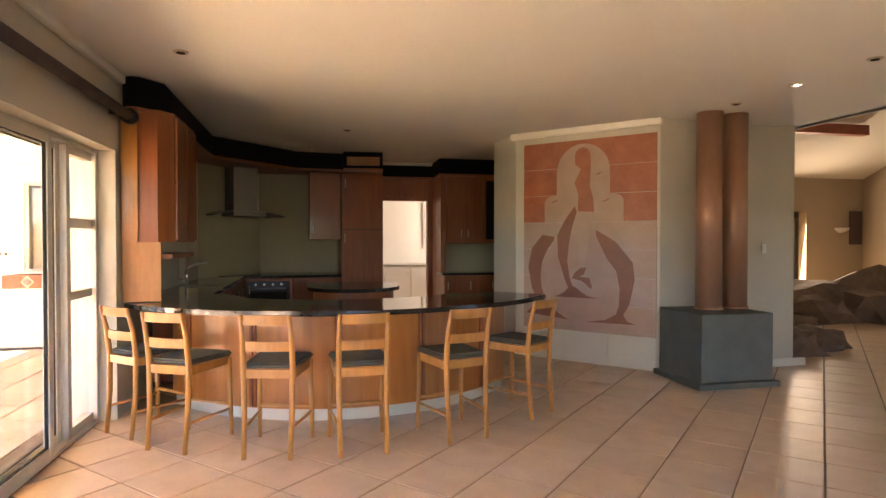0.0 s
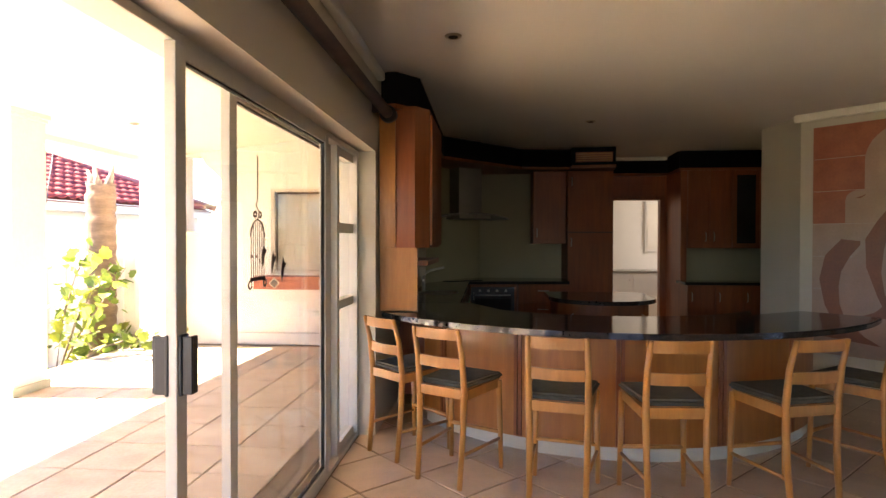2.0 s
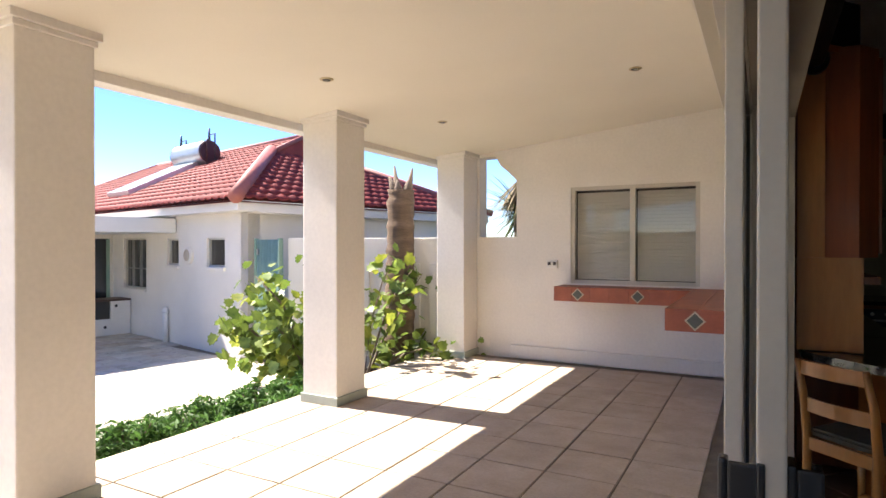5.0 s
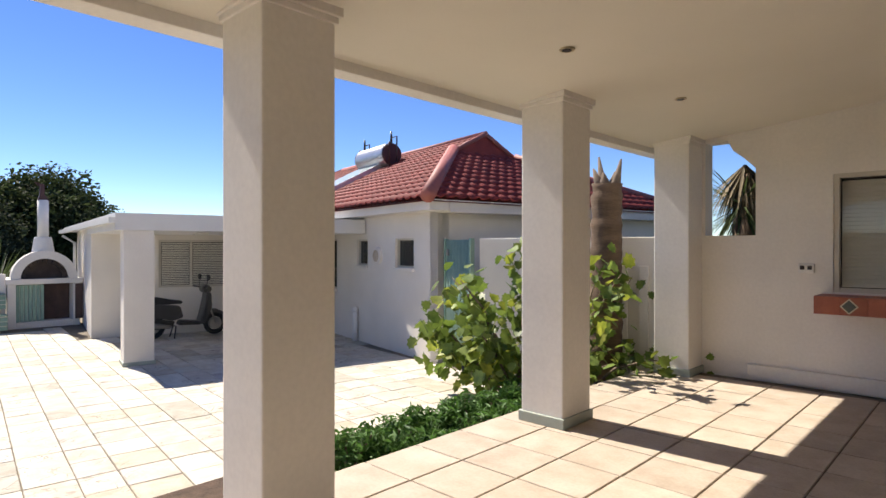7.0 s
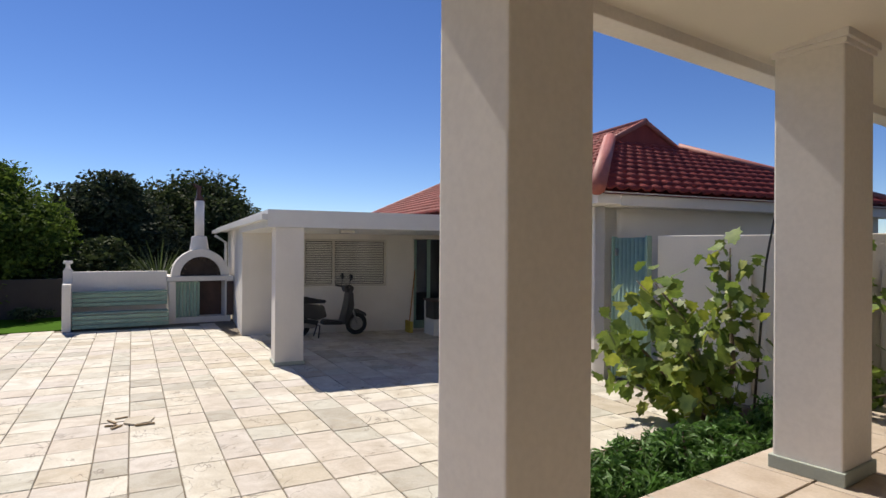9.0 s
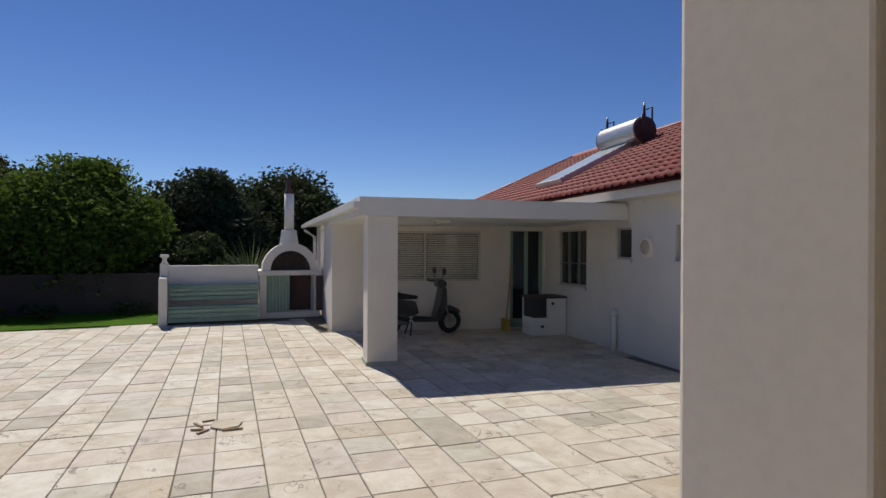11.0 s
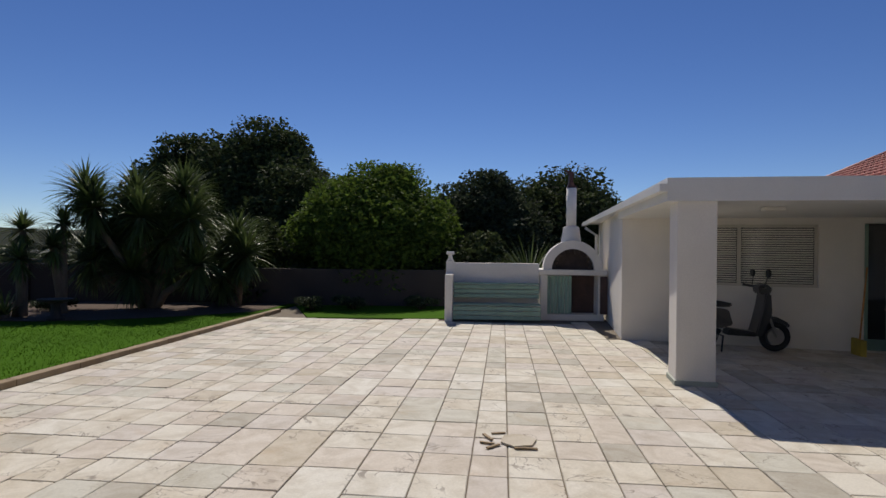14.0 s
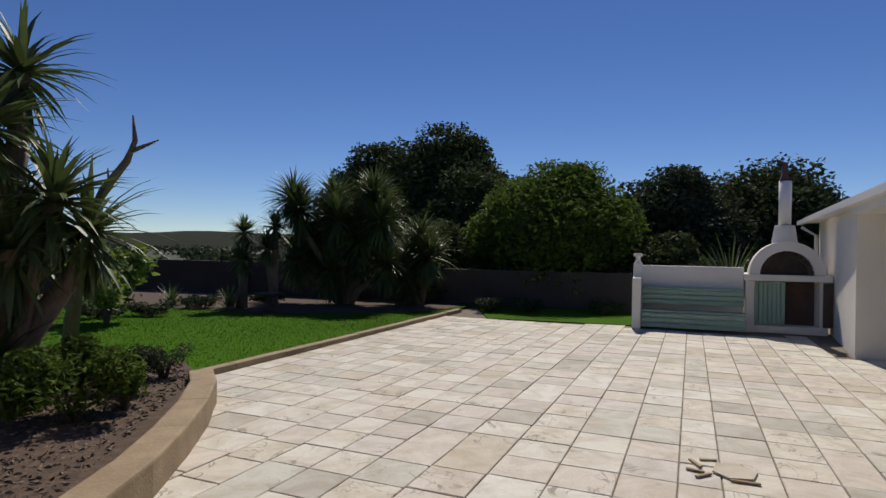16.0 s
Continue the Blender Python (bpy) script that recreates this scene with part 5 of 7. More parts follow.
def big_leaf_mesh(name, material):
    """A lobed leaf with a folded midrib, along +x."""
    out = [(0, 0), (0.10, 0.20), (0.02, 0.42), (0.28, 0.38), (0.42, 0.52), (0.56, 0.33), (0.80, 0.34), (0.82, 0.15), (1.0, 0.0)]
    V = [(x, y, 0.10 * abs(y) - 0.12 * x * x) for x, y in out] + [(x, -y, 0.10 * abs(y) - 0.12 * x * x) for x, y in out[1:-1]]
    n1 = len(out)
    mid = len(V)
    V.append((0.45, 0, -0.03))
    loop = list(range(n1)) + list(range(mid - 1, n1 - 1, -1))
    Fc = [(loop[i], loop[(i + 1) % len(loop)], mid) for i in range(len(loop))]
    me = mesh_of(name, V, Fc, material)
    me.shade_smooth()
    return me


M_VINE_B = mat("yellow_green_fig_leaf", (0.40, 0.43, 0.06), 0.5, 0.25, 2, 30, 0.05, second=(0.17, 0.22, 0.03), random_tint=0.3, trans=0.45)
M_VINE_D = mat("deep_green_fig_leaf", (0.25, 0.34, 0.06), 0.5, 0.25, 2, 30, 0.05, second=(0.09, 0.16, 0.03), random_tint=0.35, trans=0.4)
LEAF = [big_leaf_mesh("leaf", M_VINE_B), big_leaf_mesh("leaf", M_VINE_D), big_leaf_mesh("leaf", M_VINE_D)]


def fig(base, stems, per, size, label, seed, inner):
    r = random.Random(seed)
    t = thing("fig_shrub", pose(*base), label, "shrub")
    for pts, rad in stems:
        tube("branch", pts, [rad * (1 - 0.8 * i / (len(pts) - 1)) for i in range(len(pts))], M_BARK, t, seg=7)
        P = [Vector(p) for p in pts]
        for k in range(per):
            u = r.uniform(0.25, 1.0) * (len(P) - 1)
            i = min(int(u), len(P) - 2)
            q = P[i].lerp(P[i + 1], u - i) + Vector((r.gauss(0, 0.17), r.gauss(0, 0.17), r.gauss(0.0, 0.13)))
            ob = part("leaf", LEAF[r.randrange(3)], None, t)
            s = size * r.uniform(0.55, 1.15)
            ob.matrix_basis = pose(*q, r.gauss(0, 25), r.uniform(5, 70), r.uniform(0, 360)) @ Matrix.Scale(s, 4)
    V, Fc = [], []
    me = LEAF[1]
    for k in range(inner):
        P = [Vector(p) for p in stems[k % len(stems)][0]]
        u = r.uniform(0.3, 1.0) * (len(P) - 1)
        i = min(int(u), len(P) - 2)
        q = P[i].lerp(P[i + 1], u - i) + Vector((r.gauss(0, 0.13), r.gauss(0, 0.13), r.gauss(-0.04, 0.12)))
        m = pose(*q, r.gauss(0, 25), r.uniform(15, 80), r.uniform(0, 360)) @ Matrix.Scale(size * r.uniform(0.5, 1.05), 4)
        b0 = len(V)
        V += [tuple(m @ v.co) for v in me.vertices]
        Fc += [tuple(b0 + c for c in f.vertices) for f in me.polygons]
    part("foliage", scatter_mesh("foliage", V, Fc, M_VINE), M_VINE, t)


fig((-5.25, 5.05, YARD), [
    ([(0, 0, 0), (-0.05, -0.1, 0.6), (-0.15, -0.35, 1.15), (-0.3, -0.6, 1.5)], 0.035),
    ([(0, 0, 0), (0.1, 0.1, 0.7), (0.0, 0.2, 1.3), (-0.05, 0.3, 1.85)], 0.035),
    ([(0, 0, 0), (-0.3, -0.3, 0.5), (-0.5, -0.55, 0.85), (-0.75, -0.75, 0.95)], 0.03),
    ([(0, 0, 0), (-0.2, 0.1, 0.6), (-0.5, 0.0, 1.1), (-0.85, -0.15, 1.5)], 0.03),
    ([(0, 0, 0), (0.1, -0.25, 0.4), (0.1, -0.5, 0.75), (0.05, -0.75, 1.0)], 0.025),
    ([(0, 0, 0), (-0.4, 0.2, 0.3), (-0.7, 0.1, 0.5), (-0.9, -0.3, 0.6)], 0.025)], 50, 0.185, "leafy lime-green fig shrub beside the patio column", 5, 300)
fig((-4.75, 5.5, YARD), [
    ([(0, 0, 0), (0.1, 0.5, 0.35), (0.2, 1.1, 0.45), (0.3, 1.6, 0.5)], 0.022),
    ([(0, 0, 0), (0.1, 0.3, 0.6), (0.2, 0.7, 1.05), (0.3, 1.05, 1.5)], 0.022),
    ([(0, 0, 0), (-0.3, 0.8, 0.4), (-0.3, 1.4, 0.5), (0.1, 1.9, 0.45)], 0.02),
    ([(0, 0, 0), (0.15, 0.2, 0.8), (0.25, 0.45, 1.3), (0.3, 0.75, 1.55)], 0.02),
    ([(0, 0, 0), (0.45, 0.3, 0.45), (0.75, 0.6, 0.55), (0.95, 0.85, 0.5)], 0.02),
    ([(0, 0, 0), (0.2, -0.1, 0.9), (0.45, -0.2, 1.45), (0.72, -0.35, 1.72)], 0.02)], 30, 0.17, "low trailing fig branches with broad leaves", 6, 110)

# palm seen through the wall opening
pf = thing("palm_tree", pose(-3.85, 9.1, YARD), "palm with dry hanging fronds and green spikes", "palm")
tube("trunk", [(0, 0, -0.5), (0, 0, 3.0)], [0.2, 0.16], M_PALM, pf)
V, Fc = blades(np.random.default_rng(61), 120, 1.0, 0.045, (-1.0, 0.9), 0.6)
part("fronds", scatter_mesh("fronds", V + np.array([-0.05, 0, 2.5]), Fc, M_YUCCA), M_YUCCA, pf)
V, Fc = blades(np.random.default_rng(62), 190, 0.95, 0.06, (-1.5, -0.7), 0.25)
part("dry_fronds", scatter_mesh("dry_fronds", V + np.array([0, 0, 3.15]), Fc, M_DRY), M_DRY, pf)

# ---- the house inside ----
tagged(box("floor", (WX0, -7.6, -0.3), (13.5, 9.9, -0.006), M_GROUT_IN), "brown grout bed under the tiles", "floor", kind="structure")
tagged(box("ceiling", (WX0, -7.6, CEIL), (7.3, 9.9, CEIL + 0.12), M_CEIL), "smooth cream plastered ceiling", "ceiling", kind="structure")
wall_with_holes("wall_west", (WX1, -7.6), (WX1, 9.9), -0.3, 3.25, 0.32, [(5.6, 10.36, -0.02, 2.178), (12.55, 12.97, 0.98, 2.06)], M_CREAM, "cream plastered wall with the sliding door opening", side=1)
tagged(box("wall_patio_skin", (WX0 - 0.012, 2.77, -0.3), (WX0 - 0.002, 6.58, 3.1), M_WHITE), "white outer plaster of the house wall", "wall", kind="structure")
tagged(box("wall_patio_skin_south", (WX0 - 0.012, -6.0, -0.3), (WX0 - 0.002, -2.02, 3.1), M_WHITE), "white outer plaster of the house wall", "wall", kind="structure")
tagged(box("wall_patio_lintel", (WX0 - 0.012, -2.02, 2.21), (WX0 - 0.002, 2.77, 3.1), M_WHITE), "white outer plaster over the sliding door", "wall", kind="structure")
# Opening added in this unseen wall to let in fill light.
wall_with_holes("wall_south", (WX1, -7.6), (13.5, -7.6), -0.3, 4.3, 0.25, [(1.2, 3.3, 0.3, 2.3)], M_CREAM, "unseen cream plastered wall with an added opening for light", side=-1)
tagged(box("wall_north", (WX0, 9.9, -0.3), (13.5, 10.1, 3.6), M_CREAM), "pale plastered back wall", "wall", kind="structure")
# The hole is added out of view for the east fill lamp.
wall_with_holes("wall_east", (13.3, -7.6), (13.3, 9.9), -0.3, 4.3, 0.2, [(2.6, 4.5, 0.3, 2.3)], M_TAUPE, "taupe plastered wall of the next room", side=-1)
tagged(box("cornice", (WX1, -7.5, CEIL - 0.07), (WX1 + 0.06, 2.85, CEIL), M_CEIL, bevel=0.02), "cream ceiling cornice", "trim", kind="structure")


def plan_wall(name, a, b, z0, z1, thick, material, label):
    ob = wall_with_holes(name, a, b, z0, z1, thick, [], material, label, side=1)
    return ob


plan_wall("wall_mural", (4.12, 4.72), (5.33, 3.40), -0.1, CEIL, 0.2, M_CREAM, "pale wall carrying the tile mural")
plan_wall("wall_hearth", (5.33, 3.40), (7.2, 3.55), -0.1, CEIL, 0.2, M_CREAM, "pale wall behind the fireplace")
plan_wall("wall_kitchen_side", (4.07, 5.5), (4.12, 4.72), -0.1, CEIL, 0.2, M_CREAM, "pale kitchen side wall")
tagged(box("wall_bulkhead", (7.2, -7.6, CEIL), (7.35, 9.9, 4.3), M_CEIL), "cream bulkhead above the lounge opening", "wall", kind="structure")
bm = prism(bmesh.new(), [(9.9, 2.0), (8.2, 2.78), (5.0, 4.2), (-7.6, 4.2), (-7.6, 4.32), (5.05, 4.32), (9.9, 2.12)], 7.3, 13.4)
bm.transform(Matrix(((0, 0, 1, 0), (1, 0, 0, 0), (0, 1, 0, 0), (0, 0, 0, 1))))
bmesh.ops.recalc_face_normals(bm, faces=bm.faces)
tagged(part("ceiling_lounge", bm, M_CEIL), "sloping cream ceiling of the lounge", "ceiling", kind="structure")
wall_with_holes("wall_lounge", (8.4, 8.2), (13.3, 8.2), -0.1, 3.8, 0.2, [(3.1, 3.44, 0.0, 2.06)], M_TAUPE, "taupe lounge wall with a narrow bright window", side=1)
tagged(box("lounge_beam", (8.6, 6.3, 3.34), (11.34, 6.46, 3.52), M_SHELF, bevel=0.006), "dark red timber ceiling beam", "beam", kind="structure")
sc = thing("wall_sconce", pose(12.71, 8.19, 1.72), "white half-bowl wall light", "wall light")
bm = bmesh.new()
add_tube(bm, [(0, 0, -0.11), (0, 0, -0.06), (0, 0, 0.0)], [0.03, 0.13, 0.17], 18)
part("bowl", bm, M_BULB, sc)
for i, (x, y, s, h) in enumerate(((7.55, 4.1, 0.55, 0.34), (8.3, 4.3, 0.45, 0.3), (10.6, 6.7, 1.0, 0.75), (11.8, 6.4, 1.1, 0.95), (9.7, 6.6, 0.9, 0.2), (12.6, 5.9, 0.9, 0.6))):
    bm = bmesh.new()
    bmesh.ops.create_icosphere(bm, subdivisions=3, radius=1)
    for v in bm.verts:
        v.co *= 1 + 0.35 * noise.noise(v.co * 1.7 + Vector((i * 9, 0, 0))) + 0.12 * noise.noise(v.co * 5)
        v.co = Vector((v.co.x * s, v.co.y * s * 0.7, max(v.co.z * h, -0.01)))
    t = tagged(part("rock", bm, M_ROCK, m=pose(x, y, 0.0)), "rough brown indoor feature rock", "rock", "feature rocks")
tagged(box("skirting", (5.36, 3.36, 0.0), (7.2, 3.385, 0.09), M_CEIL, bevel=0.004, m=None), "cream skirting board", "trim", kind="structure")

sw_ = thing("light_switch", pose(6.72, 3.485, 1.36, 0, 0, 4.6), "small white light switch on the pale wall", "light switch")
box("plate", (-0.035, -0.012, -0.055), (0.035, 0.0, 0.055), M_FASCIA, sw_, bevel=0.004)
box("rocker", (-0.012, -0.018, -0.02), (0.012, -0.012, 0.02), M_FASCIA, sw_, bevel=0.002)
pic = thing("framed_picture", pose(13.05, 8.19, 1.72), "small dark framed picture on the taupe wall", "picture")
box("frame", (-0.12, -0.025, -0.36), (0.2, 0.0, 0.36), M_CHAR, pic, bevel=0.006)

# tile mural on the angled wall
A, B = Vector((4.12, 4.72)), Vector((5.33, 3.40))
ma = math.degrees(math.atan2(B.y - A.y, B.x - A.x))
MM = pose(A.x, A.y, 0, 0, 0, ma)
mural = thing("tile_mural", MM @ pose(0.12, 0, 0), "burnt red and pink ceramic tile mural with arch and dancing shapes", "mural")
MW, MZ0, MZ1 = 1.64, 0.37, 2.65
rowsz = [MZ0 + (MZ1 - MZ0) * k / 7 for k in range(8)]
for k in range(7):
    for j in range(2):
        x0, x1 = MW * j / 2, MW * (j + 1) / 2
        top_row = k >= 4
        box("tile", (x0 + 0.002, -0.014, rowsz[k] + 0.002), (x1 - 0.002, -0.001, rowsz[k + 1] - 0.002), M_MURAL_R if top_row else M_MURAL_P, mural, bevel=0.002)
for j in range(3):
    box("white_tile", (MW * j / 3 + 0.002, -0.014, 0.03), (MW * (j + 1) / 3 - 0.002, -0.001, MZ0 - 0.002), M_CREAM, mural, "plain white tiles below the picture", bevel=0.002)


def flat(name, outline, material, depth, label=""):
    bm = bmesh.new()
    prism(bm, outline, depth, depth + 0.003)
    bm.transform(Matrix(((1, 0, 0, 0), (0, 0, -1, 0), (0, 1, 0, 0), (0, 0, 0, 1))))
    bmesh.ops.recalc_face_normals(bm, faces=bm.faces)
    return part(name, bm, material, mural, label)


cxm = 0.78
R4 = MZ0 + (MZ1 - MZ0) * 4 / 7
flat("arch", [(cxm - 0.49, R4), (cxm + 0.49, R4), (cxm + 0.49, R4 + 0.22)] + arc(cxm + 0.39, R4 + 0.22, 0.10, 0, 90, 6) + [(cxm + 0.33, R4 + 0.32), (cxm + 0.33, 2.27)] + arc(cxm, 2.27, 0.33, 0, 180, 20) + [(cxm - 0.33, R4 + 0.32)] + arc(cxm - 0.39, R4 + 0.22, 0.10, 90, 180, 6), M_MURAL_P, 0.0145, "pale stepped arch shape")
flat("disc", arc(cxm, 0.95, 0.58, 0, 360, 40)[:-1], M_MURAL_M, 0.0145, "dusty rose circle shape")
flat("abstract_shape", arc(cxm, 2.46, 0.095, 0, 180, 10) + [(cxm - 0.09, 2.36), (cxm - 0.02, 2.30), (cxm - 0.10, 2.14), (cxm - 0.05, 2.0), (cxm - 0.06, 1.80), (cxm + 0.14, 1.79), (cxm + 0.13, 1.95), (cxm + 0.09, 2.1), (cxm + 0.10, 2.36)], M_MURAL_R, 0.018, "tall burnt red curved shape")
flat("abstract_shape", [(cxm - 0.05, 1.79), (cxm + 0.13, 1.79), (cxm + 0.11, 1.55), (cxm + 0.03, 1.14), (cxm - 0.03, 1.14), (cxm - 0.07, 1.5)], M_MURAL_P, 0.018, "pale tapering shape")


def crescent(outer, inner, label="burnt brown crescent shape"):
    flat("abstract_shape", [(cxm + u, z) for u, z in outer] + [(cxm + u, z) for u, z in inner[::-1]], M_MURAL_D, 0.018, label)


crescent([(-0.10, 1.86), (-0.22, 1.70), (-0.32, 1.52), (-0.31, 1.25), (-0.22, 0.98), (-0.16, 0.84)], [(-0.07, 1.80), (-0.13, 1.62), (-0.17, 1.42), (-0.19, 1.2), (-0.16, 1.0), (-0.10, 0.86)])
crescent([(-0.16, 0.90), (-0.24, 0.82), (-0.36, 0.77)], [(-0.10, 0.90), (0.05, 0.80), (0.20, 0.77)])
crescent([(0.16, 1.58), (0.40, 1.44), (0.60, 1.2), (0.62, 1.0), (0.56, 0.72), (0.48, 0.58)], [(0.17, 1.50), (0.30, 1.24), (0.41, 1.1), (0.45, 0.9), (0.44, 0.7), (0.40, 0.58)])
crescent([(0.40, 0.60), (0.28, 0.53), (0.04, 0.49)], [(0.49, 0.60), (0.54, 0.53), (0.64, 0.50)])
crescent([(-0.36, 1.50), (-0.52, 1.52), (-0.66, 1.36), (-0.71, 1.12), (-0.66, 0.86), (-0.58, 0.70)], [(-0.36, 1.46), (-0.44, 1.36), (-0.52, 1.2), (-0.54, 1.05), (-0.53, 0.88), (-0.47, 0.70)])
crescent([(-0.58, 0.72), (-0.68, 0.6), (-0.74, 0.55)], [(-0.46, 0.72), (-0.32, 0.58), (-0.18, 0.5)])
crescent([(-0.02, 1.13), (-0.10, 1.06), (-0.12, 1.02)], [(0.05, 1.13), (0.02, 1.05), (-0.04, 1.02)])
crescent([(-0.14, 1.0), (0.0, 0.97), (0.11, 0.88)], [(-0.10, 1.03), (0.09, 1.01), (0.12, 0.90)])
for u, z in ((-0.36, 1.93), (0.28, 1.92), (0.20, 2.24)):
    crescent([(u - 0.045, z - 0.012), (u, z + 0.002), (u + 0.045, z + 0.022)], [(u - 0.03, z - 0.016), (u + 0.005, z - 0.012), (u + 0.04, z + 0.012)], "small burnt red curved stroke")
tagged(part("cornice_mural", add_box(bmesh.new(), (-0.05, -0.07, CEIL - 0.08), (1.82, 0, CEIL), 0.02), M_CEIL, m=MM), "white cornice above the mural", "trim", kind="structure")

# fireplace with two flues
fp = thing("fireplace", pose(5.67, 2.98, 0), "grey-green slate fireplace box with twin copper flues", "fireplace")
box("firebox", (-0.38, -0.36, 0.06), (0.43, 0.36, 0.73), M_SLATE, fp, bevel=0.008)
box("base", (-0.44, -0.42, 0), (0.47, 0.38, 0.06), M_SLATE, fp, bevel=0.008)
for x, y, r_ in ((0.02, 0.08, 0.132), (0.35, 0.10, 0.122)):
    fl = tube("flue", [(x, y, 0.73), (x, y, CEIL)], r_, M_COPPER, fp, seg=28)
    tube("flue_collar", [(x, y, 0.73), (x, y, 0.75), (x, y, 0.762)], [r_ + 0.014, r_ + 0.014, r_ + 0.002], M_COPPER, fl, seg=28)

# sliding door
slide = thing("door_1", pose(0, 0, 0), "open aluminium-framed glass sliding door", "sliding door", kind="structure")
FX = -0.14
for lo, hi in (((FX - 0.08, -1.98, 2.14), (FX + 0.06, 2.76, 2.176)), ((FX - 0.08, -1.98, 0.0), (FX + 0.06, 2.76, 0.03)), ((FX - 0.08, 2.71, 0.03), (FX + 0.06, 2.76, 2.14)), ((FX - 0.08, -1.99, 0.03), (FX + 0.06, -1.92, 2.14))):
    box("door_frame", lo, hi, M_ALU, slide, bevel=0.004)


def leaf(y0, y1, x, name="door_leaf", w=0.07):
    lf = part(name, add_box(bmesh.new(), (x - 0.02, y0, 0.03), (x + 0.02, y0 + w, 2.138), 0.004), M_ALU, slide)
    box("stile", (x - 0.02, y1 - w, 0.03), (x + 0.02, y1, 2.138), M_ALU, lf, bevel=0.004)
    box("rail", (x - 0.018, y0 + w, 0.03), (x + 0.018, y1 - w, 0.10), M_ALU, lf)
    box("rail", (x - 0.018, y0 + w, 2.092), (x + 0.018, y1 - w, 2.138), M_ALU, lf)
    for lo, hi in (((y0 + w, 0.10), (y0 + w + 0.008, 2.092)), ((y1 - w - 0.008, 0.10), (y1 - w, 2.092)), ((y0 + w + 0.008, 2.084), (y1 - w - 0.008, 2.092)), ((y0 + w + 0.008, 0.10), (y1 - w - 0.008, 0.108))):
        box("glazing_seal", (x - 0.010, lo[0], lo[1]), (x + 0.010, hi[0], hi[1]), M_RUBBER, lf, "black rubber glazing seal")
    g = box("pane", (x - 0.003, y0 + w + 0.008, 0.108), (x + 0.003, y1 - w - 0.008, 2.084), M_GLASS, lf)
    g.visible_shadow = False
    return lf


def pull(x0, x1, y):
    """Long moulded pull with a backplate and a hooked grip."""
    bm = add_box(bmesh.new(), (x0, y, 0.985), (x0 + 0.012, y + 0.05, 1.185), 0.004)
    add_box(bm, (x0 + 0.012, y + 0.004, 0.99), (x1, y + 0.016, 1.18), 0.004)
    add_box(bm, (x1 - 0.014, y + 0.016, 0.99), (x1, y + 0.045, 1.18), 0.005)
    part("door_handle", bm, M_BLKPL, l1, "black pull handle")


l1 = leaf(0.145, 1.905, -0.09, w=0.065)
l2 = leaf(0.685, 2.2, -0.16)
pull(-0.07, -0.024, 0.152)
pull(-0.11, -0.148, 0.140)
box("fixed_mullion", (FX - 0.05, 2.21, 0.03), (FX + 0.04, 2.27, 2.14), M_ALU, slide)
for z0, z1 in ((0.03, 0.09), (1.02, 1.08), (1.55, 1.62), (2.08, 2.14)):
    box("transom", (FX - 0.04, 2.27, z0), (FX + 0.03, 2.71, z1), M_ALU, slide)
g = box("fixed_pane", (FX - 0.003, 2.27, 0.09), (FX + 0.003, 2.71, 2.08), M_GLASS, slide)
g.visible_shadow = False

# window decal: cage and birds
cage = thing("cage_decal", pose(-0.153, 1.0, 1.27), "black birdcage sticker on the glass", "sticker")
for k in range(7):
    y = -0.075 + k * 0.025
    zt = 0.24 + 0.07 * math.sqrt(max(0, 1 - (y / 0.085) ** 2))
    box("bar", (0.0, y - 0.003, 0.05), (0.002, y + 0.003, zt), M_DECAL, cage)
box("cage_base", (0.0, -0.085, 0.035), (0.002, 0.085, 0.052), M_DECAL, cage)
tube("cage_dome", [(0.001, y, z) for y, z in arc(0, 0.24, 0.08, 0, 180, 14)], 0.004, M_DECAL, cage, seg=5)
tube("cage_hook", [(0.001, 0, 0.32), (0.001, 0.02, 0.36), (0.001, -0.02, 0.39), (0.001, 0, 0.42), (0.001, 0, 0.62)], 0.003, M_DECAL, cage, seg=5)
for s in (-1, 1):
    tube("cage_scroll", [(0.001, s * 0.085 + 0.018 * math.cos(a), 0.02 + 0.018 * math.sin(a)) for a in [k * 0.6 for k in range(11)]], 0.004, M_DECAL, cage, seg=5)
    tube("cage_scroll", [(0.001, s * 0.03 + 0.014 * math.cos(a), 0.345 + 0.014 * math.sin(a)) for a in [k * 0.6 for k in range(11)]], 0.004, M_DECAL, cage, seg=5)
for y, z, s in ((0.07, 0.15, 1.0), (0.19, 0.11, 1.1), (0.33, 0.07, 1.2)):
    t = thing("bird_decal", pose(-0.153, 1.0 + y, 1.27 + z), "small black bird sticker on the glass", "sticker", "bird stickers")
    bm = bmesh.new()
    prism(bm, [(0.0, -0.03 * s), (0.012 * s, 0.0), (0.045 * s, 0.03 * s), (0.02 * s, 0.03 * s), (0.005 * s, 0.055 * s), (-0.012 * s, 0.02 * s), (-0.02 * s, 0.0), (-0.012 * s, -0.05 * s)], 0, 0.002)
    bm.transform(Matrix(((0, 0, 1, 0), (1, 0, 0, 0), (0, 1, 0, 0), (0, 0, 0, 1))))
    part("shape", bm, M_DECAL, t)

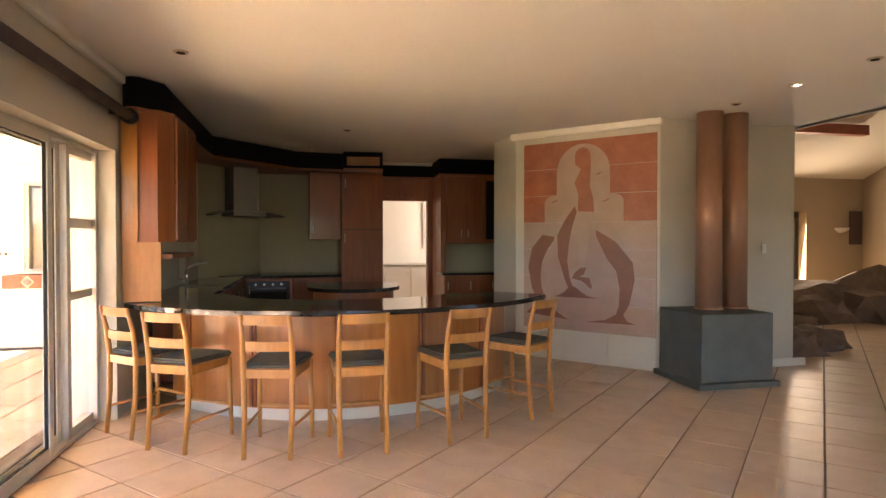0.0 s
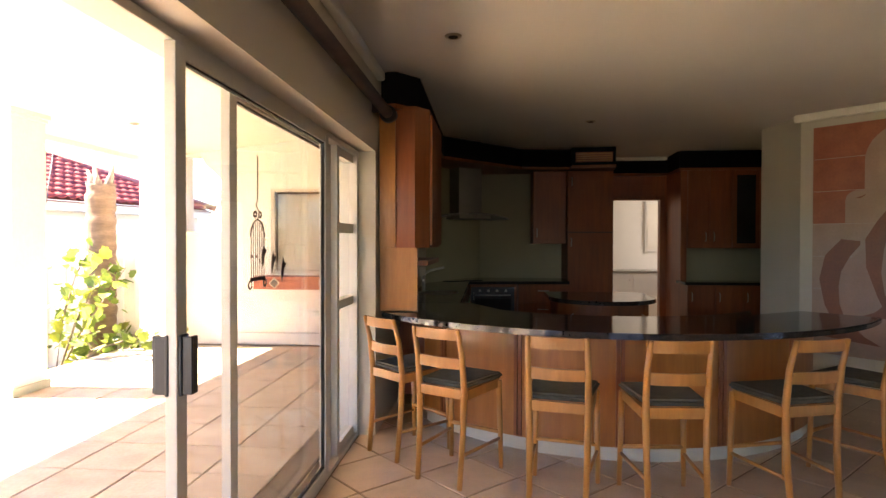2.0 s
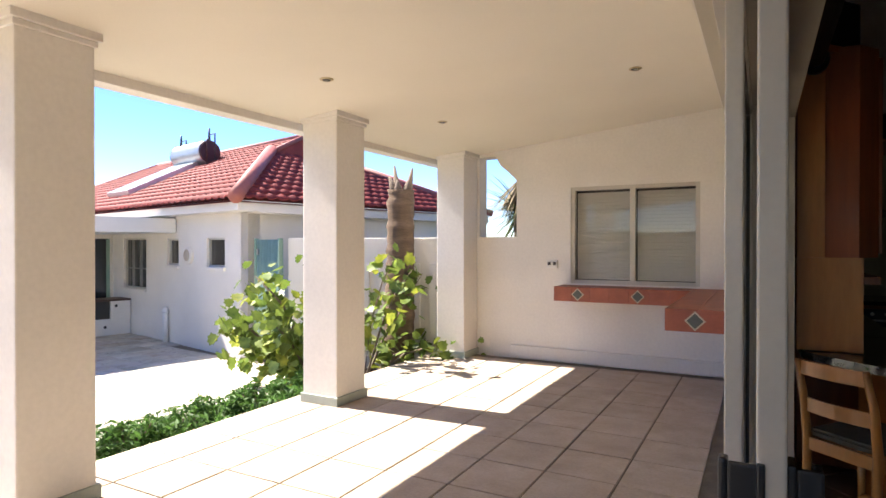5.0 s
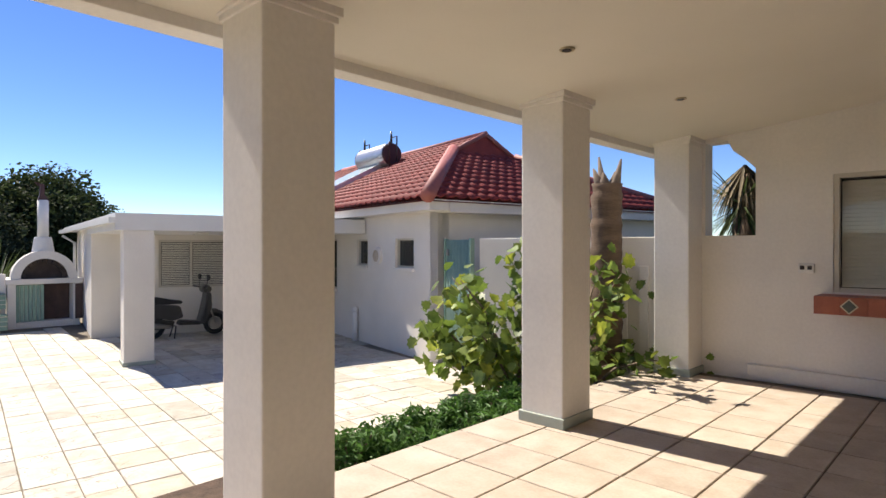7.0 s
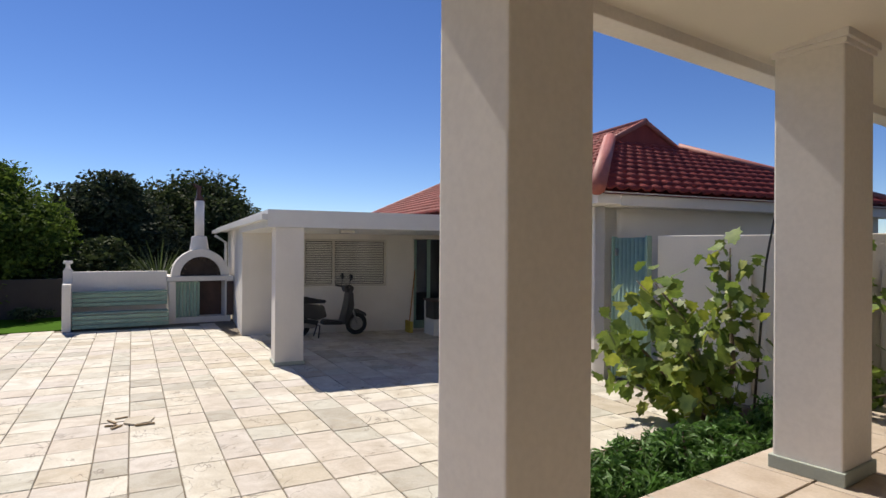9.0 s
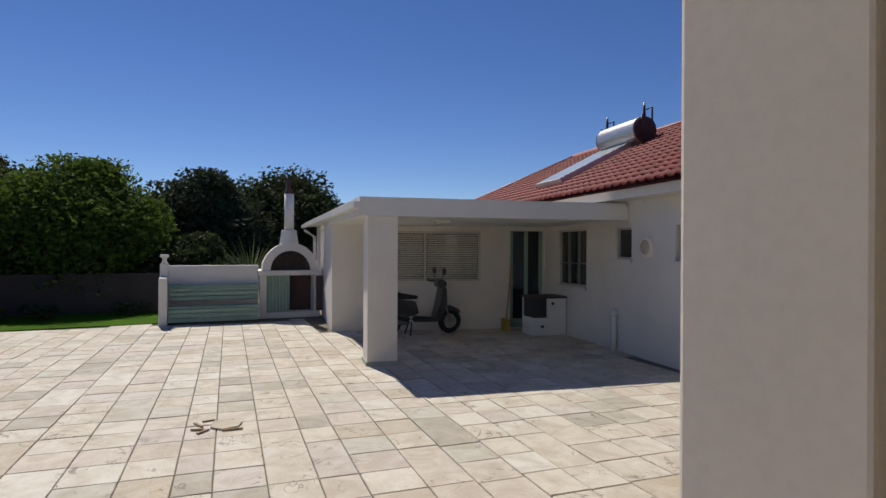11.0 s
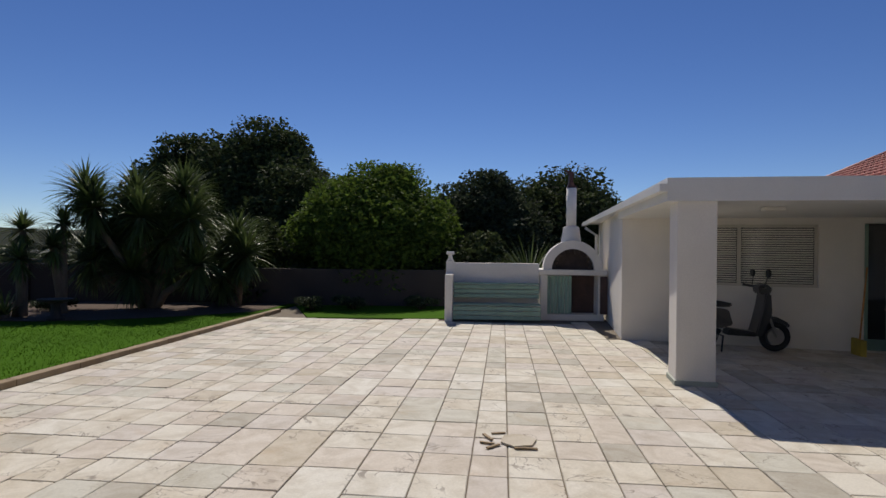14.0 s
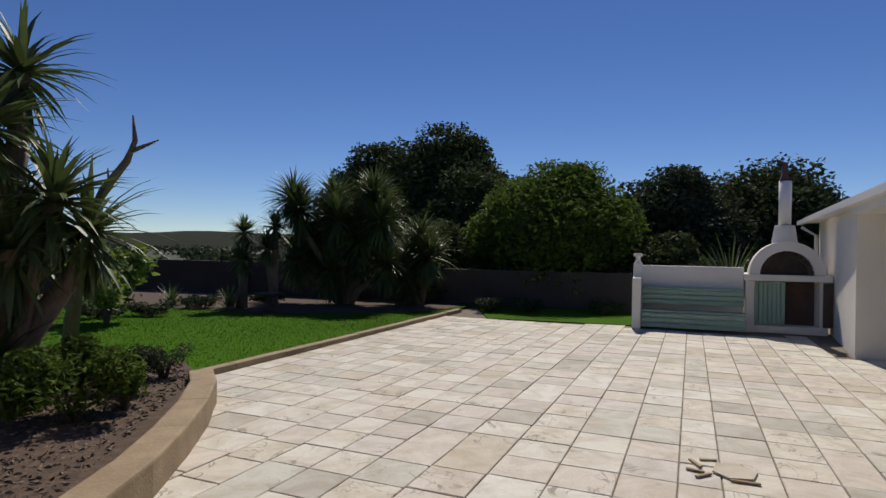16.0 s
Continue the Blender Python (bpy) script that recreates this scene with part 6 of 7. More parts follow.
# curtain pole
pole = thing("curtain_pole", pose(0.14, 0, 2.47), "thick dark timber curtain pole with round ends", "curtain pole")
tube("pole", [(0, -2.4, 0), (0, 2.78, 0)], 0.042, M_CHAR, pole, seg=16)
tube("finial", [(0, 2.76, 0), (0, 2.78, 0), (0, 2.86, 0), (0, 2.88, 0)], [0.045, 0.065, 0.065, 0.045], M_BLKPL, pole, seg=16)
for y in (-2.0, 0.3, 2.6):
    box("bracket", (-0.08, y - 0.02, -0.03), (0.0, y + 0.02, 0.03), M_CHAR, pole)

# ---- kitchen ----
BC = (1.92, 4.22)
bar = thing("breakfast_bar", pose(0, 0, 0), "curved oak breakfast bar with a dark granite top", "counter")
a0, a1 = 217.5, 324.0
o, i_ = arc(*BC, 1.86, 214, 326, 36), arc(*BC, 1.80, 214, 326, 36)
bm = bmesh.new()
prism(bm, o + i_[::-1], 0.10, 0.895)
part("front_panel", bm, M_BAR, bar)
bm = bmesh.new()
prism(bm, arc(*BC, 1.83, 214, 326, 36) + arc(*BC, 1.77, 214, 326, 36)[::-1], 0.0, 0.10)
part("kick_board", bm, M_CREAM, bar, "pale tiled kick board")
bm = bmesh.new()
prism(bm, arc(*BC, 2.30, a0 - 0.5, a1, 44) + [(3.4, 3.25), (2.9, 2.95)] + arc(*BC, 1.45, 320, 232, 30) + [(0.75, 3.6), (0.07, 3.6)], 0.90, 0.94)
bmesh.ops.bevel(bm, geom=[e for e in bm.edges if abs(e.verts[0].co.z - e.verts[1].co.z) < 1e-4], offset=0.008, segments=2, affect="EDGES")
part("worktop", bm, M_GRANITE, bar, "dark polished granite worktop")
for k in range(16):
    a = 216 + k * 7.2
    for da in (-0.5, 0.5):
        x, y = BC[0] + 1.868 * math.cos(radians(a + da)), BC[1] + 1.868 * math.sin(radians(a + da))
        if k in (1, 4, 7, 10, 13):
            ob = box("vertical_bead", (-0.008, -0.012, 0.11), (0.008, 0.012, 0.89), M_OAK, bar)
            ob.matrix_basis = pose(x, y, 0, 0, 0, a + da)


def stool(m, first=None):
    if first is not None:
        return copy_thing(first, m)
    t = thing("bar_stool", m, "golden beech bar stool with a ladder back and dark padded seat", "stool", "bar stools")
    W, D = 0.17, 0.20
    for s in (-1, 1):
        tube("back_leg", [(s * 0.155, -0.235, 0), (s * 0.16, -0.205, 0.32), (s * 0.165, -0.20, 0.60), (s * 0.165, -0.225, 0.80), (s * 0.16, -0.27, 0.965)], [0.017, 0.019, 0.021, 0.018, 0.014], M_OAKL, t, seg=8)
        tube("front_leg", [(s * 0.195, 0.215, 0), (s * 0.185, 0.20, 0.58)], [0.015, 0.02], M_OAKL, t, seg=8)
        box("side_rail", (s * 0.178 - 0.011, -0.2, 0.535), (s * 0.178 + 0.011, 0.2, 0.595), M_OAKL, t, bevel=0.003)
        tube("stretcher", [(s * 0.16, -0.205, 0.20), (s * 0.19, 0.205, 0.20)], 0.011, M_OAKL, t, seg=7)
    box("front_rail", (-0.18, 0.19, 0.535), (0.18, 0.212, 0.595), M_OAKL, t, bevel=0.003)
    box("rear_rail", (-0.16, -0.21, 0.535), (0.16, -0.19, 0.595), M_OAKL, t, bevel=0.003)
    tube("foot_rail", [(-0.19, 0.205, 0.24), (0.19, 0.205, 0.24)], 0.013, M_OAKL, t, seg=7)
    bm = bmesh.new()
    prism(bm, [(-0.17, -0.195), (0.17, -0.195), (0.205, 0.225), (-0.205, 0.225)], 0.597, 0.635)
    bmesh.ops.bevel(bm, geom=list(bm.edges), offset=0.014, segments=3, affect="EDGES")
    part("seat", bm, M_SEAT, t, "dark grey-green padded seat")
    for z0, z1, y in ((0.72, 0.785, -0.222), (0.90, 0.965, -0.262)):
        bm = bmesh.new()
        pts = [(-0.155 + 0.31 * k / 8, y - 0.022 * (1 - ((k - 4) / 4) ** 2)) for k in range(9)]
        prism(bm, pts + [(x, yy + 0.016) for x, yy in pts[::-1]], z0, z1)
        part("back_slat", bm, M_OAKL, t)
    return t


STOOLS = [((-0.08, 2.46), (0.18, 2.20), -42), ((0.47, 1.99), (0.76, 1.81), -29), ((1.15, 1.66), (1.46, 1.57), -13), ((1.79, 1.55), (2.09, 1.56), 3), ((2.56, 1.64), (2.85, 1.71), 16), ((3.33, 2.04), (3.59, 2.27), 36)]
first = None
for (ax, ay), (bx2, by2), yaw in STOOLS:
    mx, my = (ax + bx2) / 2, (ay + by2) / 2
    f = Vector((-math.sin(radians(yaw)), math.cos(radians(yaw))))
    m = pose(mx + f.x * 0.235 + (0.14 if yaw == -42 else 0), my + f.y * 0.235, 0, 0, 0, yaw)
    st = stool(m, first)
    first = first or st

# wall end cabinet, fitted units round the kitchen
def unit(name, p, q, depth, z0, z1, label, doors=1, handle="left", wood=None, top=None, category="cabinet"):
    """A cabinet whose front runs from p to q on the plan."""
    p, q = Vector(p), Vector(q)
    L = (q - p).length
    t = thing(name, pose(p.x, p.y, 0, 0, 0, math.degrees(math.atan2((q - p).y, (q - p).x))), label, category)
    wood = wood or M_OAK
    box("body", (0.002, 0.0, z0), (L - 0.002, depth, z1), wood, t, bevel=0.003)
    for k in range(doors):
        x0, x1 = L * k / doors + 0.006, L * (k + 1) / doors - 0.006
        d_ = box("door", (x0, -0.022, z0 + 0.006), (x1, -0.002, z1 - 0.006), wood, t, bevel=0.004)
        hx = x0 + 0.05 if (k % 2 == 1 or handle == "left") else x1 - 0.05
        zc = z0 + 0.16 if z0 > 1.0 else z1 - 0.16
        tube("handle", [(hx, -0.024, zc - 0.06), (hx, -0.05, zc - 0.05), (hx, -0.05, zc + 0.05), (hx, -0.024, zc + 0.06)], 0.006, M_STEEL, d_, seg=6)
        for z in (z0 + 0.06, z1 - 0.06 - 0.05):
            box("door_rail", (x0 + 0.05, -0.026, z), (x1 - 0.05, -0.0215, z + 0.05), wood, d_, bevel=0.002)
    return t


ec = thing("wall_cabinet", pose(0.06, 2.86, 0), "golden oak wall cabinet ending in a chamfered corner", "cabinet")
bm = bmesh.new()
prism(bm, [(0.002, 0.0), (0.28, 0.0), (0.38, 0.14), (0.38, 1.0), (0.002, 1.0)], 1.44, 2.54)
part("body", bm, M_OAK, ec)
# Lighter wood colour here imitates the light falling on this end.
box("end_panel", (0.004, -0.02, 1.44), (0.13, -0.002, 2.50), M_OAKL, ec, "oak end panel, lit side put in lighter wood colour", bevel=0.003)
box("door", (0.382, 0.16, 1.46), (0.40, 0.56, 2.50), M_OAK, ec, bevel=0.003)
box("door", (0.382, 0.57, 1.46), (0.40, 0.98, 2.50), M_OAK, ec, bevel=0.003)
box("lower_end", (0.004, 0.0, 0.945), (0.30, 0.05, 1.44), M_OAKL, ec, "oak panel between worktop and cabinet")
box("lower_back", (0.004, 0.05, 0.945), (0.02, 0.9, 1.44), M_CREAM, ec)
box("cabinet_shelf", (0.02, 0.05, 1.30), (0.38, 0.95, 1.34), M_OAK, ec, bevel=0.003)

# black bulkhead above the cabinets
KP = [(0.06, 2.96), (0.075, 2.87), (0.13, 2.82), (0.20, 2.82), (0.36, 3.02), (0.35, 3.8), (0.33, 5.6), (1.35, 6.74), (2.03, 6.82), (2.03, 6.62), (2.62, 6.56), (2.72, 7.66), (3.62, 7.66), (3.60, 7.02), (5.08, 7.02), (5.08, 7.85), (0.06, 7.85)]
bm = bmesh.new()
prism(bm, KP, 2.55, CEIL - 0.004)
tagged(part("bulkhead", bm, M_BLACK), "matt black bulkhead above the kitchen cabinets", "bulkhead", kind="structure")
bm = bmesh.new()
prism(bm, [(x, y - 0.02) for x, y in KP[:-2]] + [(5.07, 7.8), (0.062, 7.8)], 2.512, 2.548)
tagged(part("cabinet_cornice", bm, M_OAK), "oak cornice strip under the black bulkhead", "trim", kind="structure")
tagged(box("cornice_kitchen", (2.73, 7.58, CEIL - 0.06), (3.6, 7.655, CEIL - 0.005), M_CEIL, bevel=0.02), "white cornice above the scullery doorway", "trim", kind="structure")
# kitchen walls
plan_wall("wall_hood", (0.055, 6.1), (0.74, 7.32), -0.1, CEIL, 0.15, M_SPLASH, "cream tiled wall behind the cooker hood")
plan_wall("wall_kitchen_back", (0.74, 7.32), (2.05, 7.32), -0.1, CEIL, 0.15, M_SPLASH, "cream tiled kitchen back wall")
plan_wall("wall_kitchen_right", (3.76, 7.40), (5.1, 7.40), -0.1, CEIL, 0.12, M_SPLASH, "pale wall behind the kitchen units")
plan_wall("wall_kitchen_end", (5.1, 7.40), (5.1, 5.9), -0.1, CEIL, 0.12, M_CREAM, "pale end wall of the kitchen")
plan_wall("wall_kitchen_return", (5.1, 5.9), (4.07, 5.5), -0.1, CEIL, 0.12, M_CREAM, "pale return wall of the kitchen")
larder = unit("tall_cabinet", (2.01, 6.92), (2.67, 6.98), 0.62, 0.0, 2.51, "tall oak larder cabinet with a split door", 1)
# Dark strip drawn across the front where the door is split.
box("divider", (0.0, -0.027, 1.62), (0.66, -0.018, 1.632), M_DARK, larder)
tube("handle", [(0.05, -0.024, 1.42), (0.05, -0.05, 1.43), (0.05, -0.05, 1.53), (0.05, -0.024, 1.54)], 0.006, M_STEEL, larder, "slim steel bar handle", seg=6)
gr = thing("air_grille", pose(2.09, 6.595, 2.60, 0, 0, -6), "slatted oak air grille above the tall cabinet", "grille")
box("frame", (-0.01, 0.006, -0.01), (0.49, 0.018, 0.125), M_OAK, gr)
for k in range(4):
    box("slat", (0, -0.008, k * 0.03 + 0.004), (0.48, 0.01, k * 0.03 + 0.018), M_OAKL, gr)
unit("wall_cabinet", (1.52, 6.96), (2.0, 6.98), 0.34, 1.46, 2.51, "oak wall cabinet beside the larder", 1)
# base units with worktop
west_units = [((0.62, 3.62), (0.61, 4.56)), ((0.61, 4.56), (0.60, 5.5)), ((0.60, 5.5), (0.59, 6.42))]
for p, q in west_units:
    unit("base_cabinet", p, q, 0.52, 0.1, 0.895, "oak base cabinet with drawers", 2)
oven_unit = unit("base_cabinet", (0.62, 6.48), (1.28, 6.55), 0.56, 0.1, 0.895, "oak base cabinet round the built-in oven", 1)
drawers = thing("drawer_cabinet", pose(1.29, 6.55, 0, 0, 0, 6), "oak kitchen drawer cabinet with steel bar handles", "cabinet")
box("body", (0.0, 0.0, 0.1), (0.70, 0.56, 0.895), M_OAK, drawers, bevel=0.003)
for z0, z1 in ((0.11, 0.37), (0.38, 0.64), (0.65, 0.885)):
    dr = box("drawer", (0.006, -0.022, z0), (0.694, -0.002, z1), M_OAK, drawers, bevel=0.004)
    zc = (z0 + z1) / 2 + 0.04
    tube("handle", [(0.28, -0.024, zc), (0.29, -0.05, zc), (0.41, -0.05, zc), (0.42, -0.024, zc)], 0.006, M_STEEL, dr, seg=6)
bm = bmesh.new()
prism(bm, [(0.07, 3.605), (0.65, 3.605), (0.62, 6.40), (2.0, 6.56), (2.0, 7.30), (0.76, 7.30), (0.07, 6.08)], 0.90, 0.94)
tagged(part("worktop", bm, M_GRANITE), "dark polished granite kitchen worktop", "worktop")
ov = thing("built_in_oven", pose(0.64, 6.482, 0, 0, 0, 6), "black glass built-in oven", "oven")
box("front", (0, -0.045, 0.28), (0.60, -0.022, 0.86), M_BLKPL, ov, bevel=0.005)
box("glass", (0.05, -0.05, 0.33), (0.55, -0.045, 0.70), M_GLASS_D, ov, "dark oven door glass", bevel=0.002)
tube("handle", [(0.06, -0.045, 0.75), (0.06, -0.08, 0.75), (0.54, -0.08, 0.75), (0.54, -0.045, 0.75)], 0.01, M_STEEL, ov)
for k in range(4):
    part("knob", add_tube(bmesh.new(), [(0.12 + k * 0.12, -0.045, 0.81), (0.12 + k * 0.12, -0.065, 0.81)], [0.018, 0.016], 12), M_STEEL, ov)
hood = thing("cooker_hood", pose(0.56, 6.60, 1.80, 0, 0, 36), "steel cooker hood with a curved glass canopy and chimney", "cooker hood")
bm = bmesh.new()
can = [(-0.56 + 1.12 * k / 16, 0.075 * (1 - ((k - 8) / 8) ** 2)) for k in range(17)]
prism(bm, can + [(x, z + 0.016) for x, z in can[::-1]], -0.28, 0.26)
bm.transform(Matrix(((1, 0, 0, 0), (0, 0, 1, 0), (0, 1, 0, 0), (0, 0, 0, 1))))
bmesh.ops.recalc_face_normals(bm, faces=bm.faces)
part("canopy", bm, M_HOOD, hood, "thin arched steel canopy")
box("filter_box", (-0.26, -0.24, 0.0), (0.26, 0.26, 0.07), M_HOOD, hood, bevel=0.006)
box("chimney", (-0.19, -0.12, 0.085), (0.19, 0.3, 0.71), M_HOOD, hood, bevel=0.004)
hob = thing("hob", pose(0.56, 6.52, 0.941, 0, 0, 36), "black glass cooking hob set on the worktop", "hob")
box("plate", (-0.29, -0.02, 0.0), (0.29, 0.36, 0.006), M_GLASS_D, hob, bevel=0.002)
tp = thing("tap", pose(0.20, 4.62, 0.94), "chrome swan-neck kitchen tap", "tap")
tube("spout", [(0, 0, 0), (0, 0, 0.17), (0.03, 0, 0.215), (0.08, 0, 0.24), (0.22, 0, 0.27)], [0.018, 0.016, 0.016, 0.014, 0.013], M_STEEL, tp)
tube("lever", [(0.0, 0.0, 0.12), (0.0, -0.06, 0.15)], [0.01, 0.007], M_STEEL, tp)
snk = thing("sink", pose(0.36, 4.62, 0.9405), "round steel sink bowl set in the granite", "sink")
bm = bmesh.new()
add_tube(bm, [(0, 0, 0.0), (0, 0, 0.004), (0, 0, 0.0045)], [0.215, 0.212, 0.18], 28)
part("rim", bm, M_STEEL, snk)
isl = thing("kitchen_island", pose(2.05, 4.2, 0), "small oak island with a rounded granite top", "island")
bm = bmesh.new()
prism(bm, arc(0, 0.25, 0.46, 180, 360, 20) + [(0.46, 0.75), (-0.46, 0.75)], 0.1, 0.89)
part("body", bm, M_OAK, isl)
bm = bmesh.new()
prism(bm, arc(0, 0.25, 0.53, 180, 360, 24) + [(0.53, 0.8), (-0.53, 0.8)], 0.89, 0.93)
part("top", bm, M_GRANITE, isl)
for a in (225, 262, 278, 315):
    x, y = 0.462 * math.cos(radians(a)), 0.25 + 0.462 * math.sin(radians(a))
    tube("handle", [(x, y, 0.68), (x * 1.05, y - 0.025, 0.69), (x * 1.05, y - 0.025, 0.78), (x, y, 0.79)], 0.005, M_STEEL, isl, "slim steel bar handle", seg=6)
# doorway to the scullery
wall_with_holes("wall_scullery", (2.55, 7.75), (3.76, 7.75), 0.0, 2.56, 0.10, [(0.16, 0.98, 0.0, 2.14)], M_OAK, "oak panelled wall round the scullery doorway", side=1)
tagged(box("door_trim", (3.53, 7.72, 0.0), (3.60, 7.749, 2.20), M_OAK, bevel=0.004), "oak door trim", "trim", kind="structure")
tagged(box("door_trim_head", (2.60, 7.72, 2.14), (3.53, 7.749, 2.20), M_OAK, bevel=0.004), "oak door trim above the doorway", "trim", kind="structure")
endp = thing("end_panel", pose(3.62, 7.0, 0), "dark oak end panel of the kitchen units", "panel")
box("panel", (0, 0.0, 0.0), (0.085, 0.70, 2.51), M_OAK, endp, bevel=0.003)
unit("wall_cabinet", (3.71, 7.0), (4.32, 7.0), 0.38, 1.40, 2.51, "oak wall cabinet with paired doors", 2, handle="right")
gc = thing("display_cabinet", pose(4.325, 7.0, 0), "oak wall cabinet with dark glass doors", "cabinet")
box("body", (0.0, 0.0, 1.40), (0.74, 0.38, 2.51), M_OAK, gc, bevel=0.003)
for x0 in (0.01, 0.375):
    d_ = box("door", (x0, -0.022, 1.41), (x0 + 0.355, -0.002, 2.50), M_OAK, gc, bevel=0.004)
    box("door_glass", (x0 + 0.05, -0.026, 1.47), (x0 + 0.305, -0.0215, 2.44), M_GLASS_D, d_, "dark green glass")
unit("base_cabinet", (3.60, 6.64), (5.06, 6.64), 0.7, 0.1, 0.895, "oak base cabinet under a granite top", 4)
tagged(box("side_worktop", (3.56, 6.58, 0.90), (5.07, 6.995, 0.94), M_GRANITE, bevel=0.004), "dark granite side worktop", "worktop")
# scullery
tagged(box("wall_scullery_side", (2.20, 7.86, 0.0), (2.30, 9.9, 2.56), M_FASCIA), "white side wall of the scullery", "wall", kind="structure")
tagged(box("wall_scullery_back", (2.30, 9.80, 0.0), (5.6, 9.895, 2.56), M_FASCIA), "white back wall of the scullery", "wall", kind="structure")
scul = thing("scullery_counter", pose(3.0, 9.2, 0), "white scullery counter with a grey top", "counter")
box("body", (-0.05, 0, 0.0), (2.2, 0.55, 0.93), M_FASCIA, scul)
box("top", (-0.07, -0.03, 0.93), (2.2, 0.57, 0.965), M_ALUDARK, scul, bevel=0.004)
for k in range(4):
    d_ = box("door", (-0.03 + k * 0.5, -0.02, 0.12), (0.45 + k * 0.5, -0.002, 0.91), M_FASCIA, scul, bevel=0.004)
    part("knob", add_tube(bmesh.new(), [(0.4 + k * 0.5, -0.02, 0.8), (0.4 + k * 0.5, -0.045, 0.8)], [0.012, 0.016], 10), M_STEEL, d_)
sw = thing("window_2", pose(3.86, 9.79, 1.34), "white slatted blind over the scullery window", "window", kind="structure")
box("window_frame", (-0.04, -0.03, -0.04), (0.84, 0.008, 0.90), M_FASCIA, sw, bevel=0.006)
for k in range(20):
    box("slat", (0.0, -0.045, 0.01 + k * 0.043), (0.80, -0.032, 0.04 + k * 0.043), M_BLIND, sw)
# Area lamp added out of view, in place of daylight through the blind.
lamp = new("scullery_fill_light", bpy.data.lights.new("scullery_fill_light", "AREA"))
lamp.data.energy, lamp.data.size, lamp.data.color = 1.5, 1.0, (1, 0.97, 0.95)
lamp.matrix_world = look((5.0, 8.9, 1.9), (3.0, 9.0, 1.3))

# ---- pieces of the floors ----
def tiles(parent, mats, x0, y0, nx, ny, sx, sy, gap, thick, ztop, jitter, inside, rot=0.0, origin=(0, 0), wide=0.0, limit=300, near=None, name="tile", seed=4, west_edge=None):
    r = random.Random(seed)
    c, s = math.cos(radians(rot)), math.sin(radians(rot))
    cells = []
    y = y0
    for j in range(ny):
        x = x0 + (r.uniform(-0.14, 0.14) * sx if wide else 0)
        for i in range(nx):
            w = sx * (r.choice((1.0, 1.0, 1.0, 1.0, 1.12, 0.9)) if wide else 1.0)
            mx, my = x + w / 2, y + sy / 2
            wx, wy = origin[0] + mx * c - my * s, origin[1] + mx * s + my * c
            if inside(wx, wy):
                cells.append((wx, wy, w))
            x += w
        y += sy
    cells.sort(key=lambda q: near(q[0], q[1]))
    meshes = {}

    def piece(w, material):
        key = (round(w, 3), material.name)
        if key not in meshes:
            bm = bmesh.new()
            hx, hy, b = w / 2 - gap / 2, sy / 2 - gap / 2, 0.004
            lo = [bm.verts.new(p) for p in ((-hx, -hy, -thick), (hx, -hy, -thick), (hx, hy, -thick), (-hx, hy, -thick))]
            md = [bm.verts.new(p) for p in ((-hx, -hy, -b), (hx, -hy, -b), (hx, hy, -b), (-hx, hy, -b))]
            hi = [bm.verts.new(p) for p in ((-hx + b, -hy + b, 0), (hx - b, -hy + b, 0), (hx - b, hy - b, 0), (-hx + b, hy - b, 0))]
            for k in range(4):
                bm.faces.new((lo[k], lo[(k + 1) % 4], md[(k + 1) % 4], md[k]))
                bm.faces.new((md[k], md[(k + 1) % 4], hi[(k + 1) % 4], hi[k]))
            bm.faces.new(hi)
            me = bpy.data.meshes.new(name)
            bm.to_mesh(me)
            bm.free()
            me.materials.append(material)
            meshes[key] = me
        return meshes[key]
    rest = {}
    for k, (wx, wy, w) in enumerate(cells):
        material = r.choice(mats)
        z = ztop + r.uniform(-jitter, jitter)
        me = piece(w, material)
        mtx = pose(wx, wy, z, r.uniform(-jitter, jitter) * 60, r.uniform(-jitter, jitter) * 60, rot)
        top = [mtx @ v.co for v in list(me.vertices)[-4:]]
        if west_edge is not None and min(p.x for p in top) < west_edge:
            cut = []
            for p, q in zip(top, top[1:] + top[:1]):
                if p.x >= west_edge:
                    cut.append(p)
                if (p.x < west_edge) != (q.x < west_edge):
                    cut.append(p.lerp(q, (west_edge - p.x) / (q.x - p.x)))
            if len(cut) > 2:
                V, Fc = rest.setdefault(material.name, ([], []))
                b, n = len(V), len(cut)
                V += [(p.x, p.y, p.z) for p in cut] + [(p.x, p.y, p.z - thick) for p in cut]
                Fc += [tuple(range(b, b + n))] + [(b + i, b + n + i, b + n + (i + 1) % n, b + (i + 1) % n) for i in range(n)]
        elif k < limit:
            ob = new(name, me)
            ob.parent = parent
            ob.matrix_basis = parent.matrix_world.inverted() @ mtx
        else:
            V, Fc = rest.setdefault(material.name, ([], []))
            b = len(V)
            V += [tuple(mtx @ v.co) for v in me.vertices]
            Fc += [tuple(b + i for i in f.vertices) for f in me.polygons]
    for mname, (V, Fc) in rest.items():
        ob = part("far_" + name + "s", mesh_of(name, V, Fc, bpy.data.materials[mname]), None, parent)
        ob["kind"] = "stuff"


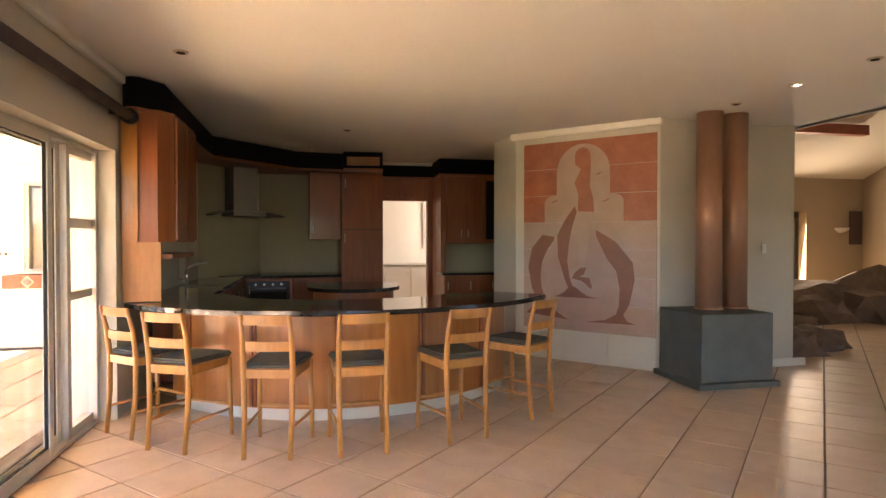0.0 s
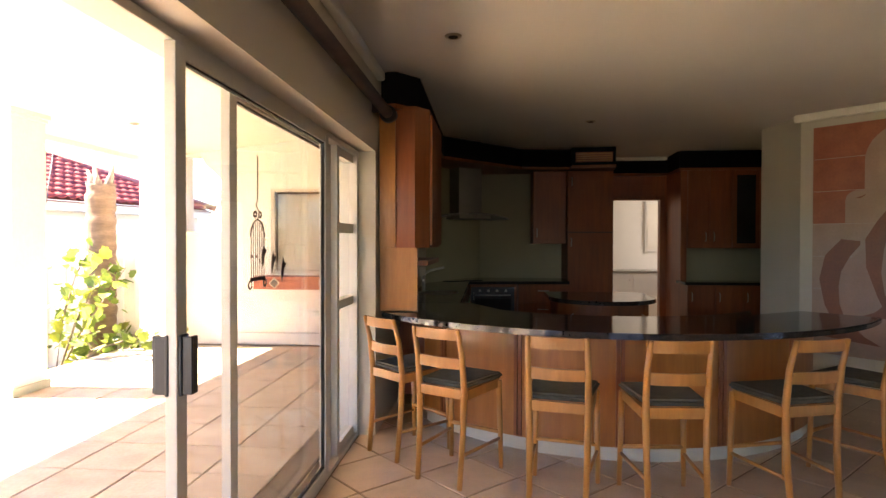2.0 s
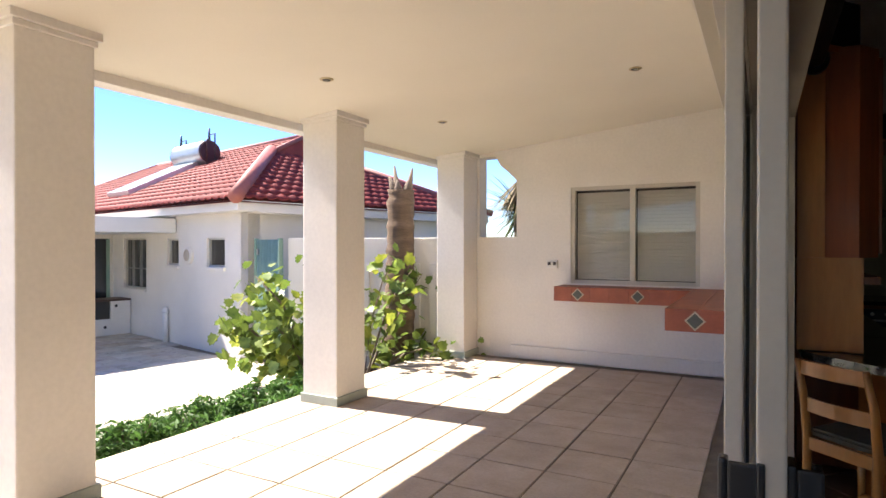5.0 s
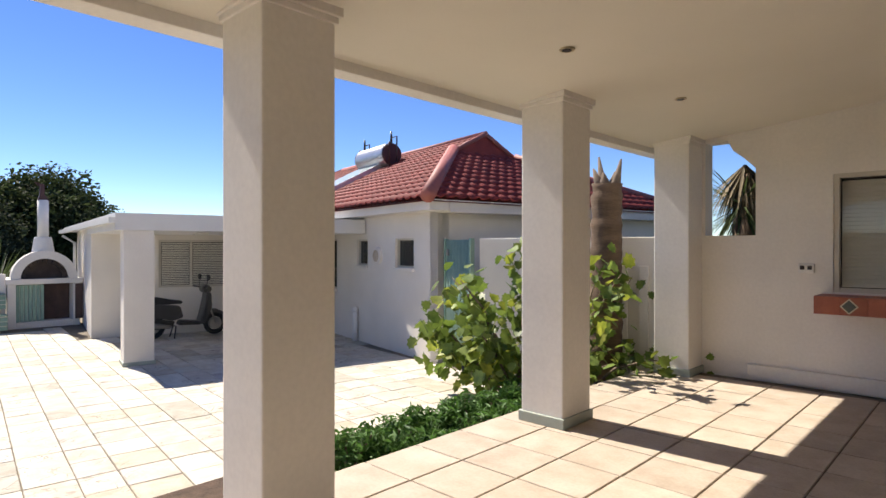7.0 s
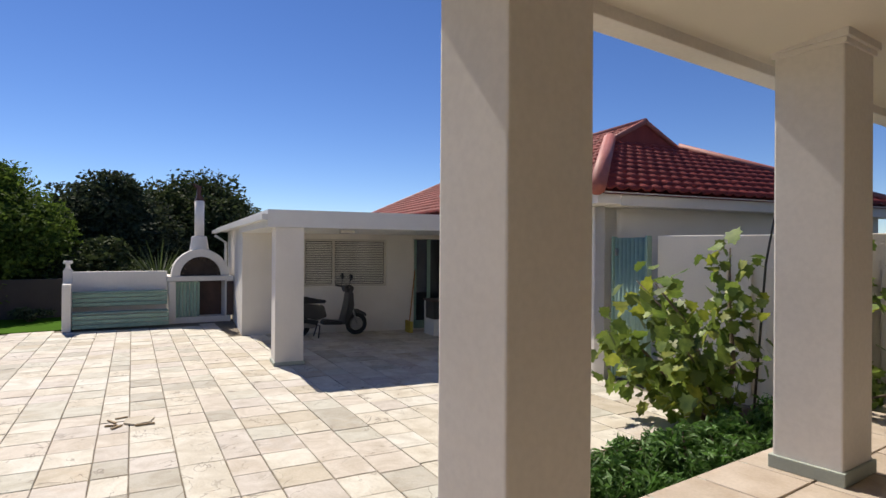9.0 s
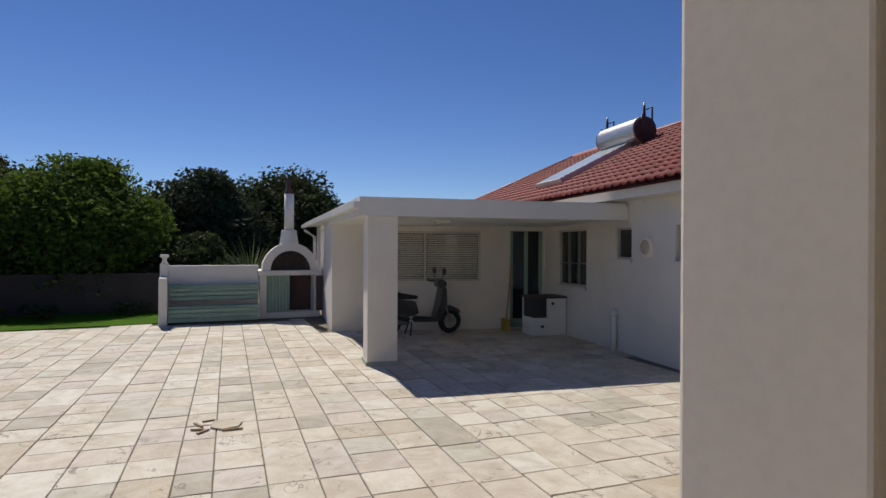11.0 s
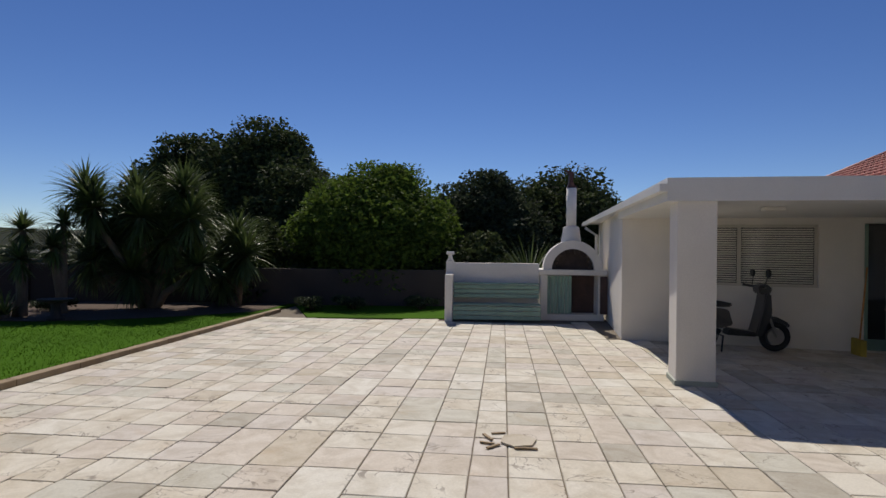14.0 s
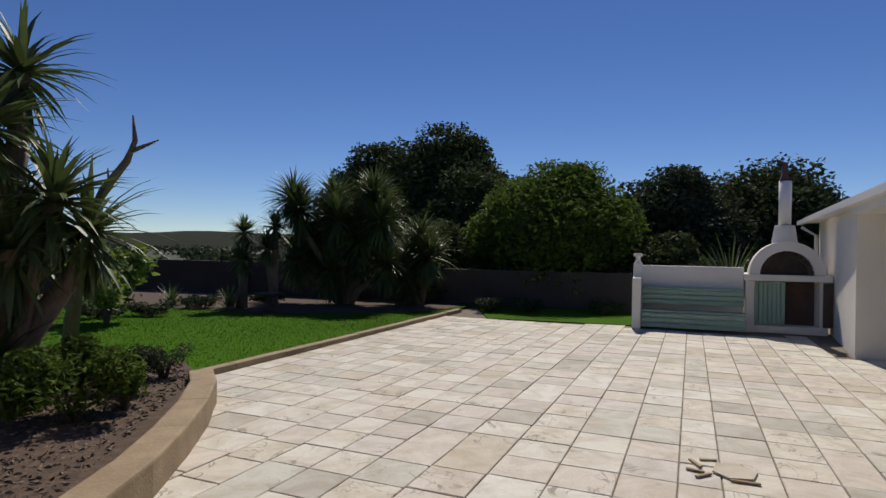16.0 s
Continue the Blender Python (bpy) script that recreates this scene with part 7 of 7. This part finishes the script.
floor_ob = bpy.data.objects["floor"]
tiles(floor_ob, [M_TILE_IN], -12.015, -12.015, 54, 54, 0.445, 0.445, 0.011, 0.012, 0.0, 0.0, lambda x, y: -0.37 < x < 13.0 and -7.4 < y < 9.6, 45.0, (2.05, 1.105), 0, 300, lambda x, y: math.hypot(x - 2.5, y - 0.5), "tile", 1, -0.075)
slab_ob = bpy.data.objects["patio_slab"]
tiles(slab_ob, [M_TILE_OUT], -4.19, -5.985, 9, 26, 0.47, 0.495, 0.013, 0.025, 0.0, 0.0015, lambda x, y: -4.0 < x < -0.3 and -5.9 < y < 6.5, 0, (0, 0), 0, 300, lambda x, y: abs(y - 2), "paving_slab", 2)


def in_court(x, y):
    """Where the courtyard is paved."""
    if not -17.3 < x < -4.3 or y < -4.95 or y > 6.2 + (-7.89 - x) * 0.2126:
        return False
    if x > -5.5 and y > 0.4 or x < -14.4 and y > 3.0 or x < -16.85 and y > -0.1:
        return False
    return x > -10.3 or y > -4.9 - (x + 10.3) * 0.118


def court_paving():
    """Stone pavers in straight columns of uneven width; the joints across run on from column to column."""
    r = random.Random(3)
    rot = -7.2
    org = Matrix.Translation((-8.13, 0.25, 0)) @ pose(0, 0, 0, 0, 0, rot)
    widths = [0.37, 0.36, 0.30, 0.41, 0.36, 0.38, 0.33]
    cols, v = [], 0.0
    for k in range(24):
        w = widths[k] if k < len(widths) else r.choice((0.30, 0.34, 0.37, 0.40, 0.41))
        cols.append((v, v + w))
        v += w
    v = 0.0
    for w in [0.27, 0.37] + [r.choice((0.30, 0.34, 0.37, 0.40, 0.41)) for _ in range(16)]:
        cols.append((v - w, v))
        v -= w
    cells = []
    for v0, v1 in cols:
        slip, u = r.choice((0.0, 0.0, 0.0, 0.02, -0.02, 0.05)), -9.2 * 1.04
        while u < 4.5:
            length = 0.414
            a, b = u + slip, u + length + slip
            if r.random() < 0.05 and u + 2 * length < 4:
                b += length
                u += length
            c = org @ Vector(((a + b) / 2, (v0 + v1) / 2, 0))
            if in_court(c.x, c.y):
                cells.append((c.x, c.y, b - a, v1 - v0))
            u += length
    cells.sort(key=lambda q: math.hypot(q[0] + 8.6, q[1] - 0.3))
    meshes, V, Fc = {}, [], []
    for k, (x, y, du, dv) in enumerate(cells):
        near = k < 300
        key = (round(du, 3), round(dv, 3), r.randrange(4))
        if key not in meshes:
            hx, hy, b = du / 2 - 0.0045, dv / 2 - 0.0045, 0.005
            chip = [(r.uniform(0.0, 0.012), r.uniform(0.0, 0.012)) for _ in range(4)]
            ring = []
            for (sx, sy), (cx, cy) in zip(((-1, -1), (1, -1), (1, 1), (-1, 1)), chip):
                p, q = (sx * (hx - cx), sy * hy), (sx * hx, sy * (hy - cy))
                ring += [p, q] if sx * sy < 0 else [q, p]
            vs = [(px, py, -0.03) for px, py in ring] + [(px, py, -b) for px, py in ring] + [(px * (1 - b / hx), py * (1 - b / hy), 0) for px, py in ring]
            n = len(ring)
            fs = [(i + o, (i + 1) % n + o, (i + 1) % n + n + o, i + n + o) for o in (0, n) for i in range(n)] + [tuple(range(2 * n, 3 * n))]
            meshes[key] = mesh_of("paver", vs, fs, M_PAVER)
        me = meshes[key]
        m = pose(x, y, YARD + r.uniform(-0.003, 0.002), r.uniform(-0.3, 0.3), r.uniform(-0.3, 0.3), rot + r.gauss(0, 0.25) + r.choice((0, 180)))
        if near:
            ob = new("paver", me)
            ob.parent = yard
            ob.matrix_basis = yard.matrix_world.inverted() @ m
        else:
            b0 = len(V)
            V += [tuple(m @ p.co) for p in me.vertices]
            Fc += [tuple(b0 + i for i in f.vertices) for f in me.polygons]
    far = part("far_pavers", mesh_of("far_pavers", V, Fc, M_PAVER_FAR), None, yard)
    far["kind"] = "stuff"


court_paving()
